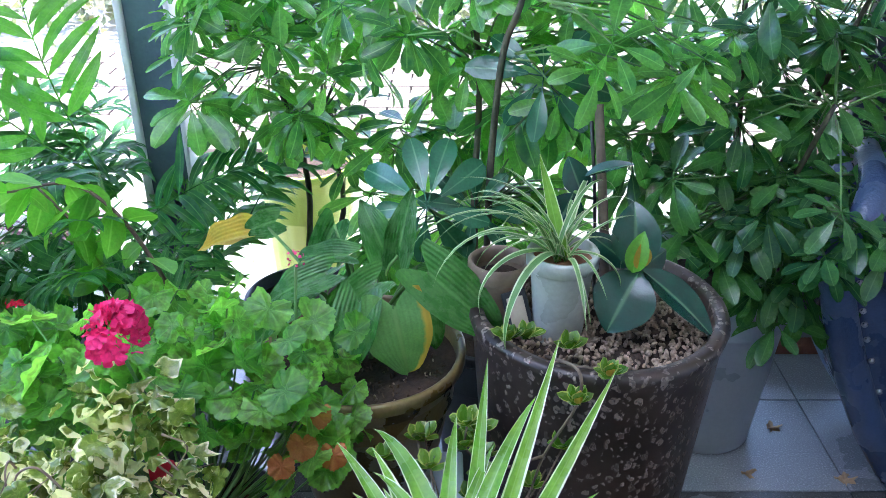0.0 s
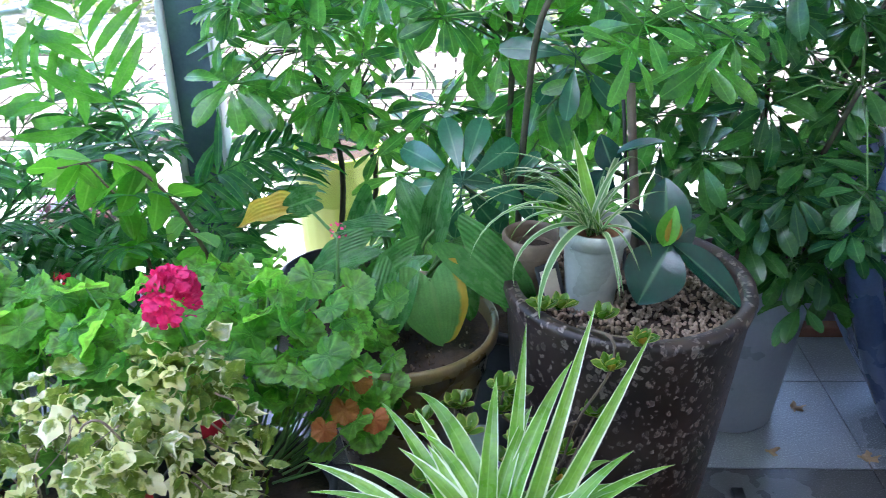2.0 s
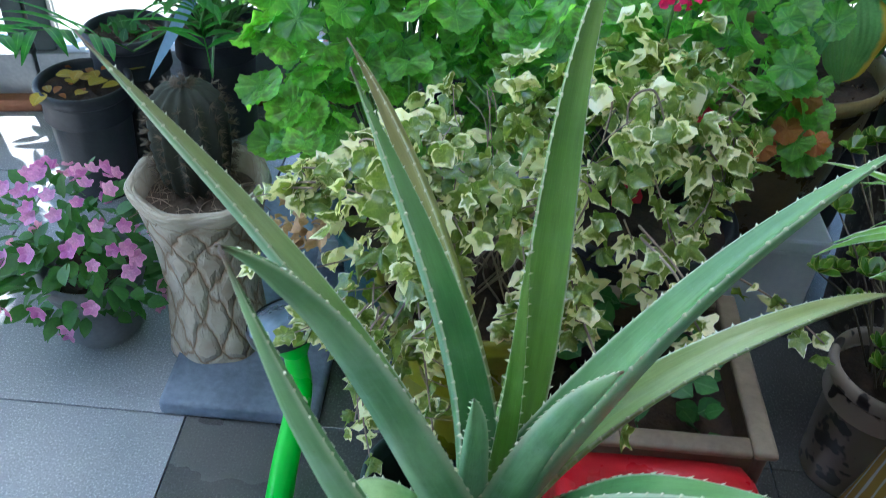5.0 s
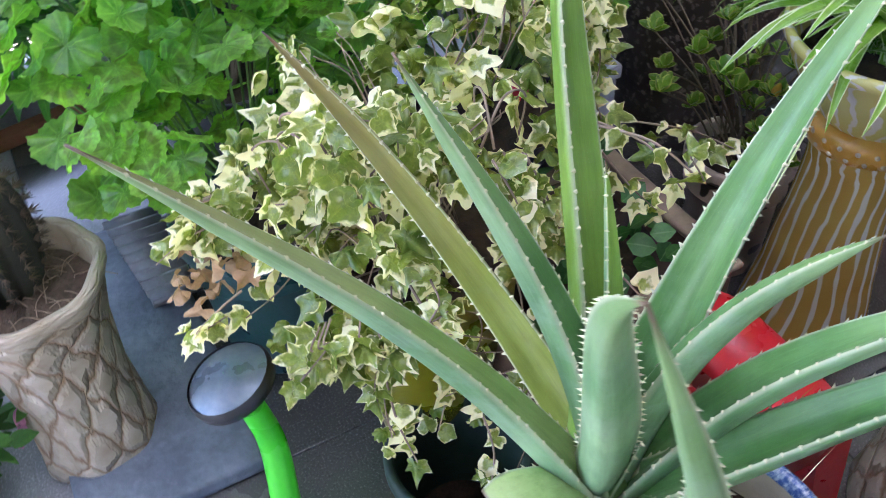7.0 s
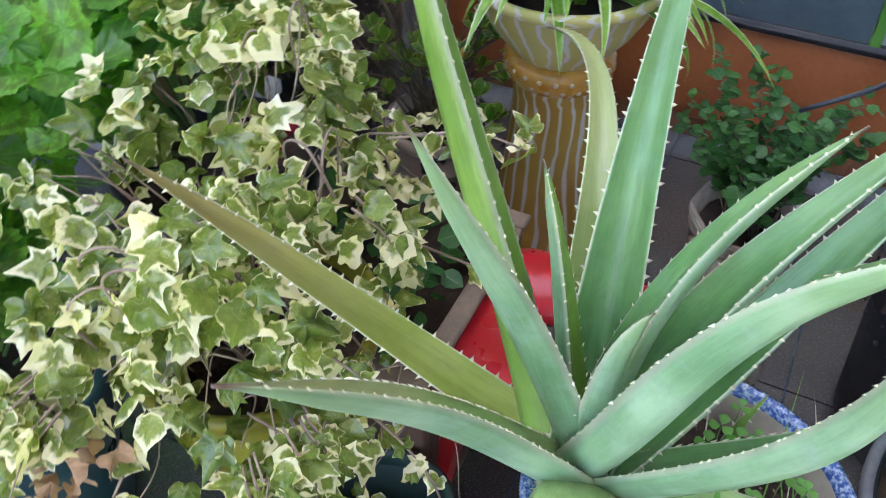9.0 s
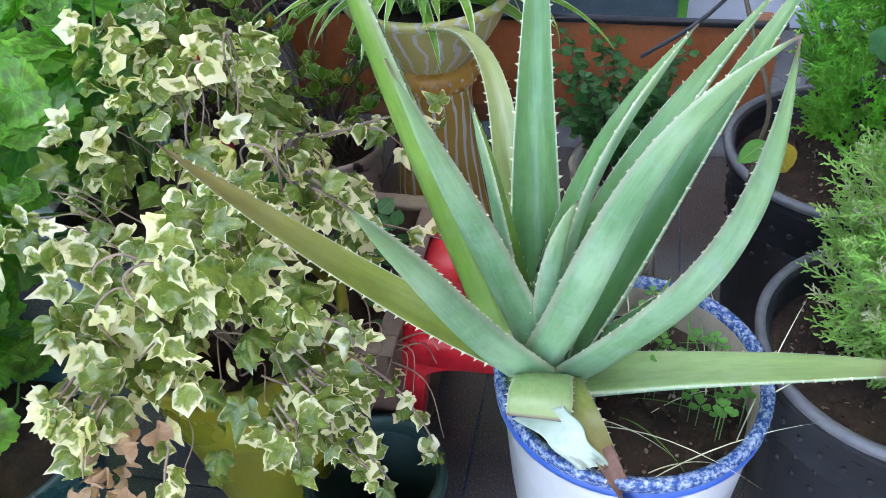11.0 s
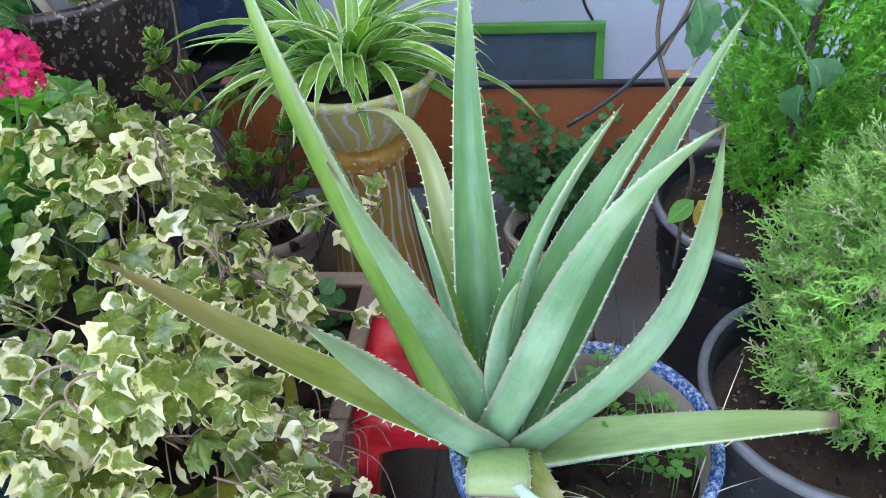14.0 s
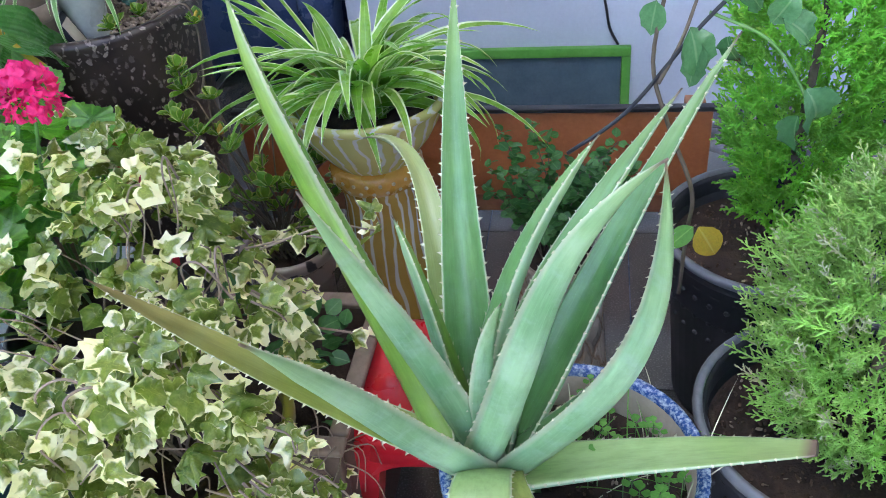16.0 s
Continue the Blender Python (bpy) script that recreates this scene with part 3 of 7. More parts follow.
M_HEDGE = leaf_mat("leaf_far", (0.05, 0.1, 0.03), (0.2, 0.24, 0.1), 0.6, 0.3, joined=True)

M_BED = leaf_mat("leaf_bed", (0.1, 0.13, 0.07), (0.36, 0.36, 0.24), 0.7, 0.25, joined=True)

# ---- the room ----
def structure(name, g, mats, label, category, smooth=False):
    return solo(name, g.mesh(name, mats, smooth), label, category, kind="structure")


WIN_Y, LEFT_X, BACK_X, NEAR_Y, TOP = 1.86, -1.78, 2.3, -1.5, 2.6
structure("floor", Geo().add(*box(LEFT_X - 0.1, NEAR_Y - 0.1, -0.12, BACK_X + 0.1, WIN_Y + 0.06, -0.006, 0)), M_GLAZEBLUE,
          "dark joint bed under the grey terrazzo floor slabs", "floor")
floor_ob = bpy.data.objects["floor"]
# Unseen roof, added: opal sheet spreads soft light, eaves keep direct sun out.
SKY_W, SKY_X, SKY_Y, SKY_N, EAVE = -1.35, 0.2, -0.35, 1.25, 0.3
roof = Geo().add([(SKY_W, SKY_Y, TOP + 0.05), (SKY_X, SKY_Y, TOP + 0.05), (SKY_X, SKY_N, TOP + 0.05), (SKY_W, SKY_N, TOP + 0.05)], [(0, 1, 2, 3)], slot=0)
roof.add(*box(LEFT_X - EAVE, WIN_Y, TOP, BACK_X + 0.1, WIN_Y + 0.88, TOP + 0.12, 0), slot=1)
roof.add(*box(LEFT_X - EAVE, SKY_N + 0.002, TOP + 0.046, BACK_X + 0.1, WIN_Y - 0.002, TOP + 0.12, 0), slot=1)
roof.add(*box(SKY_X + 0.002, SKY_Y, TOP + 0.046, BACK_X + 0.1, SKY_N, TOP + 0.12, 0), slot=1)
roof.add(*box(LEFT_X - EAVE, SKY_Y, TOP + 0.046, SKY_W - 0.002, SKY_N, TOP + 0.12, 0), slot=1)
roof.add(*box(LEFT_X - EAVE, NEAR_Y - 0.1, TOP + 0.046, BACK_X + 0.1, SKY_Y - 0.002, TOP + 0.12, 0), slot=1)
for y in (-1.55, -0.5, 0.5, 1.5):
    roof.add(*box(LEFT_X - EAVE, y, TOP, BACK_X + 0.1, y + 0.06, TOP + 0.045, 0), slot=1)
structure("ceiling", roof, [M_OPAL, M_CEIL], "unseen added roof, opal sheet for soft light, eave against sun", "ceiling")
structure("wall_near", Geo().add(*box(LEFT_X, NEAR_Y - 0.12, 0, BACK_X, NEAR_Y, TOP, 0)), M_WALL, "plain pale plaster wall", "wall")
structure("wall_east", Geo().add(*box(BACK_X, NEAR_Y, 0, BACK_X + 0.12, WIN_Y, TOP, 0)), M_WALL, "plain pale plaster wall", "wall")


def window_bay(name, a, b, label):
    """A glazed bay from a to b: bottom rail, head rail, two stiles and a pane."""
    a, b = Vector((*a, 0)), Vector((*b, 0))
    length = (b - a).length
    m = Matrix.Translation(a) @ Matrix.Rotation(math.atan2(b.y - a.y, b.x - a.x), 4, 'Z')
    w = thing(name, a, label, "window", kind="structure")
    part("bottom_rail", Geo().add(*box(0, -0.04, 0.03, length, 0.04, 0.13)).mesh("bottom_rail", M_RAIL), w, "", m)
    part("window_sill", Geo().add(*box(0, -0.07, 0.0, length, 0.07, 0.03)).mesh("window_sill", M_TERRA), w, "", m)
    part("head_rail", Geo().add(*box(0, -0.04, TOP - 0.12, length, 0.04, TOP - 0.002)).mesh("head_rail", M_DARKFRAME), w, "", m)
    for x in ((0.0,) if name == "window_1" else (length - 0.045,) if name == "window_2" else (0.0, length - 0.045)):
        part("stile", Geo().add(*box(x, -0.03, 0.132, x + 0.045, 0.03, TOP - 0.122)).mesh("stile", M_DARKFRAME), w, "", m)
    pane = part("pane", Geo().add(*box(0.046, -0.004, 0.132, length - 0.046, 0.004, TOP - 0.122, 0)).mesh("pane", M_GLASS, False), w, "", m)
    pane.visible_shadow = False
    return w


window_bay("window_1", (-1.57, 1.62), (-0.69, WIN_Y - 0.05), "tall glazed bay with a dark frame and grey bottom rail")
window_bay("window_6", (LEFT_X, 1.58), (-1.575, 1.618), "narrow glazed bay beside a dark post")
window_bay("window_2", (-0.51, WIN_Y), (0.95, WIN_Y), "tall glazed bay with a dark frame and grey bottom rail")
window_bay("window_3", (0.95, WIN_Y), (BACK_X, WIN_Y), "tall glazed bay with a dark frame and grey bottom rail")
window_bay("window_4", (LEFT_X, -0.2), (LEFT_X, 1.575), "tall glazed side bay with a dark frame")
window_bay("window_5", (LEFT_X, NEAR_Y), (LEFT_X, -0.2), "tall glazed side bay with a dark frame")

door = thing("door_1", (-0.6, WIN_Y - 0.05, 0), "sliding glass door leaf with a pale edge stile and dark glass", "door", kind="structure")
part("edge_stile", Geo().add(*box(-0.676, 1.795, 0.0, -0.661, 1.85, 2.1)).mesh("edge_stile", M_LIGHTFRAME), door, "pale painted edge")
part("glass", Geo().add(*box(-0.661, 1.81, 0.0, -0.572, 1.835, 2.1, 0.001)).mesh("glass", M_DARKGLASS), door, "dark reflecting glass")
part("back_stile", Geo().add(*box(-0.572, 1.79, 0.0, -0.56, 1.85, 2.1)).mesh("back_stile", M_LIGHTFRAME), door)

# ---- outdoors ----
W0, E0, S0 = LEFT_X - 0.1, BACK_X + 0.12, NEAR_Y - 0.12
ground = structure("ground", Geo().add([(-80, 1.93, -0.05), (80, 1.93, -0.05), (80, 120, -0.05), (-80, 120, -0.05), (-80, -60, -0.05), (W0, -60, -0.05), (W0, 1.93, -0.05),
                                        (80, -60, -0.05), (80, S0, -0.05), (W0, S0, -0.05), (E0, S0, -0.05), (E0, 1.93, -0.05)],
                                       [(0, 1, 2, 3), (4, 5, 6, 0), (5, 7, 8, 9), (10, 8, 1, 11)]), M_OUTGROUND, "sunlit pale concrete yard", "ground")
pipe = Geo().add(*tube(smooth_line([(-2.6, 2.2, 0.57), (-1.7, 2.2, 0.66), (-1.2, 2.2, 0.722), (-1.155, 2.2, 0.735)], 6), 0.018, n=10))
pipe.add(*tube([(-2.5, 2.2, 0.58), (-2.5, 2.2, -0.05)], 0.016, n=8))
solo("handrail", pipe.mesh("handrail", M_STEEL), "bare steel pipe handrail outside the window", "handrail")


def leaf_cloud(name, centre, size, count, leaf, seed, label):
    r2 = random.Random(seed)
    g = Geo()
    for _ in range(count):
        p = Vector((r2.gauss(0, 0.5) * size[0], r2.gauss(0, 0.5) * size[1], r2.gauss(0, 0.45) * size[2])) + Vector(centre)
        if p.z < 0:
            continue
        m = frame_of(p, sph(r2.uniform(0, 360), r2.uniform(-40, 40)), sph(r2.uniform(0, 360), r2.uniform(20, 90)), r2.uniform(0.7, 1.4))
        w = leaf * 0.5
        g.add([(0, 0, 0), (w, leaf * 0.5, 0.02), (0, leaf, 0), (-w, leaf * 0.5, 0.02)], [(0, 1, 2, 3)], [(0.5, 0), (1, .5), (.5, 1), (0, .5)], m=m)
    return g


def tree(base, height, seed, label):
    t = thing("tree", base, label, "tree", "trees beyond the yard")
    r2 = random.Random(seed)
    b = Vector(base)
    trunk = Geo().add(*tube(smooth_line([b, b + Vector((0.1, 0, height * 0.3)), b + Vector((0.0, 0.1, height * 0.75))], 5), 0.16, 0.05, 8))
    for k in range(7):
        s = b + Vector((0, 0, height * ru(0.3, 0.65)))
        e = s + sph(r2.uniform(0, 360), r2.uniform(15, 55)) * height * 0.4
        trunk.add(*tube(smooth_line([s, (s + e) / 2 + Vector((0, 0, 0.15)), e], 4), 0.05, 0.012, 5))
    part("trunk", trunk.mesh("trunk", M_BARK), t)
    cr = part("crown", leaf_cloud("crown", b + Vector((0, 0, height * 0.72)), (height * 0.36, height * 0.36, height * 0.32), 1500, 0.22, seed, "").mesh("crown", M_HEDGE), t)
    cr["kind"] = "stuff"
    return t


for k, (x, y, h) in enumerate([(-9, 15, 5.5), (-5.2, 17, 6), (-1.5, 16, 5), (2.6, 18, 6), (6.5, 15, 5.2)]):
    tree((x, y, -0.05), h, 40 + k, "leafy tree beyond the sunlit yard")
hedge = leaf_cloud("hedge", (-2, 12.5, 0.5), (9, 0.7, 0.9), 5000, 0.2, 3, "")
tagged(solo("hedge", hedge.mesh("hedge", M_HEDGE), "loose mixed hedge along the yard", "hedge"), kind="stuff")
bed = leaf_cloud("flower_bed", (-0.8, 5.6, 0.12), (3.2, 0.75, 0.3), 5200, 0.06, 17, "")
tagged(solo("flower_bed", bed.mesh("flower_bed", M_BED), "sparse grey-green bed plants along the brick paving", "plants"), kind="stuff")
solo("yard_wall", Geo().add(*box(-14, 13.4, -0.05, 14, 13.65, 1.1)).mesh("yard_wall", M_WALL, False), "low pale yard wall", "wall", kind="structure")

# ---- pots ----
def pot_profile(r_top, r_bot, h, rim=0.012, wall=0.008, z0=0.0):
    return [(0.001, z0), (r_bot * 0.95, z0), (r_bot, z0 + 0.006), (r_top - rim, z0 + h - 0.03), (r_top - rim * 0.6, z0 + h - 0.026),
            (r_top, z0 + h - 0.02), (r_top, z0 + h - 0.003), (r_top - 0.004, z0 + h), (r_top - wall, z0 + h), (r_top - wall - 0.004, z0 + h - 0.006),
            (r_bot + (r_top - r_bot) * 0.7, z0 + h * 0.72)]


def soil_disc(r, z, seed, bumpy=0.006):
    r2 = random.Random(seed)
    rr = (0, 0.25, 0.5, 0.75, 1.0)
    return polar(lambda a: r, rr, 28, lambda q, a: z + (r2.uniform(-bumpy, bumpy) if q < 1 else 0))


def pot(parent, c, r_top, r_bot, h, mat, soil=None, z0=0.0, drop=0.03, label="", seed=1, **kw):
    m = Matrix.Translation((c[0], c[1], z0))
    p = part("pot", Geo().add(*lathe(pot_profile(r_top, r_bot, h, **kw), 48)).mesh("pot", mat), parent, label, m)
    if soil:
        k = 1 - drop / h
        part("soil", Geo().add(*soil_disc(r_bot + (r_top - r_bot) * k - 0.006, h - drop, seed)).mesh("soil", soil), parent, "", m)
    return p


# ---- aloe ----
def bez3(P, s):
    a, b, c, d = [Vector(p) for p in P]
    return a * (1 - s) ** 3 + b * 3 * s * (1 - s) ** 2 + c * 3 * s * s * (1 - s) + d * s ** 3


def aloe_leaf(P, half, thick=0.015, twist=0.0, n=52, tip=0.0, seed=0, hint=None, channel=0.88):
    """A fleshy channelled leaf along a cubic curve, with thorns on both edges."""
    r2 = random.Random(seed)
    g = Geo()
    pts = [bez3(P, i / n) for i in range(n + 1)]
    out = Vector(P[3]) - Vector(P[0])
    out.z = 0
    ring = 12
    rows = []
    for i, p in enumerate(pts):
        s = i / n
        t = (pts[min(i + 1, n)] - pts[max(i - 1, 0)]).normalized()
        want = Vector(hint) if hint else UP * 1.0 - out.normalized() * 0.35
        nz = (want - t * want.dot(t)).normalized()
        nz = Matrix.Rotation(twist * (0.4 + 0.6 * s), 3, t) @ nz
        nx = t.cross(nz)
        w = half * (1.0 - 0.12 * (1 - s)) * max(0.03, (1 - (s * (1 - tip)) ** 1.6) ** 0.92) * (1 + 0.03 * math.sin(9 * s + seed))
        th = thick * (1 - 0.72 * s) * min(1.0, max(0.12, (1 - s * (1 - tip)) / 0.16) ** 0.7)
        row = []
        for k in range(ring):
            a = 2 * math.pi * k / ring
            u = math.cos(a)
            up = math.sin(a)
            z = (up * th * 0.55 if up > 0 else up * th) + (channel * w * (u * u - 0.45))
            g.v.append(tuple(p + nx * (u * w) + nz * z))
            g.uv.append((0.5 + 0.5 * u, s))
            row.append(len(g.v) - 1)
        rows.append((row, p, t, nx, nz, w))
    for i in range(n):
        for k in range(ring):
            a, b = rows[i][0][k], rows[i][0][(k + 1) % ring]
            c, d = rows[i + 1][0][(k + 1) % ring], rows[i + 1][0][k]
            g.f.append((a, b, c, d))
            g.s.append(0 if k < ring // 2 else 2)
    g.f.append(tuple(rows[-1][0]))
    g.s.append(0)
    total = sum((pts[i + 1] - pts[i]).length for i in range(n))
    count = int(total / 0.0145)
    for e in (-1, 1):
        for k in range(1, count):
            s = (k + r2.uniform(-0.2, 0.2)) / count
            if s > 0.97 or s < 0.06:
                continue
            i = min(n - 1, int(s * n))
            f = s * n - i
            row, p, t, nx, nz, w = rows[i]
            w2 = w + (rows[i + 1][5] - w) * f
            q = p.lerp(rows[i + 1][1], f) + nx * (e * w2) + nz * (0.54 * channel * w2)
            h = 0.0039 * (1 - 0.45 * s) * r2.uniform(0.7, 1.15)
            o = nx * e
            g.add([q - t * h * 0.7 - o * 0.001, q + t * h * 0.7 - o * 0.001, q + nz * h * 0.4 - o * 0.001, q - nz * h * 0.4 - o * 0.001,
                   q + o * h * 1.15 + t * h * 0.5], [(0, 2, 4), (2, 1, 4), (1, 3, 4), (3, 0, 4)], slot=1)
    return g


aloe = thing("potted_aloe", (-0.54, 0.225, 0), "large thorn-edged grey-green aloe in a white pot with blue rim", "potted plant")
ALOE = [
    # four curve points, half width, twist
    ([(-0.528, 0.324, 0.344), (-0.537, 0.465, 0.42), (-0.619, 0.557, 0.608), (-0.696, 0.573, 0.726)], 0.0205, (-0.75, -0.3, 0.75)),
    ([(-0.558, 0.311, 0.366), (-0.632, 0.394, 0.513), (-0.72, 0.381, 0.652), (-0.842, 0.384, 0.808)], 0.019, 0.0),
    ([(-0.547, 0.304, 0.372), (-0.546, 0.364, 0.518), (-0.595, 0.386, 0.623), (-0.667, 0.409, 0.785)], 0.022, 0.0),
    ([(-0.553, 0.335, 0.348), (-0.481, 0.407, 0.499), (-0.537, 0.477, 0.766), (-0.479, 0.511, 0.862)], 0.024, (0.35, -0.9, 0.2)),
    ([(-0.543, 0.317, 0.369), (-0.521, 0.349, 0.467), (-0.531, 0.357, 0.591), (-0.53, 0.383, 0.67)], 0.011, 0.0),
    ([(-0.557, 0.319, 0.376), (-0.481, 0.332, 0.514), (-0.437, 0.344, 0.676), (-0.312, 0.346, 0.801)], 0.027, 0.0),
    ([(-0.539, 0.314, 0.377), (-0.483, 0.383, 0.483), (-0.346, 0.342, 0.673), (-0.175, 0.507, 0.545)], 0.021, 0.0),
    ([(-0.548, 0.316, 0.375), (-0.511, 0.316, 0.525), (-0.496, 0.273, 0.631), (-0.489, 0.204, 0.727)], 0.017, 0.0),
    ([(-0.551, 0.319, 0.377), (-0.56, 0.314, 0.468), (-0.554, 0.316, 0.549), (-0.563, 0.287, 0.599)], 0.015, 0.0),
    ([(-0.544, 0.308, 0.365), (-0.465, 0.278, 0.487), (-0.487, 0.236, 0.611), (-0.381, 0.127, 0.715)], 0.025, 0.0),
    ([(-0.546, 0.3, 0.362), (-0.5, 0.233, 0.473), (-0.443, 0.187, 0.605), (-0.291, 0.064, 0.731)], 0.025, 0.0),
    ([(-0.55, 0.323, 0.379), (-0.595, 0.252, 0.564), (-0.647, 0.253, 0.734), (-0.688, 0.165, 0.824)], 0.022, 0.0),
    ([(-0.551, 0.305, 0.357), (-0.577, 0.179, 0.519), (-0.616, 0.14, 0.61), (-0.687, 0.166, 0.823)], 0.021, 0.0),
    ([(-0.556, 0.305, 0.355), (-0.545, 0.2, 0.375), (-0.56, 0.105, 0.41), (-0.597, 0.008, 0.468)], 0.0285, 0.0),
    ]
for k, (P, half, tw) in enumerate(ALOE):
    part("leaf", aloe_leaf(P, half * 1.14, twist=0.0 if isinstance(tw, tuple) else tw, hint=tw if isinstance(tw, tuple) else None, seed=k, tip=0.17 if k == 13 else 0.0, channel=0.3 if k == 13 else 0.88).mesh("aloe_leaf", [{0: M_ALOE_OLIVE, 1: M_ALOE_TAN, 3: M_ALOE_GREEN, 4: M_ALOE_GREEN, 6: M_ALOE_YELLOW, 13: M_ALOE_PALE}.get(k, M_ALOE), M_THORN, {0: M_ALOE_OLIVE, 3: M_ALOE_GREEN, 6: M_ALOE_YELLOW}.get(k, M_ALOE_OUT)]), aloe)
torn = part("torn_leaf", aloe_leaf([(-0.55, 0.312, 0.345), (-0.595, 0.309, 0.418), (-0.635, 0.308, 0.437), (-0.656, 0.308, 0.417)], 0.0315, 0.012, seed=70, tip=0.8, channel=0.1).mesh("torn_leaf", [M_ALOE_PALE, M_THORN, M_ALOE_OUT]), aloe, "broken leaf folded over the pot rim")
part("torn_strip", aloe_leaf([(-0.57, 0.285, 0.375), (-0.625, 0.276, 0.418), (-0.648, 0.262, 0.412), (-0.672, 0.24, 0.38)], 0.0135, 0.008, seed=72, tip=0.75, channel=0.3).mesh("torn_strip", [M_ALOE_OLIVE, M_THORN, M_ALOE_OLIVE]), torn, "olive half of the broken leaf")


def flap(v, u):
    """The peeled skin: a broad sheet from the fold to the pot rim, its free edge curled and ragged."""
    a = Vector((-0.648, 0.33, 0.402)).lerp(Vector((-0.645, 0.285, 0.428)), 0.5 + 0.5 * u)
    b = Vector((-0.676, 0.268, 0.378)).lerp(Vector((-0.676, 0.246, 0.39)), 0.5 + 0.5 * u)
    ragged = 0.003 * math.sin(17 * u) * v ** 4 + 0.0025 * math.sin(11 * v + 1.0) * u * u
    return a.lerp(b, v) + Vector((-0.5, -0.2, 0.8)) * (0.009 * math.sin(math.pi * v) * (1 - 0.6 * u)) + Vector((-0.6, -0.3, 0.6)) * (0.006 * max(0.0, u) ** 2 * (1 - v)) + Vector((0.2, 1, -0.3)) * ragged


ob = part("torn_flap", Geo().add(*grid(flap, 20, 12)).mesh("torn_flap", M_ALOE_CUT), torn, "white inner tissue of the broken leaf")
ob.modifiers.new("thick", 'SOLIDIFY').thickness = 0.0025
part("dry_end", aloe_leaf([(-0.664, 0.25, 0.392), (-0.679, 0.236, 0.38), (-0.686, 0.228, 0.362), (-0.684, 0.212, 0.32)], 0.0115, 0.004, seed=71, tip=0.3).mesh("dry_end", [M_DRYTIP, M_DRYTIP, M_DRYTIP]), torn, "brown dried end")
stalk = Geo().add(*tube(smooth_line([(-0.535, 0.27, 0.30), (-0.542, 0.30, 0.345), (-0.55, 0.315, 0.395)], 4), 0.022, 0.016, 10))
part("stem", stalk.mesh("stem", M_ALOE), aloe)
c = (-0.54, 0.225)
RB = 0.142
body = [(0.001, 0.0), (0.098, 0.0), (0.105, 0.006), (0.124, 0.2), (0.132, 0.328), (0.1375, 0.342)]
part("pot", Geo().add(*lathe(body, 56)).mesh("pot", M_WHITEPOT), aloe, "white glazed pot", Matrix.Translation((*c, 0)))
band = [(0.1375, 0.342), (0.1405, 0.346), (0.1405, 0.35), (0.1385, 0.353)]
part("rim_line", Geo().add(*lathe(band, 56)).mesh("rim_line", M_BLUEPLASTIC), aloe, "cobalt line under the rim", Matrix.Translation((*c, 0)))
rimp = [(0.1385, 0.353), (RB, 0.362), (RB - 0.002, 0.369), (RB - 0.006, 0.3705), (RB - 0.0125, 0.367), (RB - 0.0145, 0.36)]
lip = [(RB - 0.0145, 0.36), (RB - 0.017, 0.348), (RB - 0.022, 0.3)]
part("inner_wall", Geo().add(*lathe(lip, 56)).mesh("inner_wall", M_CREAM), aloe, "unglazed inner wall", Matrix.Translation((*c, 0)))
part("rim", Geo().add(*lathe(rimp, 56)).mesh("rim", M_BLUEBAND), aloe, "blue speckled rim", Matrix.Translation((*c, 0)))
part("soil", Geo().add(*soil_disc(0.124, 0.318, 5, 0.008)).mesh("soil", M_SOIL), aloe, "", Matrix.Translation((*c, 0)))

def clover(parent, p, s):
    g = Geo()
    for k in range(3):
        d = sph(120 * k + ru(-10, 10), 12)
        g.add(*blade(0.009, 0.0045, obov, 0.1, 0.1, n=4, m=2), m=frame_of(d * 0.001, d, UP))
    part("clover_leaf", g.mesh("clover_leaf", M_CLOVER), parent, "", Matrix.Translation(p) @ Matrix.Scale(s, 4))
    part("clover_stalk", Geo().add(*tube([Vector((p[0], p[1], 0.31)), p], 0.0007, n=4)).mesh("clover_stalk", M_GREENSTEM), parent)


M_CLOVER = leaf_mat("leaf_clover", (0.1, 0.32, 0.05), (0.2, 0.48, 0.09), 0.5, 0.35)
for k in range(34):
    a, r = ru(-2.2, 0.2), 0.11 * math.sqrt(rng.random())
    clover(aloe, Vector((c[0] + r * math.cos(a), c[1] - 0.01 + r * math.sin(a), ru(0.335, 0.39))), ru(0.8, 1.3))
for k in range(20):
    a, r = ru(0, 6.28), 0.1 * math.sqrt(rng.random())
    b0 = Vector((c[0] + r * math.cos(a), c[1] - 0.03 + r * math.sin(a), 0.315))
    g = Geo().add(*blade(ru(0.08, 0.2), 0.0008, strap, ru(0.6, 1.6), 0.2, n=8, m=2))
    part("grass_blade", g.mesh("grass_blade", M_CLOVER if k % 2 else M_THORN), aloe, "", frame_of(b0, sph(ru(-140, 20), ru(20, 60)), UP))
for k in range(3):
    a = (2.2, 1.4, -0.2)[k]
    b0 = Vector((c[0] + 0.085 * math.cos(a), c[1] + 0.085 * math.sin(a), 0.312))
    me = aloe_leaf([b0, b0 + Vector((0.01, 0, 0.03)), b0 + Vector((0.015, -0.01, 0.06)), b0 + Vector((0.03, -0.02, 0.085))], 0.008, 0.005, seed=60 + k).mesh("aloe_pup", [M_ALOE_GREEN, M_THORN, M_ALOE])
    part("aloe_pup", me, aloe, "small aloe offset")

# ---- leaf shapes shared by many leaves ----
def variants(count, make, name, mat):
    return [make(k).mesh(name, mat) for k in range(count)]


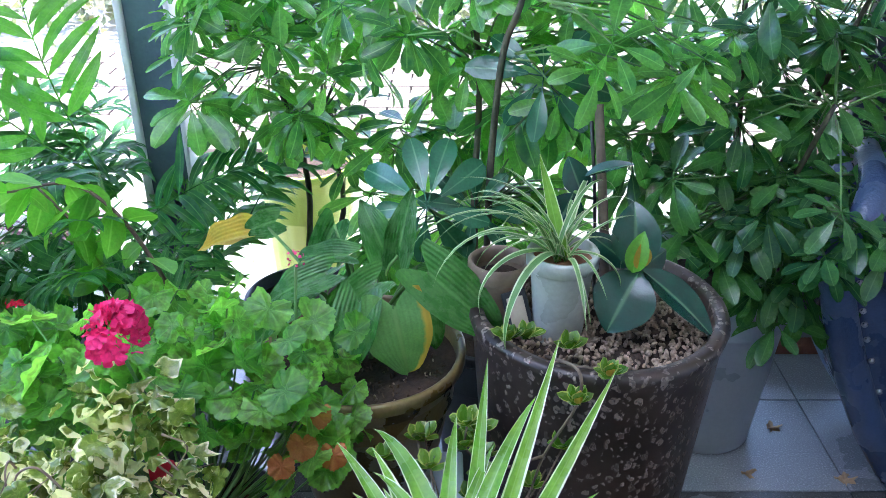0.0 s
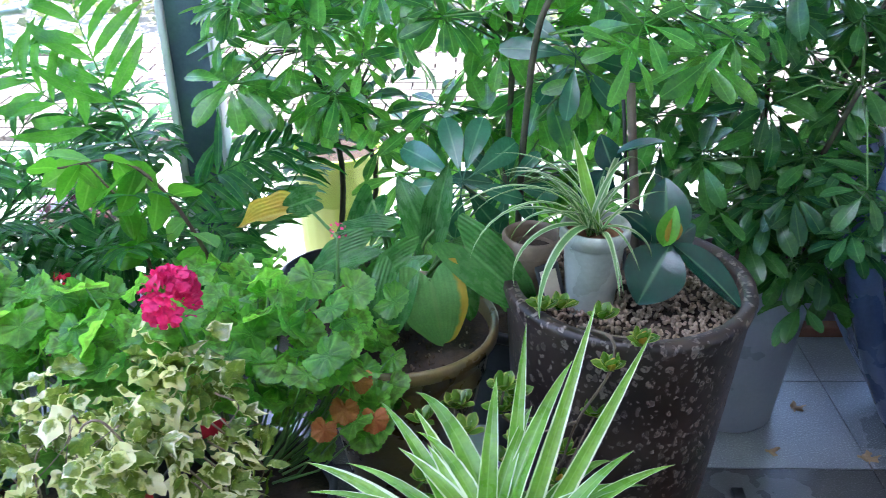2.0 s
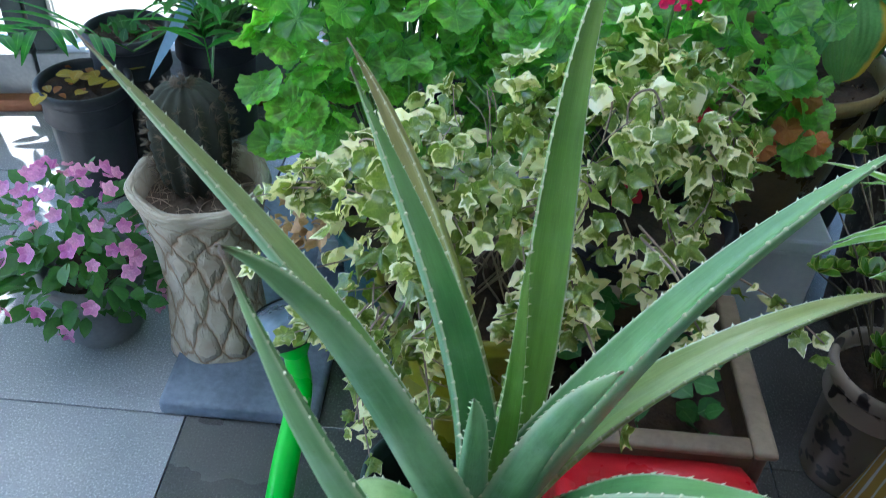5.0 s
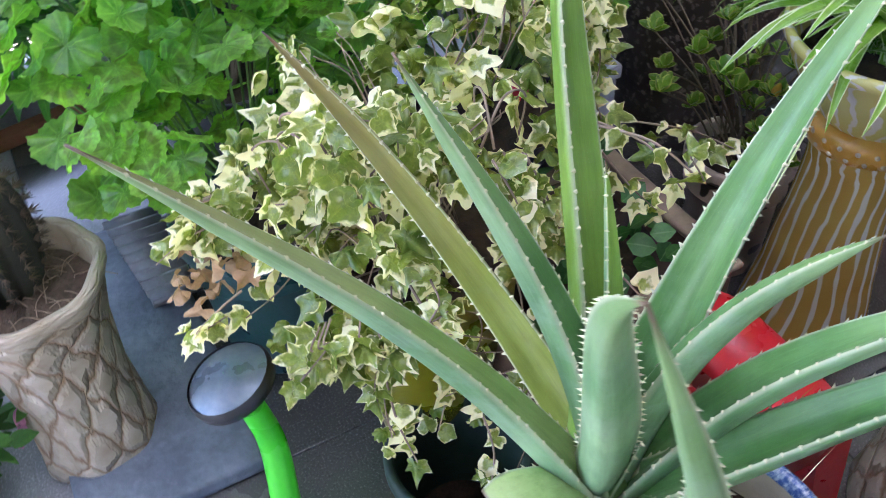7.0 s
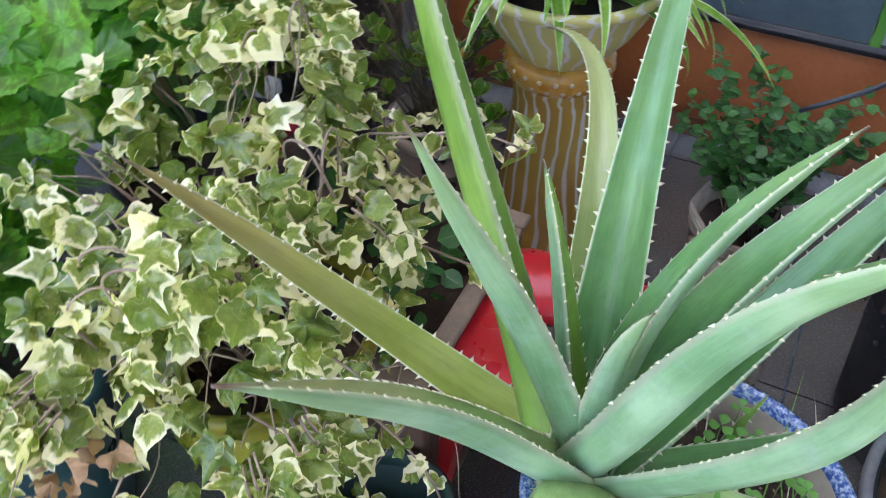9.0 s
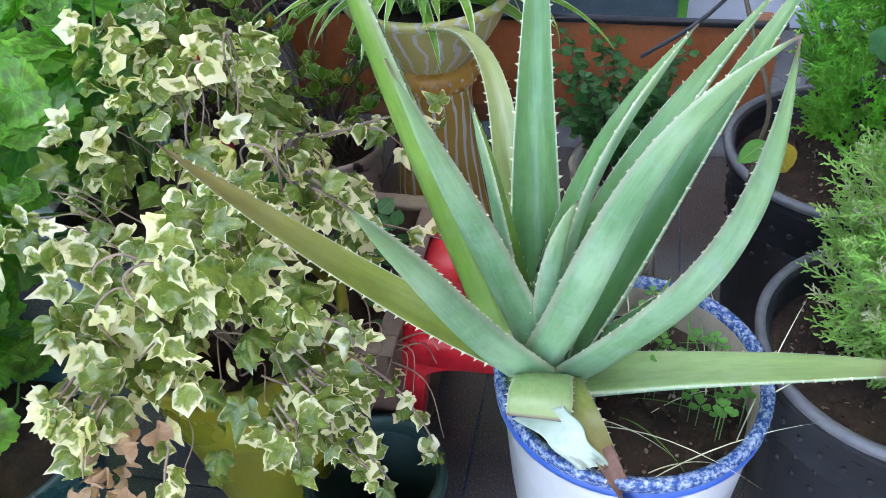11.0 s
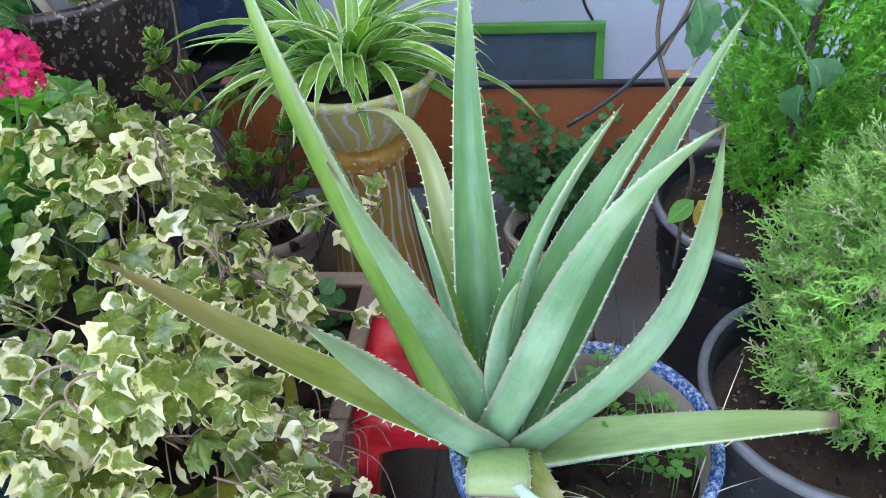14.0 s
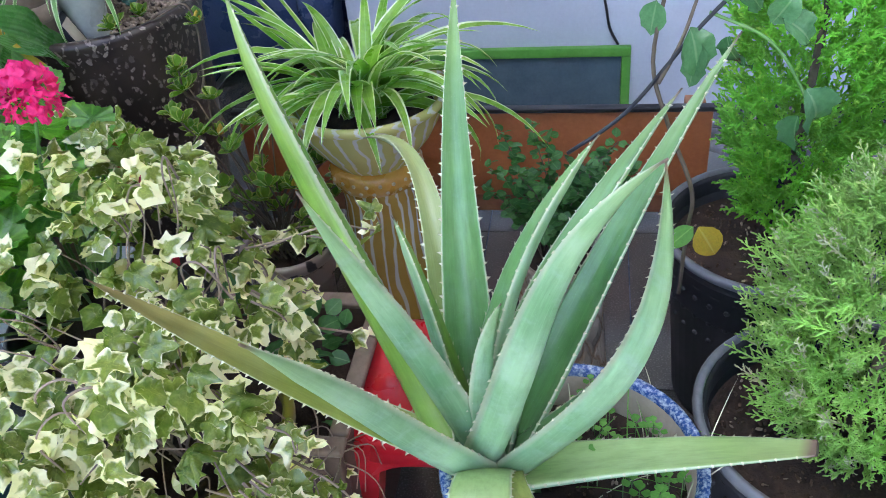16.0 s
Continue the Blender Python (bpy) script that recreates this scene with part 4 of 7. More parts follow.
IVY_KEYS = [(0, 1.42), (7, 1.2), (18, 0.9), (32, 0.68), (46, 0.82), (57, 1.02), (66, 0.84), (86, 0.6), (104, 0.68), (117, 0.72), (136, 0.56), (160, 0.5), (180, 0.28)]


def ivy_geo(k, cup=0.12):
    r2 = random.Random(100 + k)
    blunt = r2.choice((0.0, 0.0, 0.35, 0.7))
    jig = [(a, (r * (1 - blunt) + (0.55 + 0.5 * math.cos(radians(a) * 0.8)) * blunt) * r2.uniform(0.86, 1.12)) for a, r in IVY_KEYS]
    s = 0.0185
    f, ph = r2.uniform(2, 4), r2.uniform(0, 6)
    c0, fold = r2.uniform(-0.5, 0.45), r2.uniform(-0.2, 0.75)
    v, fc, uv = polar(lambda a: keyed(jig)(a) * s, (0, 0.45, 0.75, 1.0), 32,
                      lambda r, a: s * (c0 * r * r + cup * r * r * math.sin(f * a + ph) - fold * r * abs(math.sin(a))), cy=s * 0.4)
    return Geo().add(v, fc, uv)


IVY = variants(14, ivy_geo, "ivy_leaf", M_IVY)
IVY_DRY = variants(3, lambda k: ivy_geo(k + 20, 0.4), "dry_ivy_leaf", M_IVY_DRY)


def geran_geo(k):
    r2 = random.Random(200 + k)
    s, ph, cup = 0.0315, r2.uniform(0, 6), r2.uniform(-0.2, 0.35)

    def rad(a):
        d = abs((math.degrees(a) + 180) % 360 - 180)
        gap = 1.0 if d < 150 else 1.0 - (d - 150) / 30 * 0.62
        return s * gap * (1 + 0.04 * math.cos(8 * a) + 0.045 * math.cos(24 * a + ph))
    v, f, uv = polar(rad, (0, 0.25, 0.5, 0.78, 0.92, 1.0), 64,
                     lambda r, a: s * (cup * r * r + 0.17 * r * r * math.sin(3 * a + ph) + 0.045 * r * math.cos(8 * a) + 0.05 * r ** 3 * math.sin(11 * a + ph)), cy=s * 0.3)
    g = Geo().add(v, f, uv)
    return g


GERAN = variants(7, geran_geo, "geranium_leaf", M_GERAN)
GERAN_OLD = variants(2, geran_geo, "withered_leaf", M_GERAN_OLD)


def whorl_geo(k):
    """A schefflera leaf: seven to nine leaflets round the end of a stalk."""
    r2 = random.Random(300 + k)
    g = Geo()
    count = r2.choice((7, 7, 8, 9))
    lean = r2.uniform(0.0, 0.6)
    for i in range(count):
        az = 360 * i / count + r2.uniform(-9, 9)
        L = 0.074 * r2.uniform(0.75, 1.2)
        el = r2.uniform(-25, 15) - 28 * lean
        bl = blade(L, L * 0.2, lambda s: max(0.03, math.sin(math.pi * min(1.0, s * 0.97) ** 1.45)) ** 0.6, bend=r2.uniform(-0.1, 0.7), fold=0.2, n=6, m=2, side=r2.uniform(-0.06, 0.06))
        d = sph(az, el)
        g.add(*bl, m=frame_of(d * 0.02, d, UP))
        g.add(*tube([(0, 0, 0), d * 0.022], 0.0012, n=4))
    return g


WHORL = variants(8, whorl_geo, "schefflera_leaf", M_SCHEF)
WHORL_SHADED = variants(8, whorl_geo, "schefflera_leaf", M_SCHEF_SHADED)
WHORL_TEAL = variants(3, whorl_geo, "schefflera_leaf", M_SCHEF_TEAL)


def frond_geo(k):
    """A feather palm frond along +y that arches over."""
    r2 = random.Random(400 + k)
    g = Geo()
    L, n = 0.42, 11
    bend = r2.uniform(0.7, 1.3)
    pts = [Vector((0, 0, 0))]
    for i in range(n):
        a = bend * (i / n) ** 1.2 - 0.1
        pts.append(pts[-1] + Vector((0, math.cos(a), -math.sin(a))) * L / n)
    g.add(*tube(pts, 0.0022, 0.0008, 5))
    for i in range(3, n + 1):
        s = i / n
        t = (pts[i] - pts[i - 1]).normalized()
        for e in (-1, 1):
            d = (t * (0.55 + 0.5 * s) + Vector((e, 0, 0)) * (1.0 - 0.25 * s) * r2.uniform(0.75, 1.2) + Vector((0, 0, r2.uniform(0.0, 0.45)))).normalized()
            ll = 0.17 * math.sin(math.pi * (0.18 + 0.72 * s)) ** 0.7 * r2.uniform(0.85, 1.12)
            bl = blade(ll, 0.0135 * r2.uniform(0.8, 1.15), ellip, bend=r2.uniform(0.3, 1.5), side=r2.uniform(-0.25, 0.25), fold=0.25, n=5, m=2)
            nrm = Vector((-e * 0.35, -t.z, 1))
            g.add(*bl, m=frame_of(pts[i] + t * r2.uniform(-0.008, 0.008), d, nrm))
    return g


FROND = variants(6, frond_geo, "palm_frond", M_PALM)
FROND_BACKLIT = variants(3, frond_geo, "palm_frond", M_PALM_BACKLIT)


def spider_geo(k, W=0.0148, small=False):
    r2 = random.Random(500 + k)
    L = r2.uniform(0.24, 0.36)
    return Geo().add(*blade(L, W * r2.uniform(0.8, 1.15), strap, bend=r2.uniform(1.1, 2.6), fold=0.3, n=12, m=4, b0=0.0, side=r2.uniform(-0.1, 0.1)))


SPIDER = variants(9, spider_geo, "spider_leaf", M_SPIDER)
SPIDER_IN = variants(5, lambda k: spider_geo(k + 30, 0.0066), "spider_leaf", M_SPIDER_IN)


def heart(s):
    return max(0.02, math.sin(math.pi * (0.3 + 0.7 * min(1, s))) ** 0.85)


def hosta_geo(k):
    r2 = random.Random(600 + k)
    return Geo().add(*blade(0.155, 0.064, heart, bend=r2.uniform(0.4, 1.1), fold=0.3, ruffle=0.1, rf=2, n=14, m=10, ph=k, lobe=0.24))


HOSTA = variants(5, hosta_geo, "hosta_leaf", M_HOSTA)
HOSTA_EDGE = [hosta_geo(2).mesh("turning_hosta_leaf", M_HOSTA_EDGE)]
FOLDED = [Geo().add(*blade(0.1, 0.026, heart, 0.35, 0.85, 0.15, 2, 12, 6)).mesh("yellow_leaf", M_YELLOW)]
YELLOW = [Geo().add(*blade(0.12, 0.04, heart, 0.5, 0.4, 0.2, 2, 10, 6)).mesh("yellow_leaf", M_YELLOW)]


def oval_geo(k, L=0.06, W=0.018, b=0.5):
    r2 = random.Random(700 + k)
    return Geo().add(*blade(L, W, ellip, bend=r2.uniform(0.1, 2 * b), fold=0.25, ruffle=0.05, n=6, m=2, ph=k))


VINE = variants(4, oval_geo, "vine_leaf", M_VINE)
VINE_PALE = variants(5, lambda k: Geo().add(*blade(0.052, 0.0185, ellip, bend=0.2 + 0.3 * k, fold=0.15 + 0.2 * (k % 3), ruffle=0.15, n=8, m=4, ph=k)), "glossy_vine_leaf", M_VINE_PALE)
VINE_Y = [Geo().add(*blade(0.05, 0.02, ellip, 0.5, 0.2, 0, 2, 6, 2)).mesh("yellow_vine_leaf", M_YELLOW)]
JADE = variants(4, lambda k: Geo().add(*blade(0.026, 0.009, obov, bend=-0.3 + 0.2 * k, fold=0.25, n=5, m=2)), "shrub_leaf", M_JADE)
HERB = variants(3, lambda k: Geo().add(*blade(0.022, 0.0095, ellip, bend=0.3 * k, fold=0.2, ruffle=0.15, n=4, m=2)), "herb_leaf", M_HERB)
PETL = variants(2, lambda k: Geo().add(*blade(0.035, 0.009, ellip, 0.4, 0.2, 0, 2, 4, 2)), "petunia_leaf", M_PETLEAF)
PETAL5 = lambda a: 0.0175 * (0.86 + 0.14 * math.cos(5 * a))
PETUNIA = [Geo().add(*polar(PETAL5, (0, 0.2, 0.6, 1.0), 30, lambda r, a: 0.005 * (r - 1) + 0.002 * math.cos(5 * a) * r)).mesh("petunia_flower", M_PETUNIA)]
PURPLE = variants(2, lambda k: Geo().add(*blade(0.03, 0.01, ellip, 0.5, 0.2, 0.1, 2, 4, 2)), "purple_leaf", M_PURPLE)


def plume_geo(k, L=0.062, side=0.02, gap=0.0042, fat=0.0013):
    """A plume of scale foliage: a stalk, side twigs all round it, stubby twiglets on those."""
    r2 = random.Random(850 + k)
    g = Geo()

    def twig(p, d, ln, r, v0, v1):
        x = d.orthogonal().normalized() * r
        y = d.cross(x).normalized() * r
        q = p + d * ln
        m = p + d * ln * 0.6
        g.add([p + x * 0.6, p - x * 0.3 + y * 0.5, p - x * 0.3 - y * 0.5, m + x, m - x * 0.5 + y * 0.87, m - x * 0.5 - y * 0.87, q],
              [(0, 1, 4, 3), (1, 2, 5, 4), (2, 0, 3, 5), (3, 4, 6), (4, 5, 6), (5, 3, 6)], [(0.5, v0)] * 3 + [(0.5, (v0 + v1) / 2)] * 3 + [(0.5, v1)])
    ax = Vector((r2.uniform(-0.1, 0.1), 1, r2.uniform(-0.1, 0.1))).normalized()
    twig(Vector((0, 0, 0)), ax, L, fat * 1.1, 0.1, 1.0)
    n = int(L / gap)
    for i in range(1, n):
        s = i / n
        p = ax * L * s
        o = sph(i * 137.5 + r2.uniform(-30, 30), 0)
        o = Vector((o.x, 0, o.y))
        d = (ax * 0.9 + o * 0.75).normalized()
        ln = side * (1.05 - 0.72 * s) * r2.uniform(0.75, 1.2)
        twig(p, d, ln, fat, 0.15 + 0.5 * s, 0.45 + 0.55 * s)
        for j in range(1, 4):
            t = (d + Vector((r2.uniform(-1, 1), r2.uniform(-0.2, 0.6), r2.uniform(-1, 1))) * 0.75).normalized()
            twig(p + d * ln * j / 4, t, ln * 0.38, fat * 0.85, 0.2 + 0.4 * s, 0.5 + 0.5 * s)
    return g


CYPRESS = variants(6, lambda k: plume_geo(k, 0.05, 0.015, 0.0043, 0.0018), "cypress_spray", M_CYPRESS)
JUNIPER = variants(6, lambda k: plume_geo(k + 9, 0.044, 0.015, 0.004, 0.0011), "juniper_spray", M_JUNIPER)


def put_leaf(parent, name, meshes, p, d, nrm=UP, s=1.0, roll=0.0, label=""):
    return part(name, rng.choice(meshes), parent, label, frame_of(p, d, nrm, s, roll))


def stem(parent, pts, r0, r1=None, mat=M_GREENSTEM, name="stem", n=6, steps=5):
    return part(name, Geo().add(*tube(smooth_line(pts, steps), r0, r1, n)).mesh(name, mat), parent)


def inside(c, size):
    while True:
        q = Vector((ru(-1, 1), ru(-1, 1), ru(-1, 1)))
        if q.length < 1:
            return Vector((c[0] + q.x * size[0], c[1] + q.y * size[1], c[2] + q.z * size[2])), q


# ---- ivy ----
ivy = thing("potted_ivy", (-0.55, 0.645, 0), "cream-edged variegated ivy spilling over an olive-yellow pot", "potted plant")
IC = Vector((-0.555, 0.65, 0))
pot(ivy, IC, 0.125, 0.058, 0.41, M_IVYPOT, M_SOIL, seed=11, label="olive-yellow plastic pot")
count, more = 0, Geo()
IVY_GEO = [ivy_geo(k) for k in range(14)]
AX, AY = Vector((0.92, 0.39, 0)), Vector((-0.39, 0.92, 0))
MC = Vector((-0.53, 0.685, 0))


def ivy_at(u, v):
    """A place on top of the mound; u runs along it, v across."""
    r = math.hypot(u, v)
    return MC + AX * (0.25 * u) + AY * ((0.14 - 0.02 * u) * v) + UP * (0.515 + 0.085 * u + 0.085 * (1 - r ** 4) + 0.028 * math.sin(8 * u + 3 * v) + 0.02 * math.sin(7 * v - 5 * u + 1))


def ivy_leaf(p, out, k, lo=0.6, hi=1.3):
    global count
    nrm = out * 0.55 + UP * 0.55 + Vector((-0.3, -0.15, 0)) + Vector((ru(-1, 1), ru(-1, 1), ru(-1, 1))) * 0.85
    d = Vector((out.x, out.y, 0)) * 0.5 + Vector((ru(-1, 1), ru(-1, 1), ru(-1.3, 0.1)))
    m = frame_of(p, d, nrm, ru(lo, hi))
    if count < 300 and k % 3 == 0:
        part("leaf", IVY[count % 14], ivy, "", m)
        count += 1
    else:
        src = IVY_GEO[rng.randrange(14)]
        more.add(src.v, src.f, src.uv, m=m)


def ivy_out(u, v):
    return (AX * u * 0.7 + AY * v + UP * 0.6).normalized()


def ivy_twig(pts, r0=0.0014, r1=0.0007, steps=6):
    line = smooth_line(pts, steps)
    part("stem", Geo().add(*tube(line, r0, r1, 4)).mesh("ivy_stem", M_TWIG), ivy)
    return line


for k in range(78):
    a, r = ru(0, 6.283), math.sqrt(rng.random()) * 0.97
    u, v = r * math.cos(a), r * math.sin(a)
    e = ivy_at(u, v)
    for i in range(rng.choice((4, 5, 6, 8))):
        p = e + Vector((ru(-1, 1) * 0.03, ru(-1, 1) * 0.026, ru(-0.045, 0.02)))
        ivy_leaf(p, ivy_out(u, v), i + k)
for k in range(80):
    a, r = ru(0, 6.283), math.sqrt(rng.random()) * 0.95
    u, v = r * math.cos(a), r * math.sin(a)
    ivy_leaf(ivy_at(u, v) - UP * ru(0.035, 0.1), ivy_out(u, v), k)
for k in range(34):
    a, r = ru(0, 6.283), ru(0.3, 1.0)
    e = ivy_at(r * math.cos(a), r * math.sin(a)) - UP * 0.01
    s0 = IC + Vector((ru(-0.05, 0.05), ru(-0.05, 0.05), 0.39))
    w = Vector((ru(-1, 1), ru(-1, 1), ru(-0.3, 0.6))) * 0.035
    ivy_twig([s0, s0.lerp(e, 0.4) + w, s0.lerp(e, 0.75) - w * 0.6 + UP * 0.02, e])
# a thick hanging bunch over the low side of the pot
for k in range(12):
    e = Vector((ru(-0.7, -0.59), ru(0.53, 0.7), 0)) + UP * ru(0.41, 0.49)
    for i in range(rng.choice((4, 6, 7))):
        ivy_leaf(e + Vector((ru(-1, 1) * 0.03, ru(-1, 1) * 0.028, ru(-0.03, 0.02))), Vector((-0.55, -0.25, 0.7)).normalized(), i + k)
    ivy_twig([IC + Vector((-0.04, -0.02, 0.4)), (IC + UP * 0.46).lerp(e + UP * 0.03, 0.6), e], 0.0013, 0.0008)
# trailing shoots round the edge, longest at the low end
for k in range(26):
    a = ru(2.2, 6.1)
    u, v = math.cos(a), math.sin(a)
    e, o = ivy_at(u * 0.95, v * 0.95), (AX * u + AY * v).normalized()
    fall = ru(0.04, 0.1) * (0.2 if u < -0.4 else 1.0)
    line = ivy_twig([e, e + o * 0.025 - UP * fall * 0.4, e + o * 0.03 + AX * ru(-0.03, 0.03) - UP * fall, e + o * ru(0.0, 0.05) + AX * ru(-0.05, 0.05) - UP * (fall + ru(0, 0.05))])
    for i in range(2, len(line)):
        if rng.random() < 0.62:
            ivy_leaf(line[i] + Vector((ru(-1, 1), ru(-1, 1), 0)) * 0.012, (o + UP * 0.4).normalized(), i + k, 0.6, 1.1)
for k in range(7):
    u, v = ru(-0.7, 0.6), ru(-0.9, 0.2)
    p = ivy_at(u, v) + UP * 0.002
    w = sph(ru(0, 360), 0) * ru(0.03, 0.05)
    ivy_twig([p - UP * 0.03, p + w * 0.6 + UP * 0.012, p + w * 1.2, p + w * 1.0 - UP * 0.05], 0.0015, 0.0011)
for pts in ([(-0.36, 0.62, 0.5), (-0.29, 0.635, 0.455), (-0.22, 0.61, 0.43), (-0.17, 0.585, 0.40)], [(-0.38, 0.6, 0.5), (-0.33, 0.58, 0.42), (-0.29, 0.57, 0.37)],
            [(-0.62, 0.53, 0.46), (-0.60, 0.47, 0.38), (-0.585, 0.44, 0.29), (-0.6, 0.42, 0.24)], [(-0.66, 0.53, 0.45), (-0.67, 0.48, 0.36), (-0.66, 0.46, 0.29)]):
    line = ivy_twig(pts, 0.0016, 0.001)
    for i in range(6, len(line)):
        if i % 3 != 1:
            ivy_leaf(line[i] + Vector((ru(-1, 1), ru(-1, 1), ru(-1, 1))) * 0.012, UP, 3 * i, 0.6, 0.95)
for k in range(5):
    x0 = -0.67 + 0.04 * k
    top = Vector((x0, 0.545 + ru(-0.01, 0.02), 0.45))
    low = Vector((x0 + ru(-0.05, 0.04), 0.5 + ru(-0.05, 0.02), ru(0.2, 0.34)))
    line = ivy_twig([top, top.lerp(low, 0.35) + Vector((ru(-.02, .02), -0.02, 0.01)), top.lerp(low, 0.7) + Vector((ru(-.02, .02), 0.0, 0)), low], 0.0013, 0.0008)
    for i in range(3, len(line)):
        if rng.random() < 0.6:
            ivy_leaf(line[i] + Vector((ru(-1, 1), ru(-1, 1), ru(-1, 1))) * 0.012, Vector((-0.3, -0.7, 0.5)).normalized(), i + k, 0.5, 0.95)
part("foliage", more.mesh("ivy_foliage", M_IVY_JOIN), ivy)["kind"] = "stuff"
for _ in range(16):
    p = Vector((-0.77, 0.66, 0.44)) + Vector((ru(-1, 1), ru(-1, 1), ru(-1, 1))) * 0.035
    put_leaf(ivy, "dry_leaf", IVY_DRY, p, (ru(-1, 1), ru(-1, 1), -1), sph(ru(0, 360), 20), ru(0.6, 0.95), label="dried brown leaf")
for a, pts in enumerate([[(-0.40, 0.58, 0.53), (-0.38, 0.5, 0.55), (-0.36, 0.45, 0.53), (-0.39, 0.441, 0.576)], [(-0.40, 0.6, 0.53), (-0.36, 0.53, 0.52), (-0.33, 0.50, 0.47)],
                         [(-0.45, 0.52, 0.46), (-0.42, 0.46, 0.42), (-0.41, 0.43, 0.40)]]):
    line = smooth_line(pts, 5)
    part("trailing_stem", Geo().add(*tube(line, 0.0015, 0.0008, 4)).mesh("trailing_stem", M_TWIG), ivy)
    for p in line[3::3]:
        put_leaf(ivy, "leaf", IVY, p, (ru(-1, 1), ru(-1, 1), ru(-1, .3)), sph(ru(0, 360), 40), ru(0.8, 1.1))

# ---- geraniums ----
def flower_head(parent, p, r, mat, name="flower_head", count=46, label=""):
    g = Geo()
    for k in range(count):
        d = sph(k * 137.5, 90 - 125 * (k + 0.5) / count)
        bl = blade(r * ru(0.28, 0.42), r * ru(0.13, 0.2), obov, bend=ru(-0.7, 0.7), fold=0.25, ruffle=0.35, n=4, m=4, ph=k)
        tangent = (d.orthogonal() + Vector((ru(-1, 1), ru(-1, 1), ru(-1, 1))) * 0.7).normalized()
        g.add(*bl, m=frame_of(d * r * ru(0.5, 0.78), d * ru(0.2, 1.2) + tangent * 0.6, d + tangent * ru(-0.6, 0.6)))
    return part(name, g.mesh(name, mat), parent, label, Matrix.Translation(p))


def geranium(name_label, base, rim_z, r, mats, spans, seed):
    t = thing("potted_geranium", (*base, 0), name_label, "potted plant")
    pot(t, base, r, r * 0.72, rim_z, mats, M_SOIL, seed=seed)
    b = Vector((*base, rim_z - 0.03))
    for (c0, size, cnt) in spans:
        for _ in range(cnt):
            p, q = inside(c0, size)
            nrm = Vector((q.x * 0.7 - 0.1, q.y * 0.7 - 0.25, 0.65)) + Vector((ru(-1, 1), ru(-1, 1), ru(-1, 1))) * 0.5
            d = Vector((q.x + ru(-0.5, 0.5), q.y - 0.4 + ru(-0.5, 0.5), ru(-0.5, 0.1)))
            put_leaf(t, "leaf", GERAN, p, d, nrm, ru(0.6, 1.15))
            if rng.random() < 0.4:
                mid = b.lerp(p, 0.6) + Vector((0, 0, -0.02))
                part("leaf_stalk", Geo().add(*tube([b.lerp(p, 0.3), mid, p], 0.0022, 0.0014, 5)).mesh("leaf_stalk", M_GREENSTEM), t)
    return t


ger = geranium("bushy geranium with a crimson-pink flower head in a dark pot", (-0.33, 0.87), 0.36, 0.13, M_BLACKPOT,
               [((-0.40, 0.925, 0.572), (0.25, 0.1, 0.09), 112), ((-0.2, 0.91, 0.50), (0.09, 0.07, 0.08), 24), ((-0.235, 1.0, 0.575), (0.13, 0.08, 0.085), 26), ((-0.125, 0.95, 0.49), (0.045, 0.03, 0.045), 7)], 21)
flower_head(ger, Vector((-0.367, 0.815, 0.709)), 0.038, M_PINK, label="crimson-pink double flower head", count=190)
stem(ger, [(-0.33, 0.87, 0.5), (-0.36, 0.845, 0.6), (-0.367, 0.816, 0.69)], 0.0025, 0.002)
flower_head(ger, Vector((-0.193, 0.993, 0.707)), 0.014, M_PINK, "flower_bud", 14, "small pink bud cluster")
stem(ger, [(-0.2, 0.96, 0.5), (-0.197, 0.98, 0.62), (-0.193, 0.993, 0.70)], 0.003, 0.0022)
for p in ((-0.18, 0.865, 0.512), (-0.14, 0.86, 0.50), (-0.205, 0.85, 0.49), (-0.16, 0.88, 0.55)):
    put_leaf(ger, "withered_leaf", GERAN_OLD, p, (ru(-.4, .4), -0.4, -0.6), (0.1, -1, 0.5), ru(0.5, 0.68), label="withered orange leaf")
for p in ((-0.318, 0.75, 0.592), (-0.40, 0.70, 0.52)):
    put_leaf(ger, "fallen_petals", [Geo().add(*blade(0.05, 0.018, ellip, 0.5, 0.4, 0.3, 2, 5, 4)).mesh("red_petal", M_RED)], p, (0.1, 0, -1), (0, -1, 0.3), 1.0)
ger2 = geranium("geranium with a bright red flower head in a dark teal pot", (-0.665, 0.94), 0.27, 0.12, M_TEAL,
                [((-0.70, 0.97, 0.55), (0.2, 0.1, 0.09), 110), ((-0.80, 0.86, 0.45), (0.07, 0.07, 0.1), 22), ((-0.37, 1.13, 0.53), (0.09, 0.05, 0.09), 24), ((-0.63, 0.97, 0.36), (0.1, 0.07, 0.08), 26), ((-0.5, 1.0, 0.42), (0.08, 0.06, 0.08), 22)], 22)
flower_head(ger2, Vector((-0.84, 1.013, 0.673)), 0.037, M_RED, label="bright red flower head", count=190)
stem(ger2, [(-0.68, 0.96, 0.4), (-0.8, 1.03, 0.56), (-0.84, 1.015, 0.66)], 0.0025, 0.002)
flower_head(ger2, Vector((-0.70, 1.2, 0.49)), 0.03, M_RED, count=30, label="small red flower head")
stem(ger2, [(-0.66, 0.98, 0.3), (-0.68, 1.14, 0.42), (-0.70, 1.2, 0.48)], 0.0025, 0.002)

# ---- hosta ----
hosta = thing("potted_hosta", (-0.12, 1.1, 0), "hosta with ribbed leaves, one yellowing, in an olive glazed pot", "potted plant")
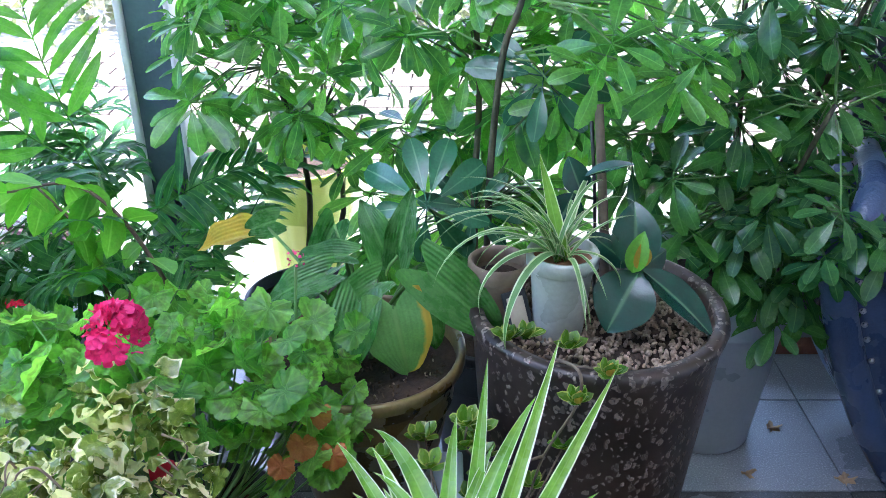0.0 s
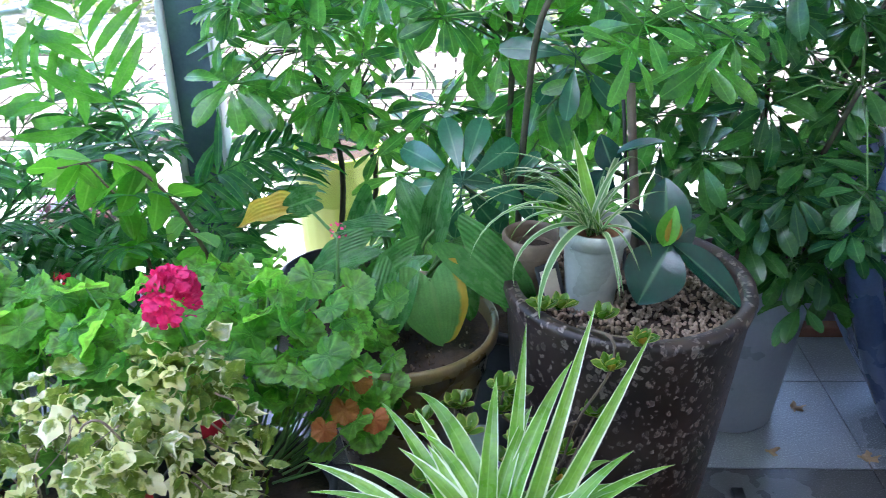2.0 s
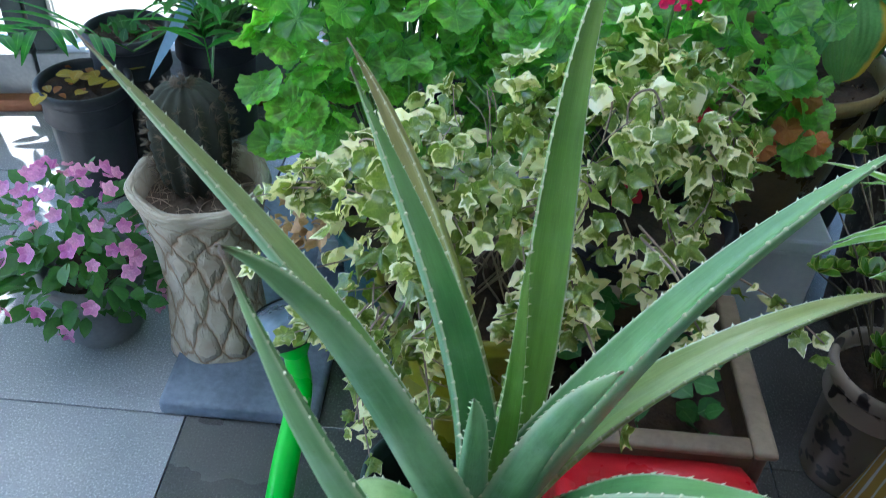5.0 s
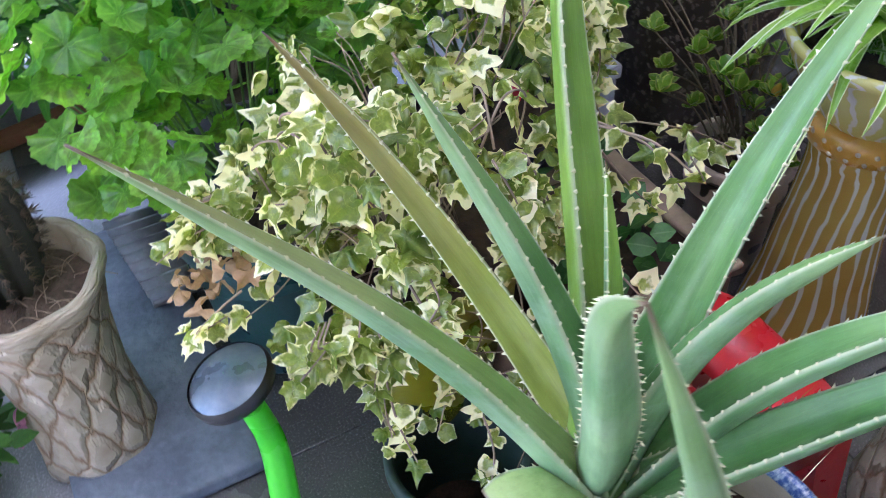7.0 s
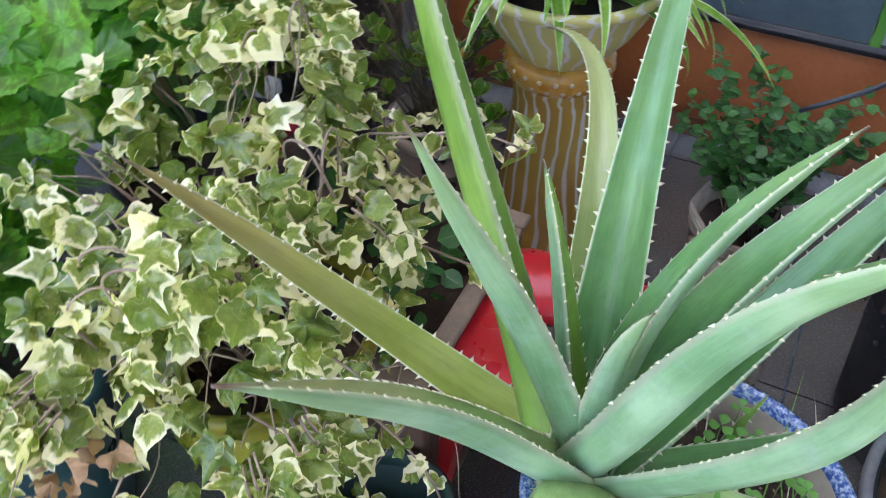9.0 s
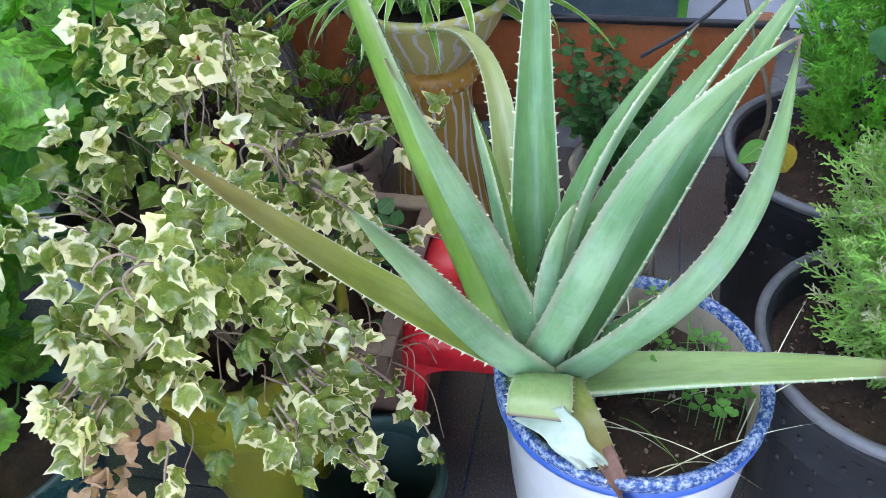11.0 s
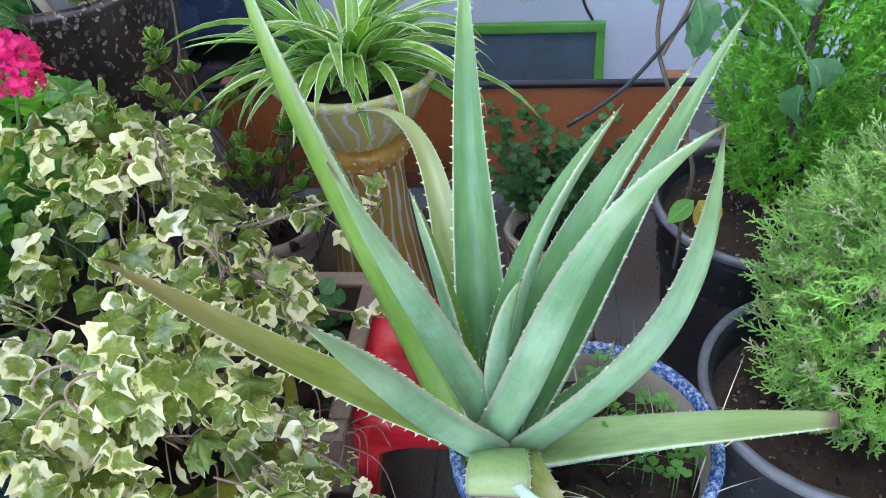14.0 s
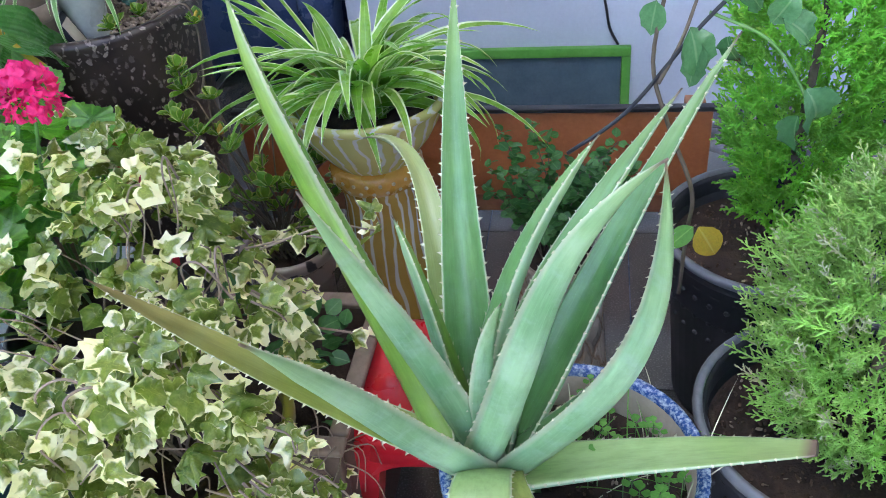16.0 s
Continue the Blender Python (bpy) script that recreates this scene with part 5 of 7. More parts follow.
pot(hosta, (-0.12, 1.1), 0.155, 0.095, 0.30, M_HOSTAPOT, M_SOIL, z0=0.2, seed=31, label="olive-brown glazed bowl pot")
hb = Vector((-0.12, 1.1, 0.48))


def hosta_blade(base, tip, nrm, s=1.0, meshes=HOSTA, label=""):
    """A leaf from where its stalk ends to its tip; s widens it."""
    base, tip = Vector(base), Vector(tip)
    k = (tip - base).length / 0.148
    stem(hosta, [hb + Vector((ru(-.02, .02), ru(-.02, .02), 0)), hb.lerp(base, 0.6) + UP * 0.03, base], 0.004, 0.0028, name="leaf_stalk")
    part("leaf", rng.choice(meshes), hosta, label, frame_of(base, tip - base, nrm) @ Matrix.Diagonal((k * s * 0.8, k * 0.95, k, 1)))


hosta_blade((-0.07, 1.055, 0.595), (-0.048, 1.01, 0.492), (0.05, -1, 0.4), 1.25, HOSTA_EDGE, "ribbed leaf with a yellowed edge")
for bs, tp, nr, wd in [((-0.02, 1.08, 0.638), (0.095, 1.03, 0.552), (-0.35, -0.6, 0.75), 0.8), ((-0.10, 1.09, 0.615), (-0.19, 1.05, 0.575), (0.1, -0.8, 0.9), 0.75),
                       ((-0.14, 1.12, 0.645), (-0.225, 1.13, 0.645), (0.0, -0.6, 0.9), 0.7), ((-0.08, 1.12, 0.63), (-0.112, 1.12, 0.735), (0.3, -1, 0.1), 0.7),
                       ((-0.066, 1.12, 0.645), (-0.048, 1.13, 0.745), (-0.2, -1, 0.1), 0.65),
                       ((-0.02, 1.15, 0.62), (0.06, 1.16, 0.6), (0.1, -0.8, 0.7), 0.8),
                       ((-0.12, 1.06, 0.6), (-0.14, 0.99, 0.52), (-0.1, -1, 0.4), 0.95), ((-0.03, 1.1, 0.6), (-0.005, 1.04, 0.53), (0.2, -1, 0.3), 0.8), ((-0.16, 1.15, 0.68), (-0.2, 1.14, 0.6), (-0.2, -1, 0.3), 0.8), ((-0.2, 1.1, 0.6), (-0.27, 1.02, 0.57), (-0.1, -0.6, 0.9), 0.8), ((-0.17, 1.09, 0.63), (-0.25, 1.05, 0.62), (-0.1, -0.7, 0.9), 0.9)]:
    hosta_blade(bs, tp, nr, wd)
stem(hosta, [(-0.15, 1.13, 0.48), (-0.22, 1.22, 0.56), (-0.3, 1.325, 0.59)], 0.004, 0.0028, name="leaf_stalk")
put_leaf(hosta, "leaf", HOSTA, (-0.285, 1.325, 0.6), (-0.7, -0.1, -0.2), (0.1, -0.9, 0.5), 0.4)
put_leaf(hosta, "leaf", FOLDED, (-0.318, 1.32, 0.576), (-1, 0.1, -0.2), (0.1, -0.45, 1.0), 1.2, label="yellow withering leaf folded along its rib")
put_leaf(hosta, "leaf", YELLOW, (-0.01, 1.12, 0.622), (1, -0.2, -0.1), (0.1, -0.8, 0.8), 0.5, label="yellow withering leaf")
crate = thing("white_crate", (-0.105, 1.1, 0), "white foam crate that the hosta pot stands on", "crate")
part("body", Geo().add(*box(-0.19, 1.045, 0.0, 0.03, 1.2, 0.17, 0.006)).mesh("body", M_WHITEBOARD, False), crate)
part("lid", Geo().add(*box(-0.196, 1.04, 0.172, 0.036, 1.205, 0.2, 0.006)).mesh("lid", M_WHITEBOARD, False), crate)

# ---- chip-stone pot with the rubber plant ----
big = thing("potted_rubber_plant", (0.225, 1.08, 0), "dark rubber plant on a stake in a brown chip-stone pot", "potted plant")
BC = Vector((0.225, 1.08, 0))
prof = [(0.001, 0), (0.125, 0), (0.13, 0.008), (0.158, 0.25), (0.181, 0.55), (0.186, 0.568), (0.189, 0.58), (0.186, 0.588), (0.179, 0.59), (0.168, 0.588), (0.165, 0.58), (0.158, 0.5)]
part("pot", Geo().add(*lathe(prof, 56)).mesh("pot", M_MOSAIC), big, "dark brown pot with pale stone chips", Matrix.Translation(BC))
part("soil", Geo().add(*soil_disc(0.168, 0.546, 8)).mesh("soil", M_SOIL), big, "", Matrix.Translation(BC))
pebs = []
for k in range(5):
    r2 = random.Random(k)
    bm = bmesh.new()
    bmesh.ops.create_icosphere(bm, subdivisions=1, radius=0.0036)
    for q in bm.verts:
        q.co = Vector((q.co.x * 1.2, q.co.y, q.co.z * 0.75)) * r2.uniform(0.85, 1.2)
    me = bpy.data.meshes.new("pebble")
    bm.to_mesh(me)
    bm.free()
    me.materials.append(M_PEBBLE)
    me.polygons.foreach_set("use_smooth", [True] * len(me.polygons))
    pebs.append(me)
joined = Geo()
for k in range(1900):
    a, r = ru(0, 6.283), 0.163 * math.sqrt(rng.random())
    p = Vector((BC.x + r * math.cos(a), BC.y + r * math.sin(a), 0.549 + ru(0, 0.008)))
    m = Matrix.Translation(p) @ Euler((ru(0, 3), ru(0, 3), ru(0, 3))).to_matrix().to_4x4() @ Matrix.Scale(ru(0.7, 1.25), 4)
    if p.x > 0.22 and p.y < 1.12 and k < 1000:
        part("pebble", pebs[k % 5], big, "", m)
    else:
        me = pebs[k % 5]
        joined.add([v.co for v in me.vertices], [tuple(q.vertices) for q in me.polygons], m=m)
part("pebble_bed", joined.mesh("pebble_bed", M_PEBBLE), big)["kind"] = "stuff"
stem(big, [(0.252, 1.14, 0.53), (0.243, 1.165, 0.66), (0.234, 1.19, 0.76), (0.227, 1.21, 0.845)], 0.0075, 0.0068, M_BARK, "stake", 8)
stem(big, [(0.236, 1.15, 0.53), (0.228, 1.18, 0.7), (0.218, 1.21, 0.82)], 0.0028, 0.0028, M_BLACKPOT, "cane")
RL = [blade(0.11, 0.036, ellip, bend=0.3, fold=0.22, n=14, m=8), blade(0.11, 0.036, ellip, bend=0.7, fold=0.15, ruffle=0.06, rf=1, n=14, m=8)]
RUBBER = [Geo().add(*r).mesh("rubber_leaf", M_RUBBER) for r in RL]


def rubber_blade(k, base, tip, nrm, wide):
    """A leathery leaf from its stalk's end to its tip; wide is its breadth to its length."""
    base, tip = Vector(base), Vector(tip)
    ln = (tip - base).length / 0.107
    part("leaf", RUBBER[k], big, "", frame_of(base, tip - base, nrm) @ Matrix.Diagonal((ln * wide, ln, ln, 1)))


rubber_blade(1, (0.273, 1.05, 0.655), (0.224, 0.99, 0.603), (-0.15, -0.75, 0.65), 1.4)
rubber_blade(0, (0.276, 1.08, 0.643), (0.275, 1.12, 0.73), (-0.1, -1, 0.3), 1.1)
rubber_blade(0, (0.283, 1.07, 0.648), (0.378, 1.0, 0.595), (0.35, -0.55, 0.9), 0.62)
rubber_blade(1, (0.277, 1.1, 0.629), (0.325, 1.1, 0.662), (0.1, -0.9, 0.5), 1.1)
rubber_blade(1, (0.279, 1.13, 0.622), (0.22, 1.12, 0.678), (-0.2, -0.8, 0.6), 0.7)
rubber_blade(1, (0.193, 1.17, 0.722), (0.167, 1.15, 0.662), (-0.1, -1, 0.25), 1.25)
rubber_blade(0, (0.208, 1.18, 0.715), (0.185, 1.18, 0.772), (-0.1, -1, 0.3), 1.0)
rubber_blade(0, (0.208, 1.17, 0.749), (0.264, 1.14, 0.788), (0.1, -0.4, 1), 0.5)
stem(big, [(0.245, 1.2, 0.7), (0.22, 1.185, 0.708), (0.195, 1.172, 0.724)], 0.0035, 0.0026)
part("leaf", Geo().add(*blade(0.062, 0.016, ellip, 0.3, 0.5, 0, 2, 8, 4)).mesh("young_leaf", M_VINE), big, "young yellow-green leaf", frame_of((0.263, 1.045, 0.658), (0.01, 0.0, 0.07), (-0.4, -1, 0.1)))
put_leaf(big, "leaf", VINE_Y, (0.27, 1.043, 0.664), (0.012, 0.0, 0.06), (0.5, -1, 0.2), 0.8, label="young leaf with an orange blush")
stem(big, [(0.245, 1.16, 0.56), (0.27, 1.1, 0.63), (0.268, 1.05, 0.66)], 0.004, 0.003)


def rosette(parent, p, s=1.0, n=9, bud=False):
    for k in range(n):
        put_leaf(parent, "leaf", JADE, p, sph(k * 137.5, 70 - 62 * k / n), sph(k * 137.5, 60), s * ru(0.8, 1.15))
    if bud:
        g = Geo().add(*lathe([(0.0005, 0), (0.005, 0.004), (0.0065, 0.011), (0.003, 0.02), (0.0005, 0.024)], 10))
        part("bud", g.mesh("bud", M_YELLOW), parent, "orange bud", frame_of(p, (0.1, -0.2, 1)) @ Matrix.Rotation(radians(-90), 4, 'X'))


shrub2 = thing("creeping_shrub", (0.13, 0.945, 0.53), "small glossy-leaved creeper with orange buds over the pot rim", "plant")
for p, b in [((0.115, 0.985, 0.59), False), ((0.17, 0.965, 0.585), False), ((0.208, 0.885, 0.6), True), ((0.168, 0.868, 0.57), True), ((0.09, 0.975, 0.595), False),
             ((0.03, 0.85, 0.55), False), ((0.028, 0.85, 0.515), False), ((0.045, 0.86, 0.53), False)]:
    rosette(shrub2, Vector(p), 1.0, 10, b)
stem(shrub2, [(0.14, 0.97, 0.57), (0.17, 0.89, 0.605), (0.168, 0.87, 0.565), (0.13, 0.862, 0.49), (0.11, 0.86, 0.4)], 0.0025, 0.0016, M_BARK)
stem(shrub2, [(0.17, 0.95, 0.57), (0.2, 0.9, 0.598), (0.208, 0.886, 0.6)], 0.0022, 0.0016, M_BARK)
stem(shrub2, [(0.13, 0.862, 0.49), (0.07, 0.85, 0.48), (0.03, 0.85, 0.51), (0.03, 0.85, 0.55)], 0.0022, 0.0016, M_BARK)
stem(shrub2, [(0.07, 0.85, 0.48), (0.045, 0.855, 0.5), (0.045, 0.86, 0.528)], 0.002, 0.0014, M_BARK)

inner = thing("potted_spider_plantlet", (0.175, 1.14, 0.53), "small spider plant in an old white pot with a wooden tag", "potted plant")
pc = Vector((0.168, 1.068, 0.53))
part("pot", Geo().add(*lathe([(0.001, 0), (0.033, 0), (0.035, 0.005), (0.044, 0.122), (0.046, 0.128), (0.051, 0.131), (0.0515, 0.148), (0.049, 0.152), (0.044, 0.151), (0.041, 0.11)], 36)).mesh("pot", M_OLDWHITE), inner, "", Matrix.Translation(pc))
part("soil", Geo().add(*soil_disc(0.044, 0.136, 9, 0.003)).mesh("soil", M_TERRA), inner, "", Matrix.Translation(pc))
part("tag", Geo().add(*box(-0.018, -0.004, 0, 0.018, 0.004, 0.075, 0.003)).mesh("tag", M_BLACKPOT), inner, "", Matrix.Translation((0.118, 1.05, 0.545)) @ Matrix.Rotation(radians(-16), 4, 'X') @ Matrix.Rotation(radians(-14), 4, 'Y'))
part("tag_face", Geo().add(*box(-0.012, -0.0065, 0.008, 0.012, -0.0045, 0.066, 0.001)).mesh("tag_face", M_CREAM), inner, "tan wooden face", Matrix.Translation((0.118, 1.05, 0.545)) @ Matrix.Rotation(radians(-16), 4, 'X') @ Matrix.Rotation(radians(-14), 4, 'Y'))
for k in range(50):
    az = k * 137.5 % 360
    if az > 285 or az < 15 or 215 < az < 270:
        continue
    put_leaf(inner, "leaf", SPIDER_IN, pc + Vector((ru(-.012, .012), ru(-.012, .012), 0.138)), sph(az, ru(35, 88)), sph(az + 180, 25), ru(0.34, 0.78))
broad = Geo().add(*blade(0.15, 0.011, strap, 0.25, 0.35, 0, 2, 12, 4)).mesh("spider_leaf", M_SPIDER)
put_leaf(inner, "leaf", [broad], pc + UP * 0.138, (-0.22, 0.25, 1), (0.2, -1, 0.2), 1.0, label="broad upright striped leaf")
hang = Geo().add(*blade(0.22, 0.0075, strap, 2.7, 0.3, 0, 2, 16, 4)).mesh("spider_leaf", M_SPIDER_IN)
for d, sc in (((-0.55, -0.7, 0.9), 1.0), ((-0.8, -0.2, 0.7), 0.9), ((0.8, -0.3, 0.9), 0.6), ((-0.9, 0.3, 1.0), 0.9)):
    put_leaf(inner, "leaf", [hang], pc + UP * 0.138, d, Vector((-d[0], -d[1], 0.8)), sc, label="long drooping striped leaf")
small = thing("clay_pot", (0.085, 1.1, 0.55), "small grey-brown clay pot standing on the pebbles", "pot")
pot(small, (0.082, 1.105), 0.046, 0.034, 0.1, M_TANRIM, M_SOIL, z0=0.548, seed=45, rim=0.006, wall=0.005)

grey = thing("potted_schefflera", (0.55, 1.52, 0), "dense schefflera in a tall grey tapered planter", "potted plant", "scheffleras at the window")
pot(grey, (0.57, 1.52), 0.15, 0.103, 0.43, M_GREYPLANTER, M_SOIL, seed=41, label="tall smooth grey planter")


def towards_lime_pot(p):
    """Leaves dropped before the pot outside the glass to fit the camera's first view."""
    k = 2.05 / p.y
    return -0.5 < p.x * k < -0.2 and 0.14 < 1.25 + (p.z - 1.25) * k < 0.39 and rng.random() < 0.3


def schefflera(t, base, trunks, spans, leaves=WHORL):
    tips = []
    for pts in trunks:
        stem(t, pts, 0.0068, 0.0045, M_TRUNK, "trunk", 7)
        tips += [Vector(p) for p in pts[1:]]
    for (c0, size, cnt, s) in spans:
        for _ in range(cnt):
            p, q = inside(c0, size)
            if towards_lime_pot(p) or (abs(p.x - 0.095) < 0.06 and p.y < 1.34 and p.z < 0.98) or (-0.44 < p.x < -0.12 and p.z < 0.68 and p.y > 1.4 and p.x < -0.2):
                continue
            nrm = Vector((q.x * 0.6, q.y * 0.5 - 0.45, 0.85)) + Vector((ru(-1, 1), ru(-1, 1), ru(-1, 1))) * 0.35
            put_leaf(t, "leaf", leaves, p, (ru(-1, 1), ru(-1, 1), 0.0), nrm, s * ru(0.75, 1.2))
            near = min(tips, key=lambda e: (e - p).length)
            if (near - p).length < 0.45:
                mid = near.lerp(p, 0.5) + Vector((0, 0, 0.02))
                part("leaf_stalk", Geo().add(*tube([near.lerp(p, 0.15), mid, p], 0.0022, 0.0014, 4)).mesh("leaf_stalk", M_GREENSTEM), t)


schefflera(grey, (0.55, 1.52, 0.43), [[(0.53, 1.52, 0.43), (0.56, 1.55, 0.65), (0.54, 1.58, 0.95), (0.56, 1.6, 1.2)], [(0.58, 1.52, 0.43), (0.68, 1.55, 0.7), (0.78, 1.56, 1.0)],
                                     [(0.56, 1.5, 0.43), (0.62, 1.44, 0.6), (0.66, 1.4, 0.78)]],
           [((0.62, 1.56, 0.72), (0.34, 0.2, 0.27), 96, 0.95), ((0.72, 1.52, 0.95), (0.4, 0.2, 0.2), 24, 0.95), ((0.70, 1.42, 0.54), (0.22, 0.1, 0.14), 30, 0.9), ((0.5, 1.38, 0.6), (0.14, 0.05, 0.12), 16, 0.9), ((0.61, 1.35, 0.45), (0.1, 0.03, 0.07), 10, 0.85), ((0.67, 1.25, 0.6), (0.1, 0.02, 0.07), 11, 0.85)], WHORL_SHADED)
mid_s = thing("potted_schefflera", (0.1, 1.42, 0), "tall schefflera with a bare brown trunk in a dark pot", "potted plant", "scheffleras at the window")
pot(mid_s, (0.1, 1.42), 0.14, 0.1, 0.34, M_BLACKPOT, M_SOIL, seed=42)
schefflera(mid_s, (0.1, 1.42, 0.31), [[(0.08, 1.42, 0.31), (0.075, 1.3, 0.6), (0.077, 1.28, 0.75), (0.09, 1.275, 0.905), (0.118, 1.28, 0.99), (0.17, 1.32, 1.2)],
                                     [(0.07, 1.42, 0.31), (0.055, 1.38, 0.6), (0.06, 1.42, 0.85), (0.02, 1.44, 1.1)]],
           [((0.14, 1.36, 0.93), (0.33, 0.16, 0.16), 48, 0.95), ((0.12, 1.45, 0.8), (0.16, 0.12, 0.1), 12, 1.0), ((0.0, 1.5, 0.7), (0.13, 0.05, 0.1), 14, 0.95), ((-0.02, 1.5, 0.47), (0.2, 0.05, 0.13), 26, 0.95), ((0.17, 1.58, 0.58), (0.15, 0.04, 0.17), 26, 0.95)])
for p, nrm, s in [((-0.024, 1.195, 0.69), (0.0, -0.9, 0.45), 1.25), ((0.155, 1.3, 0.86), (0.1, -0.8, 0.6), 1.2), ((0.05, 1.25, 0.66), (0.1, -0.9, 0.5), 0.9)]:
    put_leaf(mid_s, "leaf", WHORL_TEAL, p, (1, 0, 0), nrm, s)
stem(mid_s, [(0.07, 1.35, 0.5), (0.02, 1.26, 0.62), (-0.022, 1.2, 0.682)], 0.004, 0.003)
left_s = thing("potted_schefflera", (-0.32, 1.62, 0), "schefflera with loose hanging leaves in a dark pot", "potted plant", "scheffleras at the window")
pot(left_s, (-0.3, 1.62), 0.13, 0.095, 0.28, M_BLACKPOT, M_SOIL, seed=43)
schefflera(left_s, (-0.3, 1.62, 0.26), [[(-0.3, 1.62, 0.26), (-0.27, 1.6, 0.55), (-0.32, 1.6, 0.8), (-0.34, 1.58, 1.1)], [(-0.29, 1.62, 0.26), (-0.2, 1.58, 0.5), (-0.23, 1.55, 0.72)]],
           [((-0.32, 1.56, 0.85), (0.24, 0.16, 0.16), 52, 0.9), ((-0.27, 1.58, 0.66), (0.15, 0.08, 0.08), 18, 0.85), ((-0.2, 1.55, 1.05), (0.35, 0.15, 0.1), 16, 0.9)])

# ---- leather armchair ----
chair = thing("leather_armchair", (1.1, 1.25, 0), "navy leather armchair with rolled arm and nailhead studs", "armchair")
edge = smooth_line([(0.645, 0.54), (0.658, 0.49), (0.679, 0.425), (0.706, 0.352), (0.777, 0.197), (0.885, 0.026)], 5)
outline = [(0.70, 0.6), (0.76, 0.64), (0.86, 0.655), (1.3, 0.655), (1.3, 0.03)] + [(p[0] + 0.02, p[1]) for p in reversed(edge)]
bm = bmesh.new()
front = bm.faces.new([bm.verts.new((x, 1.3, z)) for x, z in outline])
lifted = bmesh.ops.extrude_face_region(bm, geom=[front])["geom"]
for q in lifted:
    if isinstance(q, bmesh.types.BMVert):
        q.co.y = 1.56
bmesh.ops.recalc_face_normals(bm, faces=bm.faces)
me = bpy.data.meshes.new("arm")
bm.to_mesh(me)
bm.free()
me.materials.append(M_LEATHER)
ob = part("arm", me, chair, "navy leather arm panel")
bev = ob.modifiers.new("round", 'BEVEL')
bev.width, bev.segments, bev.limit_method = 0.02, 3, 'ANGLE'
roll = smooth_line([(0.78, 1.5, 0.66), (0.74, 1.36, 0.65), (0.70, 1.3, 0.605)] + [(p[0] + 0.024, 1.295, p[1]) for p in edge[::3]], 4)
part("arm_roll", Geo().add(*tube(roll, 0.027, 0.032, 16)).mesh("arm_roll", M_LEATHER), chair, "rounded navy leather welt of the arm front")
crease = smooth_line([(0.77, 1.292, 0.5), (0.82, 1.28, 0.46), (0.9, 1.285, 0.45), (1.02, 1.29, 0.47)], 6)
part("arm_fold", Geo().add(*tube(crease, 0.016, 0.02, 10)).mesh("arm_fold", M_LEATHER), chair, "slack fold in the leather")
part("seat", Geo().add(*box(1.03, 1.0, 0.08, 1.75, 1.6, 0.42, 0.05)).mesh("seat", M_LEATHER), chair)
part("front_panel", Geo().add(*box(1.0, 0.9, 0.06, 1.75, 1.0, 0.36, 0.03)).mesh("front_panel", M_LEATHER), chair)
part("backrest", Geo().add(*box(0.92, 1.565, 0.1, 1.75, 1.72, 0.95, 0.06)).mesh("backrest", M_LEATHER), chair)
studm = Geo().add(*lathe([(0.006, 0), (0.0055, 0.003), (0.003, 0.005), (0.0005, 0.0055)], 10)).mesh("stud", M_STEEL)
for k in range(9, len(roll), 3):
    part("stud", studm, chair, "", frame_of(roll[k] + Vector((0.034, -0.012, 0.008)), (0, 0, 1), (-0.3, -1, 0.2)))

# ---- spider plant on the yellow pedestal pot ----
sp = thing("potted_spider_plant", (0.015, 0.55, 0), "striped spider plant in a yellow glazed pedestal pot", "potted plant")
SC = Vector((0.015, 0.55, 0))
upper = [(0.062, 0.405), (0.073, 0.418), (0.094, 0.445), (0.112, 0.477), (0.122, 0.502), (0.128, 0.508), (0.128, 0.517), (0.122, 0.52), (0.115, 0.514), (0.1, 0.46)]
lower = [(0.001, 0.0), (0.092, 0.0), (0.098, 0.01), (0.092, 0.05), (0.076, 0.15), (0.064, 0.26), (0.06, 0.34), (0.063, 0.366)]
bandp = [(0.063, 0.366), (0.071, 0.37), (0.076, 0.384), (0.074, 0.398), (0.069, 0.404), (0.062, 0.405)]
part("bowl", Geo().add(*lathe(upper, 56)).mesh("bowl", M_YBOWL), sp, "yellow bowl with white strokes", Matrix.Translation(SC))
part("pedestal", Geo().add(*lathe(lower, 56)).mesh("pedestal", M_YPOT), sp, "amber pedestal with wavy white lines", Matrix.Translation(SC))
wb = part("waist_band", Geo().add(*lathe(bandp, 56)).mesh("waist_band", plain("amber_glaze", (0.42, 0.2, 0.03), (0.5, 0.26, 0.05), 0.25)), sp, "amber band with white dots", Matrix.Translation(SC))
dotm = Geo().add(*lathe([(0.0035, -0.001), (0.0032, 0.0012), (0.0005, 0.002)], 8)).mesh("dot", M_CREAM)
for k in range(44):
    a = 2 * math.pi * k / 22 + (0.14 if k >= 22 else 0)
    z, r = (0.391, 0.0745) if k < 22 else (0.378, 0.0735)
    o = Vector((math.cos(a), math.sin(a), 0))
    part("dot", dotm, wb, "", frame_of(SC + o * r + UP * z, UP, o))
part("soil", Geo().add(*soil_disc(0.108, 0.48, 13, 0.006)).mesh("soil", M_SOIL), sp, "", Matrix.Translation(SC))
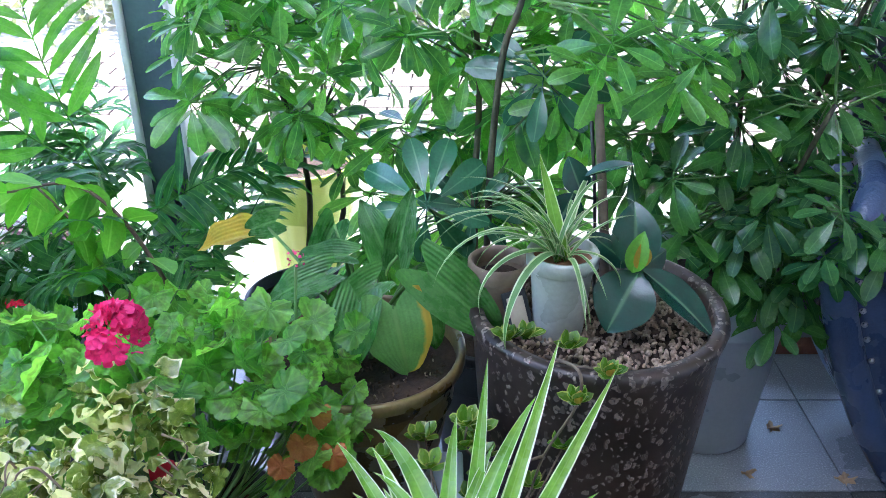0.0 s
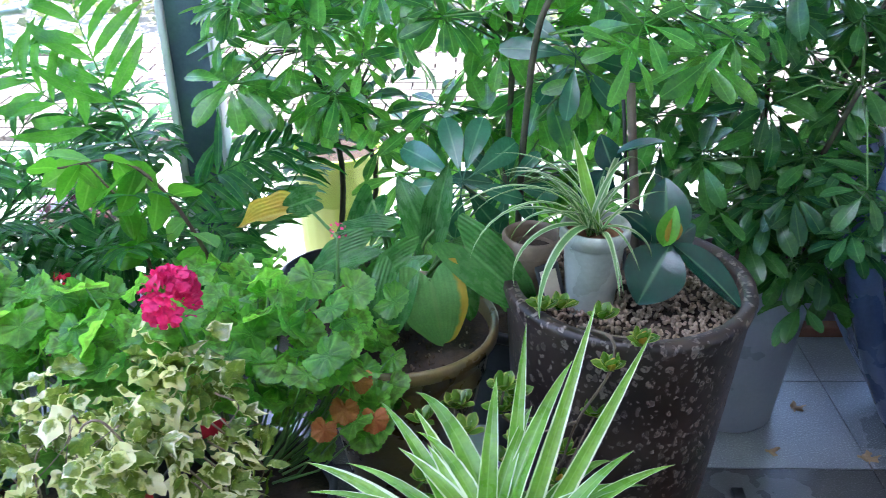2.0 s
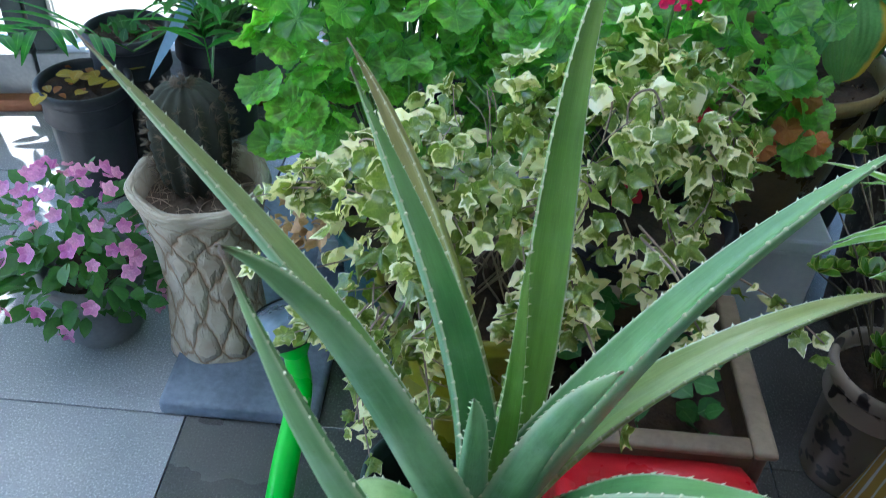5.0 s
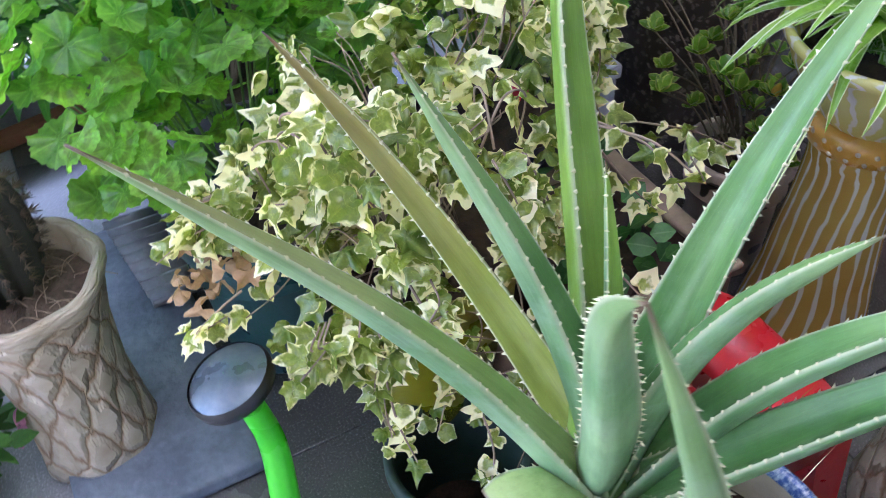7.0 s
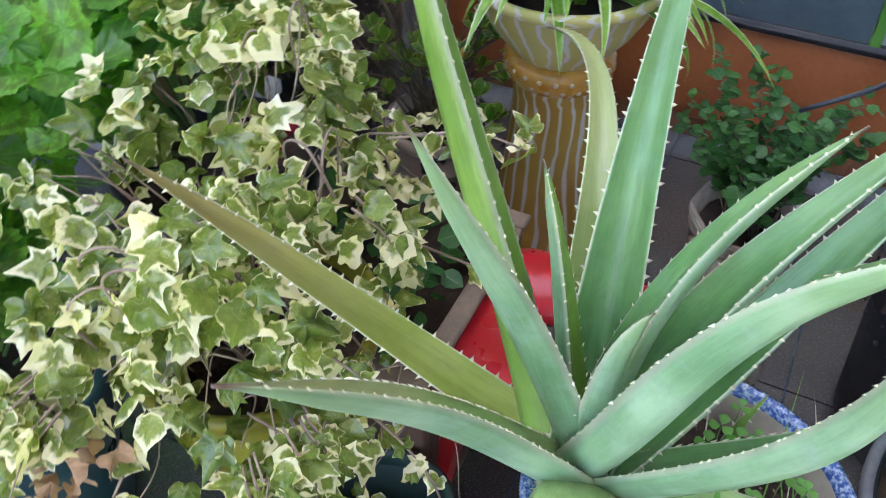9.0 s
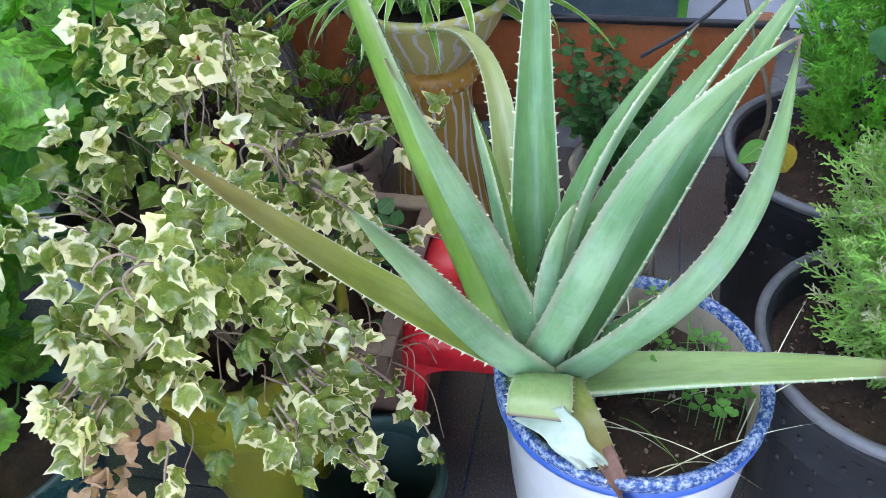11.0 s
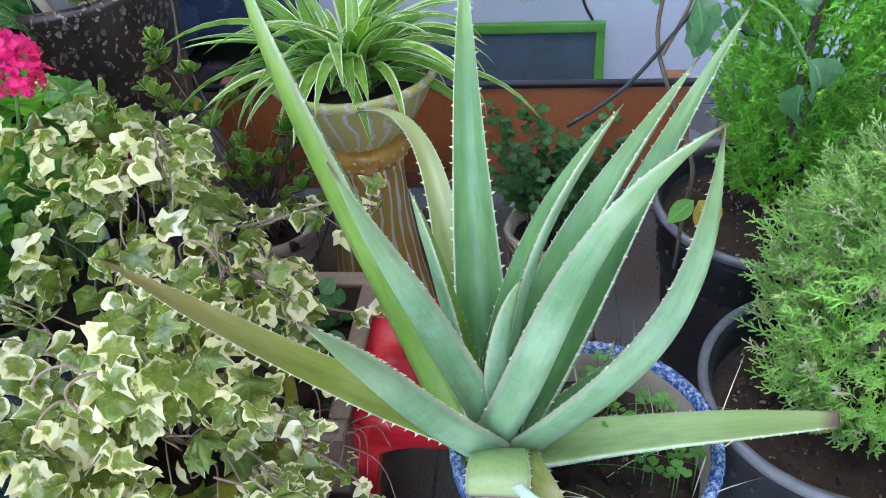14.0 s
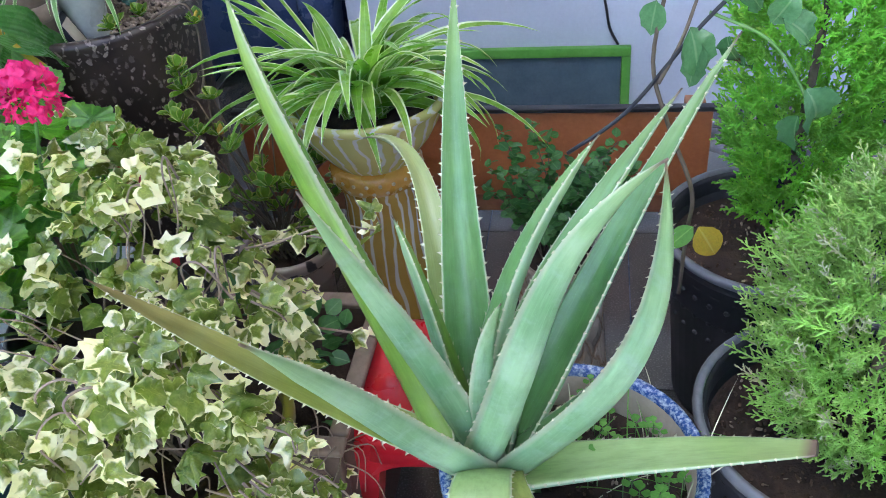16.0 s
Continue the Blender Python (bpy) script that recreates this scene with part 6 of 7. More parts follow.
for k in range(88):
    az = k * 137.5
    el = 84 - 46 * ((k + 0.5) / 88) ** 0.9 + ru(-11, 11)
    if math.cos(radians(az)) < -0.5:
        el = max(el, 60 + ru(0, 15))
    put_leaf(sp, "leaf", SPIDER, SC + Vector((ru(-.03, .03), ru(-.03, .03), 0.485)), sph(az, el), sph(az + 180, 30) + Vector((ru(-.4, .4), ru(-.4, .4), 0)), ru(0.65, 1.02))
for p, q in [((0.19, 0.77, 0.69), 0), ((0.05, 0.79, 0.69), 0), ((0.13, 0.80, 0.71), 0)]:
    a = SC + Vector((0, 0.02, 0.49))
    d = Vector(p) - a
    me = Geo().add(*blade(d.length * 1.02, 0.011, strap, 0.15, 0.4, 0, 2, 12, 4, b0=-0.05)).mesh("upright_leaf", M_SPIDER)
    put_leaf(sp, "leaf", [me], a, d, (0.0, -1, 0.5), 1.0)

for p, w in [((-0.11, 0.73, 0.61), 0.013), ((-0.19, 0.69, 0.56), 0.014), ((0.2, 0.68, 0.57), 0.012), ((-0.075, 0.75, 0.585), 0.012), ((-0.13, 0.66, 0.54), 0.014), ((0.1, 0.78, 0.63), 0.013)]:
    a = SC + Vector((ru(-.02, .02), 0.02, 0.49))
    d = Vector(p) - a
    me = Geo().add(*blade(d.length * 1.12, w, strap, 1.1, 0.35, 0, 2, 14, 4, b0=-0.55)).mesh("arching_leaf", M_SPIDER)
    put_leaf(sp, "leaf", [me], a, d, UP, 1.0)

# ---- the orange bench and the grey front behind ----
bench = thing("wooden_bench", (0.5, 0.35, 0), "low orange-stained wooden bench board with a black top edge", "bench")
part("board", Geo().add(*box(0.4, -0.02, 0.075, 0.43, 0.95, 0.272)).mesh("board", M_ORANGEWOOD), bench)
part("top_edge", Geo().add(*box(0.392, -0.03, 0.274, 0.41, 0.96, 0.284, 0.002)).mesh("top_edge", M_BLACKTRIM), bench, "black edge strip")
part("lower_rail", Geo().add(*box(0.405, 0.0, 0.03, 0.425, 0.93, 0.074)).mesh("lower_rail", M_TERRA), bench, "dark brown lower rail")
for y in (-0.01, 0.9):
    part("leg", Geo().add(*box(0.435, y, 0.0, 0.47, y + 0.04, 0.272)).mesh("leg", M_TERRA), bench)
    part("leg", Geo().add(*box(0.472, y, 0.0, 0.50, y + 0.04, 0.15)).mesh("leg", M_TERRA), bench)
front = thing("cabinet", (1.1, 0.3, 0), "pale grey cabinet front with a green-framed glass panel", "cabinet")
part("body", Geo().add(*box(0.94, -0.9, 0.0, 1.44, 0.84, 0.8)).mesh("body", M_PANEL), front)
part("panel", Geo().add(*box(0.933, 0.142, 0.0, 0.939, 0.82, 0.146, 0.001)).mesh("panel", M_DARKGLASS), front, "blue-grey glass")
part("frame_top", Geo().add(*box(0.92, 0.118, 0.148, 0.939, 0.82, 0.172, 0.002)).mesh("frame_top", M_GREENFRAME), front, "green frame bar")
part("frame_side", Geo().add(*box(0.921, 0.118, 0.0, 0.9385, 0.141, 0.1475, 0.002)).mesh("frame_side", M_GREENFRAME), front, "green frame bar")
cable = Geo().add(*tube(smooth_line([(0.934, 0.2, 0.35), (0.933, 0.183, 0.28), (0.932, 0.172, 0.22), (0.931, 0.15, 0.176)], 6), 0.0035, n=6))
solo("power_cable", cable.mesh("power_cable", M_BLACKTRIM), "thin black cable hanging down the grey cabinet front", "cable")

# ---- herb pot, conifers ----
herb = thing("potted_herb", (-0.07, 0.255, 0), "bushy dark-leaved herb in a cream pot carved like a trunk", "potted plant")
hp = [(0.001, 0), (0.075, 0.0), (0.082, 0.012), (0.072, 0.08), (0.066, 0.16), (0.066, 0.24), (0.071, 0.28), (0.073, 0.287), (0.069, 0.29), (0.062, 0.285), (0.056, 0.23)]
part("pot", Geo().add(*lathe(hp, 60, 7, 0.025)).mesh("pot", M_CARVED), herb, "cream carved trunk pot", Matrix.Translation((-0.07, 0.255, 0)))
part("soil", Geo().add(*soil_disc(0.06, 0.265, 51, 0.005)).mesh("soil", M_SOIL), herb, "", Matrix.Translation((-0.07, 0.255, 0)))
for k in range(26):
    a = Vector((-0.07, 0.255, 0.26)) + Vector((ru(-.03, .03), ru(-.03, .03), 0))
    e = a + Vector((ru(-0.1, 0.13), ru(-0.11, 0.12), ru(0.06, 0.2)))
    line = smooth_line([a, a.lerp(e, 0.5) + UP * 0.03, e], 5)
    part("stem", Geo().add(*tube(line, 0.0015, 0.001, 4)).mesh("herb_stem", M_BARK), herb)
    for p in line[3:]:
        for q in range(5):
            put_leaf(herb, "leaf", HERB, p + Vector((ru(-1, 1), ru(-1, 1), ru(-1, 1))) * 0.006, sph(ru(0, 360), ru(-10, 40)), sph(ru(0, 360), 60), ru(0.5, 0.95))


POT_STUD = Geo().add(*lathe([(0.0042, -0.001), (0.0038, 0.0012), (0.002, 0.002), (0.0005, 0.0022)], 8)).mesh("stud", M_BLACKPOT)


CREAMY = [me.copy() for me in JUNIPER]
for me in CREAMY:
    me.materials.clear()
    me.materials.append(M_CREAMTIP)


def conifer(label, c, r_pot, h_pot, meshes, shape, cnt, mat_pot, seed, name="spray", cream=0.0):
    t = thing("potted_conifer", (*c, 0), label, "potted plant", "potted conifers")
    pot(t, c, r_pot, r_pot * 0.78, h_pot, mat_pot, M_SOIL, seed=seed, drop=0.045)
    z0, z1, rad, off = shape
    stem(t, [(c[0] + off[0] * 0.3, c[1] + off[1] * 0.3, h_pot - 0.05), (c[0] + off[0], c[1] + off[1], (z0 + z1) / 2), (c[0] + off[0], c[1] + off[1], z1 - 0.06)], 0.009, 0.003, M_BARK, "trunk")
    for k in range(cnt):
        s = (k + 0.5) / cnt
        az = k * 137.5
        body = rad * math.sin(math.pi * (0.16 + 0.74 * s)) ** 0.75 * (1 + 0.1 * math.sin(k * 0.37))
        rr = body * ru(0.72, 0.98) - 0.02
        z = z0 + (z1 - z0) * s
        o = sph(az, 0)
        which = meshes if not cream or rng.random() > cream else CREAMY
        put_leaf(t, name, which, (c[0] + off[0] + o.x * rr, c[1] + off[1] + o.y * rr, z), o * ru(0.4, 0.9) + Vector((ru(-.3, .3), ru(-.3, .3), ru(0.6, 1.2))), sph(ru(0, 360), 40), ru(0.8, 1.2))
    inner_g = Geo()
    for k in range(1300):
        s = rng.random()
        o = sph(ru(0, 360), 0)
        rr = rad * math.sin(math.pi * (0.14 + 0.78 * s)) ** 0.75 * ru(0.5, 1.0) - 0.012
        me = rng.choice(meshes)
        m = frame_of((c[0] + off[0] + o.x * rr, c[1] + off[1] + o.y * rr, z0 + (z1 - z0) * s), o * 0.7 + Vector((ru(-.6, .6), ru(-.6, .6), ru(0.1, 1.1))), UP, ru(0.8, 1.2))
        inner_g.add([q.co for q in me.vertices], [tuple(q.vertices) for q in me.polygons], [(0.5, 0.1 + 0.35 * q.co.length / 0.06) for q in me.vertices], m=m)
    part("foliage", inner_g.mesh("foliage", meshes[0].materials[0]), t)["kind"] = "stuff"
    return t


conifer("bright green dwarf cypress in a ribbed black pot", (-0.06, -0.055), 0.16, 0.33, CYPRESS, (0.33, 0.92, 0.125, (0.012, -0.02)), 299, M_BLACKPOT, 61)
conifer("fluffy pale-tipped dwarf juniper in a black pot with a grey rim", (-0.43, -0.075), 0.16, 0.33, JUNIPER, (0.27, 0.61, 0.15, (0.03, -0.035)), 299, M_BLACKPOT, 62, cream=0.42)


def crumbs(parent, c, r, z, n, mats=(M_SOIL, M_TWIG)):
    """Clods, bark bits and dry scraps lying on the soil of a pot."""
    g = Geo()
    for k in range(n):
        a, q = ru(0, 6.283), r * math.sqrt(rng.random())
        me = pebs[k % 5]
        m = Matrix.Translation((c[0] + q * math.cos(a), c[1] + q * math.sin(a), z + ru(-0.002, 0.003))) @ Euler((ru(0, 3), ru(0, 3), ru(0, 3))).to_matrix().to_4x4() @ Matrix.Diagonal((ru(0.3, 1.3), ru(0.3, 0.8), ru(0.3, 0.8), 1))
        g.add([v.co for v in me.vertices], [tuple(p.vertices) for p in me.polygons], slot=1 if k % 6 == 0 else 0, m=m)
    part("crumb_bed", g.mesh("crumb_bed", list(mats), False), parent)["kind"] = "stuff"


potted = [o for o in bpy.data.objects if o.name.startswith("potted_conifer") and o.parent is None]
for o, c0 in zip(potted, ((-0.06, -0.055), (-0.43, -0.075))):
    crumbs(o, c0, 0.135, 0.287, 420, (M_CLOD, M_TWIG))
rim_ring = [(0.158, 0.322), (0.1645, 0.324), (0.1655, 0.331), (0.162, 0.335), (0.155, 0.3345), (0.1535, 0.329)]
for o, c0 in zip(potted, ((-0.06, -0.055), (-0.43, -0.075))):
    part("rim", Geo().add(*lathe(rim_ring, 56)).mesh("rim", M_GREYRIM), o, "worn grey rim", Matrix.Translation((*c0, 0)))
    for k in range(36):
        a = 2 * math.pi * k / 36
        u = Vector((math.cos(a), math.sin(a), 0))
        for z in (0.27, 0.235, 0.2):
            rr = 0.125 + (0.16 - 0.125) * z / 0.33 - 0.002
            part("stud", POT_STUD, o, "", frame_of(Vector((*c0, z)) + u * rr, UP, u))
crumbs(aloe, c, 0.115, 0.32, 260, (M_CLOD, M_TWIG))
crumbs(hosta, (-0.12, 1.1), 0.125, 0.474, 260, (M_CLOD, M_TWIG))
vine = thing("climbing_vine", (-0.17, 0.08, 0.28), "thin woody vine with broad glossy leaves leaning over the cypress pot", "plant")
stem(vine, [(-0.165, 0.085, 0.285), (-0.185, 0.085, 0.4), (-0.2, 0.085, 0.48), (-0.2, 0.12, 0.575), (-0.195, 0.142, 0.655), (-0.2, 0.13, 0.76)], 0.0032, 0.0024, M_BARK)
stem(vine, [(-0.2, 0.135, 0.63), (-0.195, 0.112, 0.68), (-0.19, 0.095, 0.74)], 0.003, 0.002, M_BARK)
stem(vine, [(-0.19, 0.24, 0.53), (-0.195, 0.17, 0.59), (-0.2, 0.1, 0.69), (-0.205, 0.04, 0.765)], 0.0026, 0.0026, M_BLACKPOT, "stake")
stem(vine, [(-0.2, 0.085, 0.715), (-0.21, 0.02, 0.685), (-0.215, -0.02, 0.63), (-0.22, -0.03, 0.6)], 0.0022, 0.0015)
for p, d, n, k in [((-0.2, 0.142, 0.73), (0.1, 0.15, -1), (-1, 0.3, 0.4), 0.85), ((-0.205, 0.105, 0.7), (-0.1, -0.35, -1), (-0.9, -0.5, 0.4), 1.25), ((-0.2, 0.09, 0.68), (0.0, 0.25, -1), (-0.6, 0.7, 0.4), 1.1),
                   ((-0.21, 0.065, 0.69), (0, -0.2, -1), (-0.5, 0.8, 0.3), 1.15), ((-0.205, 0.1, 0.745), (-0.1, -0.9, -0.1), (-0.3, 0.2, 1), 1.0), ((-0.21, 0.01, 0.71), (0, -0.9, -0.5), (-0.8, -0.1, 0.7), 1.0),
                   ((-0.22, -0.025, 0.63), (-0.1, -0.75, -1), (-0.8, -0.3, 0.5), 1.5), ((-0.225, -0.02, 0.6), (0.0, 0.15, -1), (-0.4, 0.9, 0.2), 1.15), ((-0.215, 0.0, 0.74), (0.1, 0.4, -0.8), (-1, 0, 0.3), 0.9),
                   ((-0.19, 0.1, 0.77), (0.1, -0.5, -0.4), (-0.6, 0, 0.8), 1.1), ((-0.18, 0.06, 0.74), (0.2, -0.8, -0.6), (-0.6, 0.3, 0.8), 1.1)]:
    put_leaf(vine, "leaf", VINE_PALE, p, d, n, k)
put_leaf(vine, "leaf", VINE, (-0.22, 0.082, 0.44), (-0.3, 0.5, -0.3), (-0.735, 0.112, 0.700), 0.7)
put_leaf(vine, "leaf", VINE_Y, (-0.22, 0.075, 0.44), (-0.2, -0.45, -0.7), (-0.735, 0.112, 0.700), 1.0, label="yellowed leaf")

# ---- low shrub, planter box, stool ----
shrub = thing("potted_shrub", (0.03, 0.74, 0), "small glossy-leaved shrub with orange buds in a blotched glazed pot", "potted plant")
pot(shrub, (0.03, 0.74), 0.085, 0.065, 0.22, M_MARBLE, M_SOIL, seed=71, label="cream pot with dark blotches")
for k in range(46):
    a = Vector((0.03, 0.74, 0.2)) + Vector((ru(-.03, .03), ru(-.03, .03), 0))
    e = a + Vector((ru(-0.12, 0.16), ru(-0.13, 0.2), ru(0.06, 0.3)))
    stem(shrub, [a, a.lerp(e, 0.5) + UP * 0.03, e], 0.0018, 0.0012, M_BARK)
    rosette(shrub, e, 1.0, 7, k in (3, 11))
    if k % 2:
        rosette(shrub, a.lerp(e, 0.55) + UP * 0.028, 0.85, 5)
trough = thing("planter_box", (-0.33, 0.62, 0), "brown plastic planter box with a tan rim, weeds inside", "planter")
for nm, b, mt in (("side", (-0.5, 0.50, 0.0, -0.485, 0.75, 0.30), M_DARKWOOD), ("side", (-0.235, 0.50, 0.0, -0.22, 0.75, 0.30), M_DARKWOOD),
                  ("front", (-0.485, 0.50, 0.0, -0.235, 0.515, 0.30), M_DARKWOOD), ("back", (-0.485, 0.735, 0.0, -0.235, 0.75, 0.30), M_DARKWOOD)):
    part(nm, Geo().add(*box(*b)).mesh(nm, mt), trough)
for b in ((-0.507, 0.493, 0.302, -0.48, 0.757, 0.312), (-0.24, 0.493, 0.302, -0.213, 0.757, 0.312), (-0.479, 0.493, 0.302, -0.241, 0.518, 0.312), (-0.479, 0.732, 0.302, -0.241, 0.757, 0.312)):
    part("rim", Geo().add(*box(*b)).mesh("rim", M_TANRIM), trough, "tan rim")
part("soil", Geo().add(*box(-0.484, 0.516, 0.05, -0.236, 0.734, 0.26, 0)).mesh("soil", M_SOIL), trough)
for k in range(70):
    put_leaf(trough, "weed_leaf", HERB, (ru(-0.46, -0.26), ru(0.53, 0.72), ru(0.27, 0.36)), sph(ru(0, 360), ru(-10, 60)), sph(ru(0, 360), 60), ru(0.9, 1.8))

for k in range(9):
    a = Vector((-0.47 + ru(-.02, .02), 0.52, 0.27))
    e = a + Vector((ru(-0.16, -0.02), ru(-0.12, 0.02), ru(-0.05, 0.2)))
    part("dry_stalk", Geo().add(*tube(smooth_line([a, a.lerp(e, 0.5) + Vector((0, -0.02, 0.03)), e], 5), 0.0011, 0.0006, 4)).mesh("dry_stalk", M_TWIG), trough, "pale dry stalk")

stool = thing("plastic_stool", (-0.34, 0.405, 0), "low red plastic stool with an oval grip hole", "stool")
n = 40


def rsq(a, h, e=5.0):
    c0, s0 = math.cos(a), math.sin(a)
    k = (abs(c0) ** e + abs(s0) ** e) ** (-1 / e)
    return c0 * k * h, s0 * k * h


rows = [("hole", 0.255), ("hole", 0.28), (0.095, 0.284), (0.108, 0.28), (0.114, 0.27), (0.118, 0.235), (0.113, 0.235), (0.108, 0.262), ("hole", 0.262)]
vv = []
for r, z in rows:
    for k in range(n):
        a = 2 * math.pi * k / n
        x, y = (0.02 * math.cos(a), 0.045 * math.sin(a)) if r == "hole" else rsq(a, r)
        vv.append((-0.34 + x, 0.405 + y, z))
ff = [(i * n + k, i * n + (k + 1) % n, (i + 1) * n + (k + 1) % n, (i + 1) * n + k) for i in range(len(rows) - 1) for k in range(n)]
part("seat", Geo().add(vv, ff).mesh("seat", M_REDPLASTIC), stool)
for sx in (-1, 1):
    for sy in (-1, 1):
        bx, by = -0.34 + sx * 0.086, 0.405 + sy * 0.086
        fx, fy = -0.34 + sx * 0.115, 0.405 + sy * 0.115
        lg = [(bx - 0.026, by - 0.026, 0.262), (bx + 0.026, by - 0.026, 0.262), (bx + 0.026, by + 0.026, 0.262), (bx - 0.026, by + 0.026, 0.262),
              (fx - 0.02, fy - 0.02, 0), (fx + 0.02, fy - 0.02, 0), (fx + 0.02, fy + 0.02, 0), (fx - 0.02, fy + 0.02, 0)]
        part("leg", Geo().add(lg, [(0, 1, 5, 4), (1, 2, 6, 5), (2, 3, 7, 6), (3, 0, 4, 7), (7, 6, 5, 4)]).mesh("leg", M_REDPLASTIC, False), stool)



def arch(v, u):
    """An apron panel whose lower edge is an arch."""
    drop = 0.03 + 0.055 * abs(2 * v - 1) ** 3
    return Vector((0.2 * (v - 0.5), 0.004 * u, 0.262 - (u + 1) / 2 * drop))


for k in range(4):
    ob = part("apron", Geo().add(*grid(arch, 16, 2)).mesh("apron", M_REDPLASTIC), stool, "", Matrix.Translation((-0.34, 0.405, 0)) @ Matrix.Rotation(radians(90 * k), 4, 'Z') @ Matrix.Translation((0, 0.109, 0)))
    ob.modifiers.new("thick", 'SOLIDIFY').thickness = 0.004

# ---- watering can, bucket, cactus, petunia, slab ----
can = thing("watering_can", (-0.8, 0.4, 0), "green and blue plastic watering can with a grey rose head", "watering can")
hd, nd = Vector((-0.792, 0.644, 0.30)), Vector((-0.25, 0.1, 0.9)).normalized()
hm = frame_of(hd, nd.orthogonal(), nd, 1.05)
part("rose", Geo().add(*lathe([(0.012, -0.055), (0.014, -0.05), (0.03, -0.02), (0.04, -0.012), (0.043, -0.004)], 32)).mesh("rose", M_GREENPLASTIC), can, "", hm)
part("rose_rim", Geo().add(*lathe([(0.043, -0.012), (0.047, -0.01), (0.048, 0.0), (0.045, 0.006)], 32)).mesh("rose_rim", M_BLACKPOT), can, "black rim", hm)
part("rose_face", Geo().add(*lathe([(0.045, 0.003), (0.03, 0.009), (0.015, 0.012), (0.0005, 0.013)], 32)).mesh("rose_face", M_DISC), can, "domed grey sprinkling face", hm)
stem(can, [hd - nd * 0.045, hd + Vector((0.02, -0.03, -0.1)), (-0.785, 0.56, 0.12), (-0.79, 0.5, 0.06)], 0.015, 0.019, M_GREENPLASTIC, "spout", 12)
part("body", Geo().add(*lathe([(0.001, 0), (0.07, 0), (0.075, 0.008), (0.072, 0.13), (0.06, 0.15), (0.035, 0.155), (0.03, 0.15)], 32)).mesh("body", M_BLUEPLASTIC), can, "blue body", Matrix.Translation((-0.80, 0.42, 0)))
stem(can, [(-0.80, 0.40, 0.15), (-0.80, 0.36, 0.2), (-0.80, 0.32, 0.14), (-0.80, 0.345, 0.05)], 0.008, 0.008, M_GREENPLASTIC, "handle", 8)
bucket = thing("plant_pot", (-0.592, 0.505, 0), "empty dark green plastic pot", "pot")
pot(bucket, (-0.592, 0.505), 0.085, 0.06, 0.2, M_DARKGREEN, M_SOIL, seed=81, drop=0.165)
cact = thing("potted_cactus", (-0.965, 0.885, 0), "dark ribbed cactus in a cream pot carved like a tree trunk", "potted plant")
CC = Vector((-0.965, 0.885, 0))
cprof = [(0.001, 0), (0.07, 0.0), (0.083, 0.012), (0.078, 0.05), (0.072, 0.15), (0.078, 0.24), (0.09, 0.3), (0.1, 0.325), (0.102, 0.335), (0.096, 0.34), (0.086, 0.334), (0.078, 0.27)]
part("pot", Geo().add(*lathe(cprof, 60, 7, 0.025)).mesh("pot", M_CARVED), cact, "cream carved trunk pot", Matrix.Translation(CC))
part("soil", Geo().add(*soil_disc(0.083, 0.3, 17, 0.006)).mesh("soil", M_GREYSOIL), cact, "", Matrix.Translation(CC))
cp = [(0.03, 0.29), (0.046, 0.32), (0.053, 0.37), (0.052, 0.42), (0.044, 0.45), (0.026, 0.467), (0.001, 0.471)]
part("cactus_body", Geo().add(*lathe(cp, 78, 13, 0.1)).mesh("cactus_body", plain("cactus_skin", (0.014, 0.017, 0.01), (0.035, 0.038, 0.022), 0.8)), cact, "dark ribbed body", Matrix.Translation(CC + Vector((-0.015, 0.03, 0))))
spn = Geo()
for rib in range(13):
    a = 2 * math.pi * rib / 13
    for k in range(9):
        z = 0.32 + 0.15 * k / 8
        r = float(np.interp(z, [q[1] for q in cp], [q[0] for q in cp])) * 1.1
        p = CC + Vector((-0.015 + r * math.cos(a), 0.03 + r * math.sin(a), z))
        for _ in range(16):
            d = (Vector((math.cos(a), math.sin(a), 0.3)) + Vector((ru(-.8, .8), ru(-.8, .8), ru(-.8, .8)))).normalized()
            x = d.orthogonal().normalized() * 0.0007
            spn.add([p - x, p + x, p + d.cross(x), p + d * 0.016], [(0, 1, 3), (1, 2, 3), (2, 0, 3)])
part("spine_cover", spn.mesh("spine_cover", M_BARK), cact, "dark brown spines")["kind"] = "stuff"

for k in range(60):
    a, r = ru(0, 6.283), 0.078 * math.sqrt(rng.random())
    b0 = CC + Vector((r * math.cos(a), r * math.sin(a), 0.3))
    d = sph(ru(0, 360), ru(5, 60))
    part("dry_stalk", Geo().add(*tube(smooth_line([b0, b0 + d * 0.02, b0 + d * 0.035 + Vector((ru(-1, 1), ru(-1, 1), -0.6)) * 0.014], 4), 0.0009, 0.0005, 4)).mesh("dry_stalk", M_TWIG), cact, "dry grass stalk")

pet = thing("potted_petunia", (-1.17, 0.9, 0), "trailing petunia with lilac-pink flowers in a grey pot", "potted plant")
pot(pet, (-1.17, 0.9), 0.085, 0.06, 0.14, M_GREYRIM, M_SOIL, seed=91)
for k in range(290):
    p, q = inside((-1.175, 0.885, 0.17), (0.14, 0.11, 0.13))
    put_leaf(pet, "leaf", PETL, p, Vector((q.x, q.y, ru(-0.4, 0.6))), sph(ru(0, 360), 60), ru(0.8, 1.4))
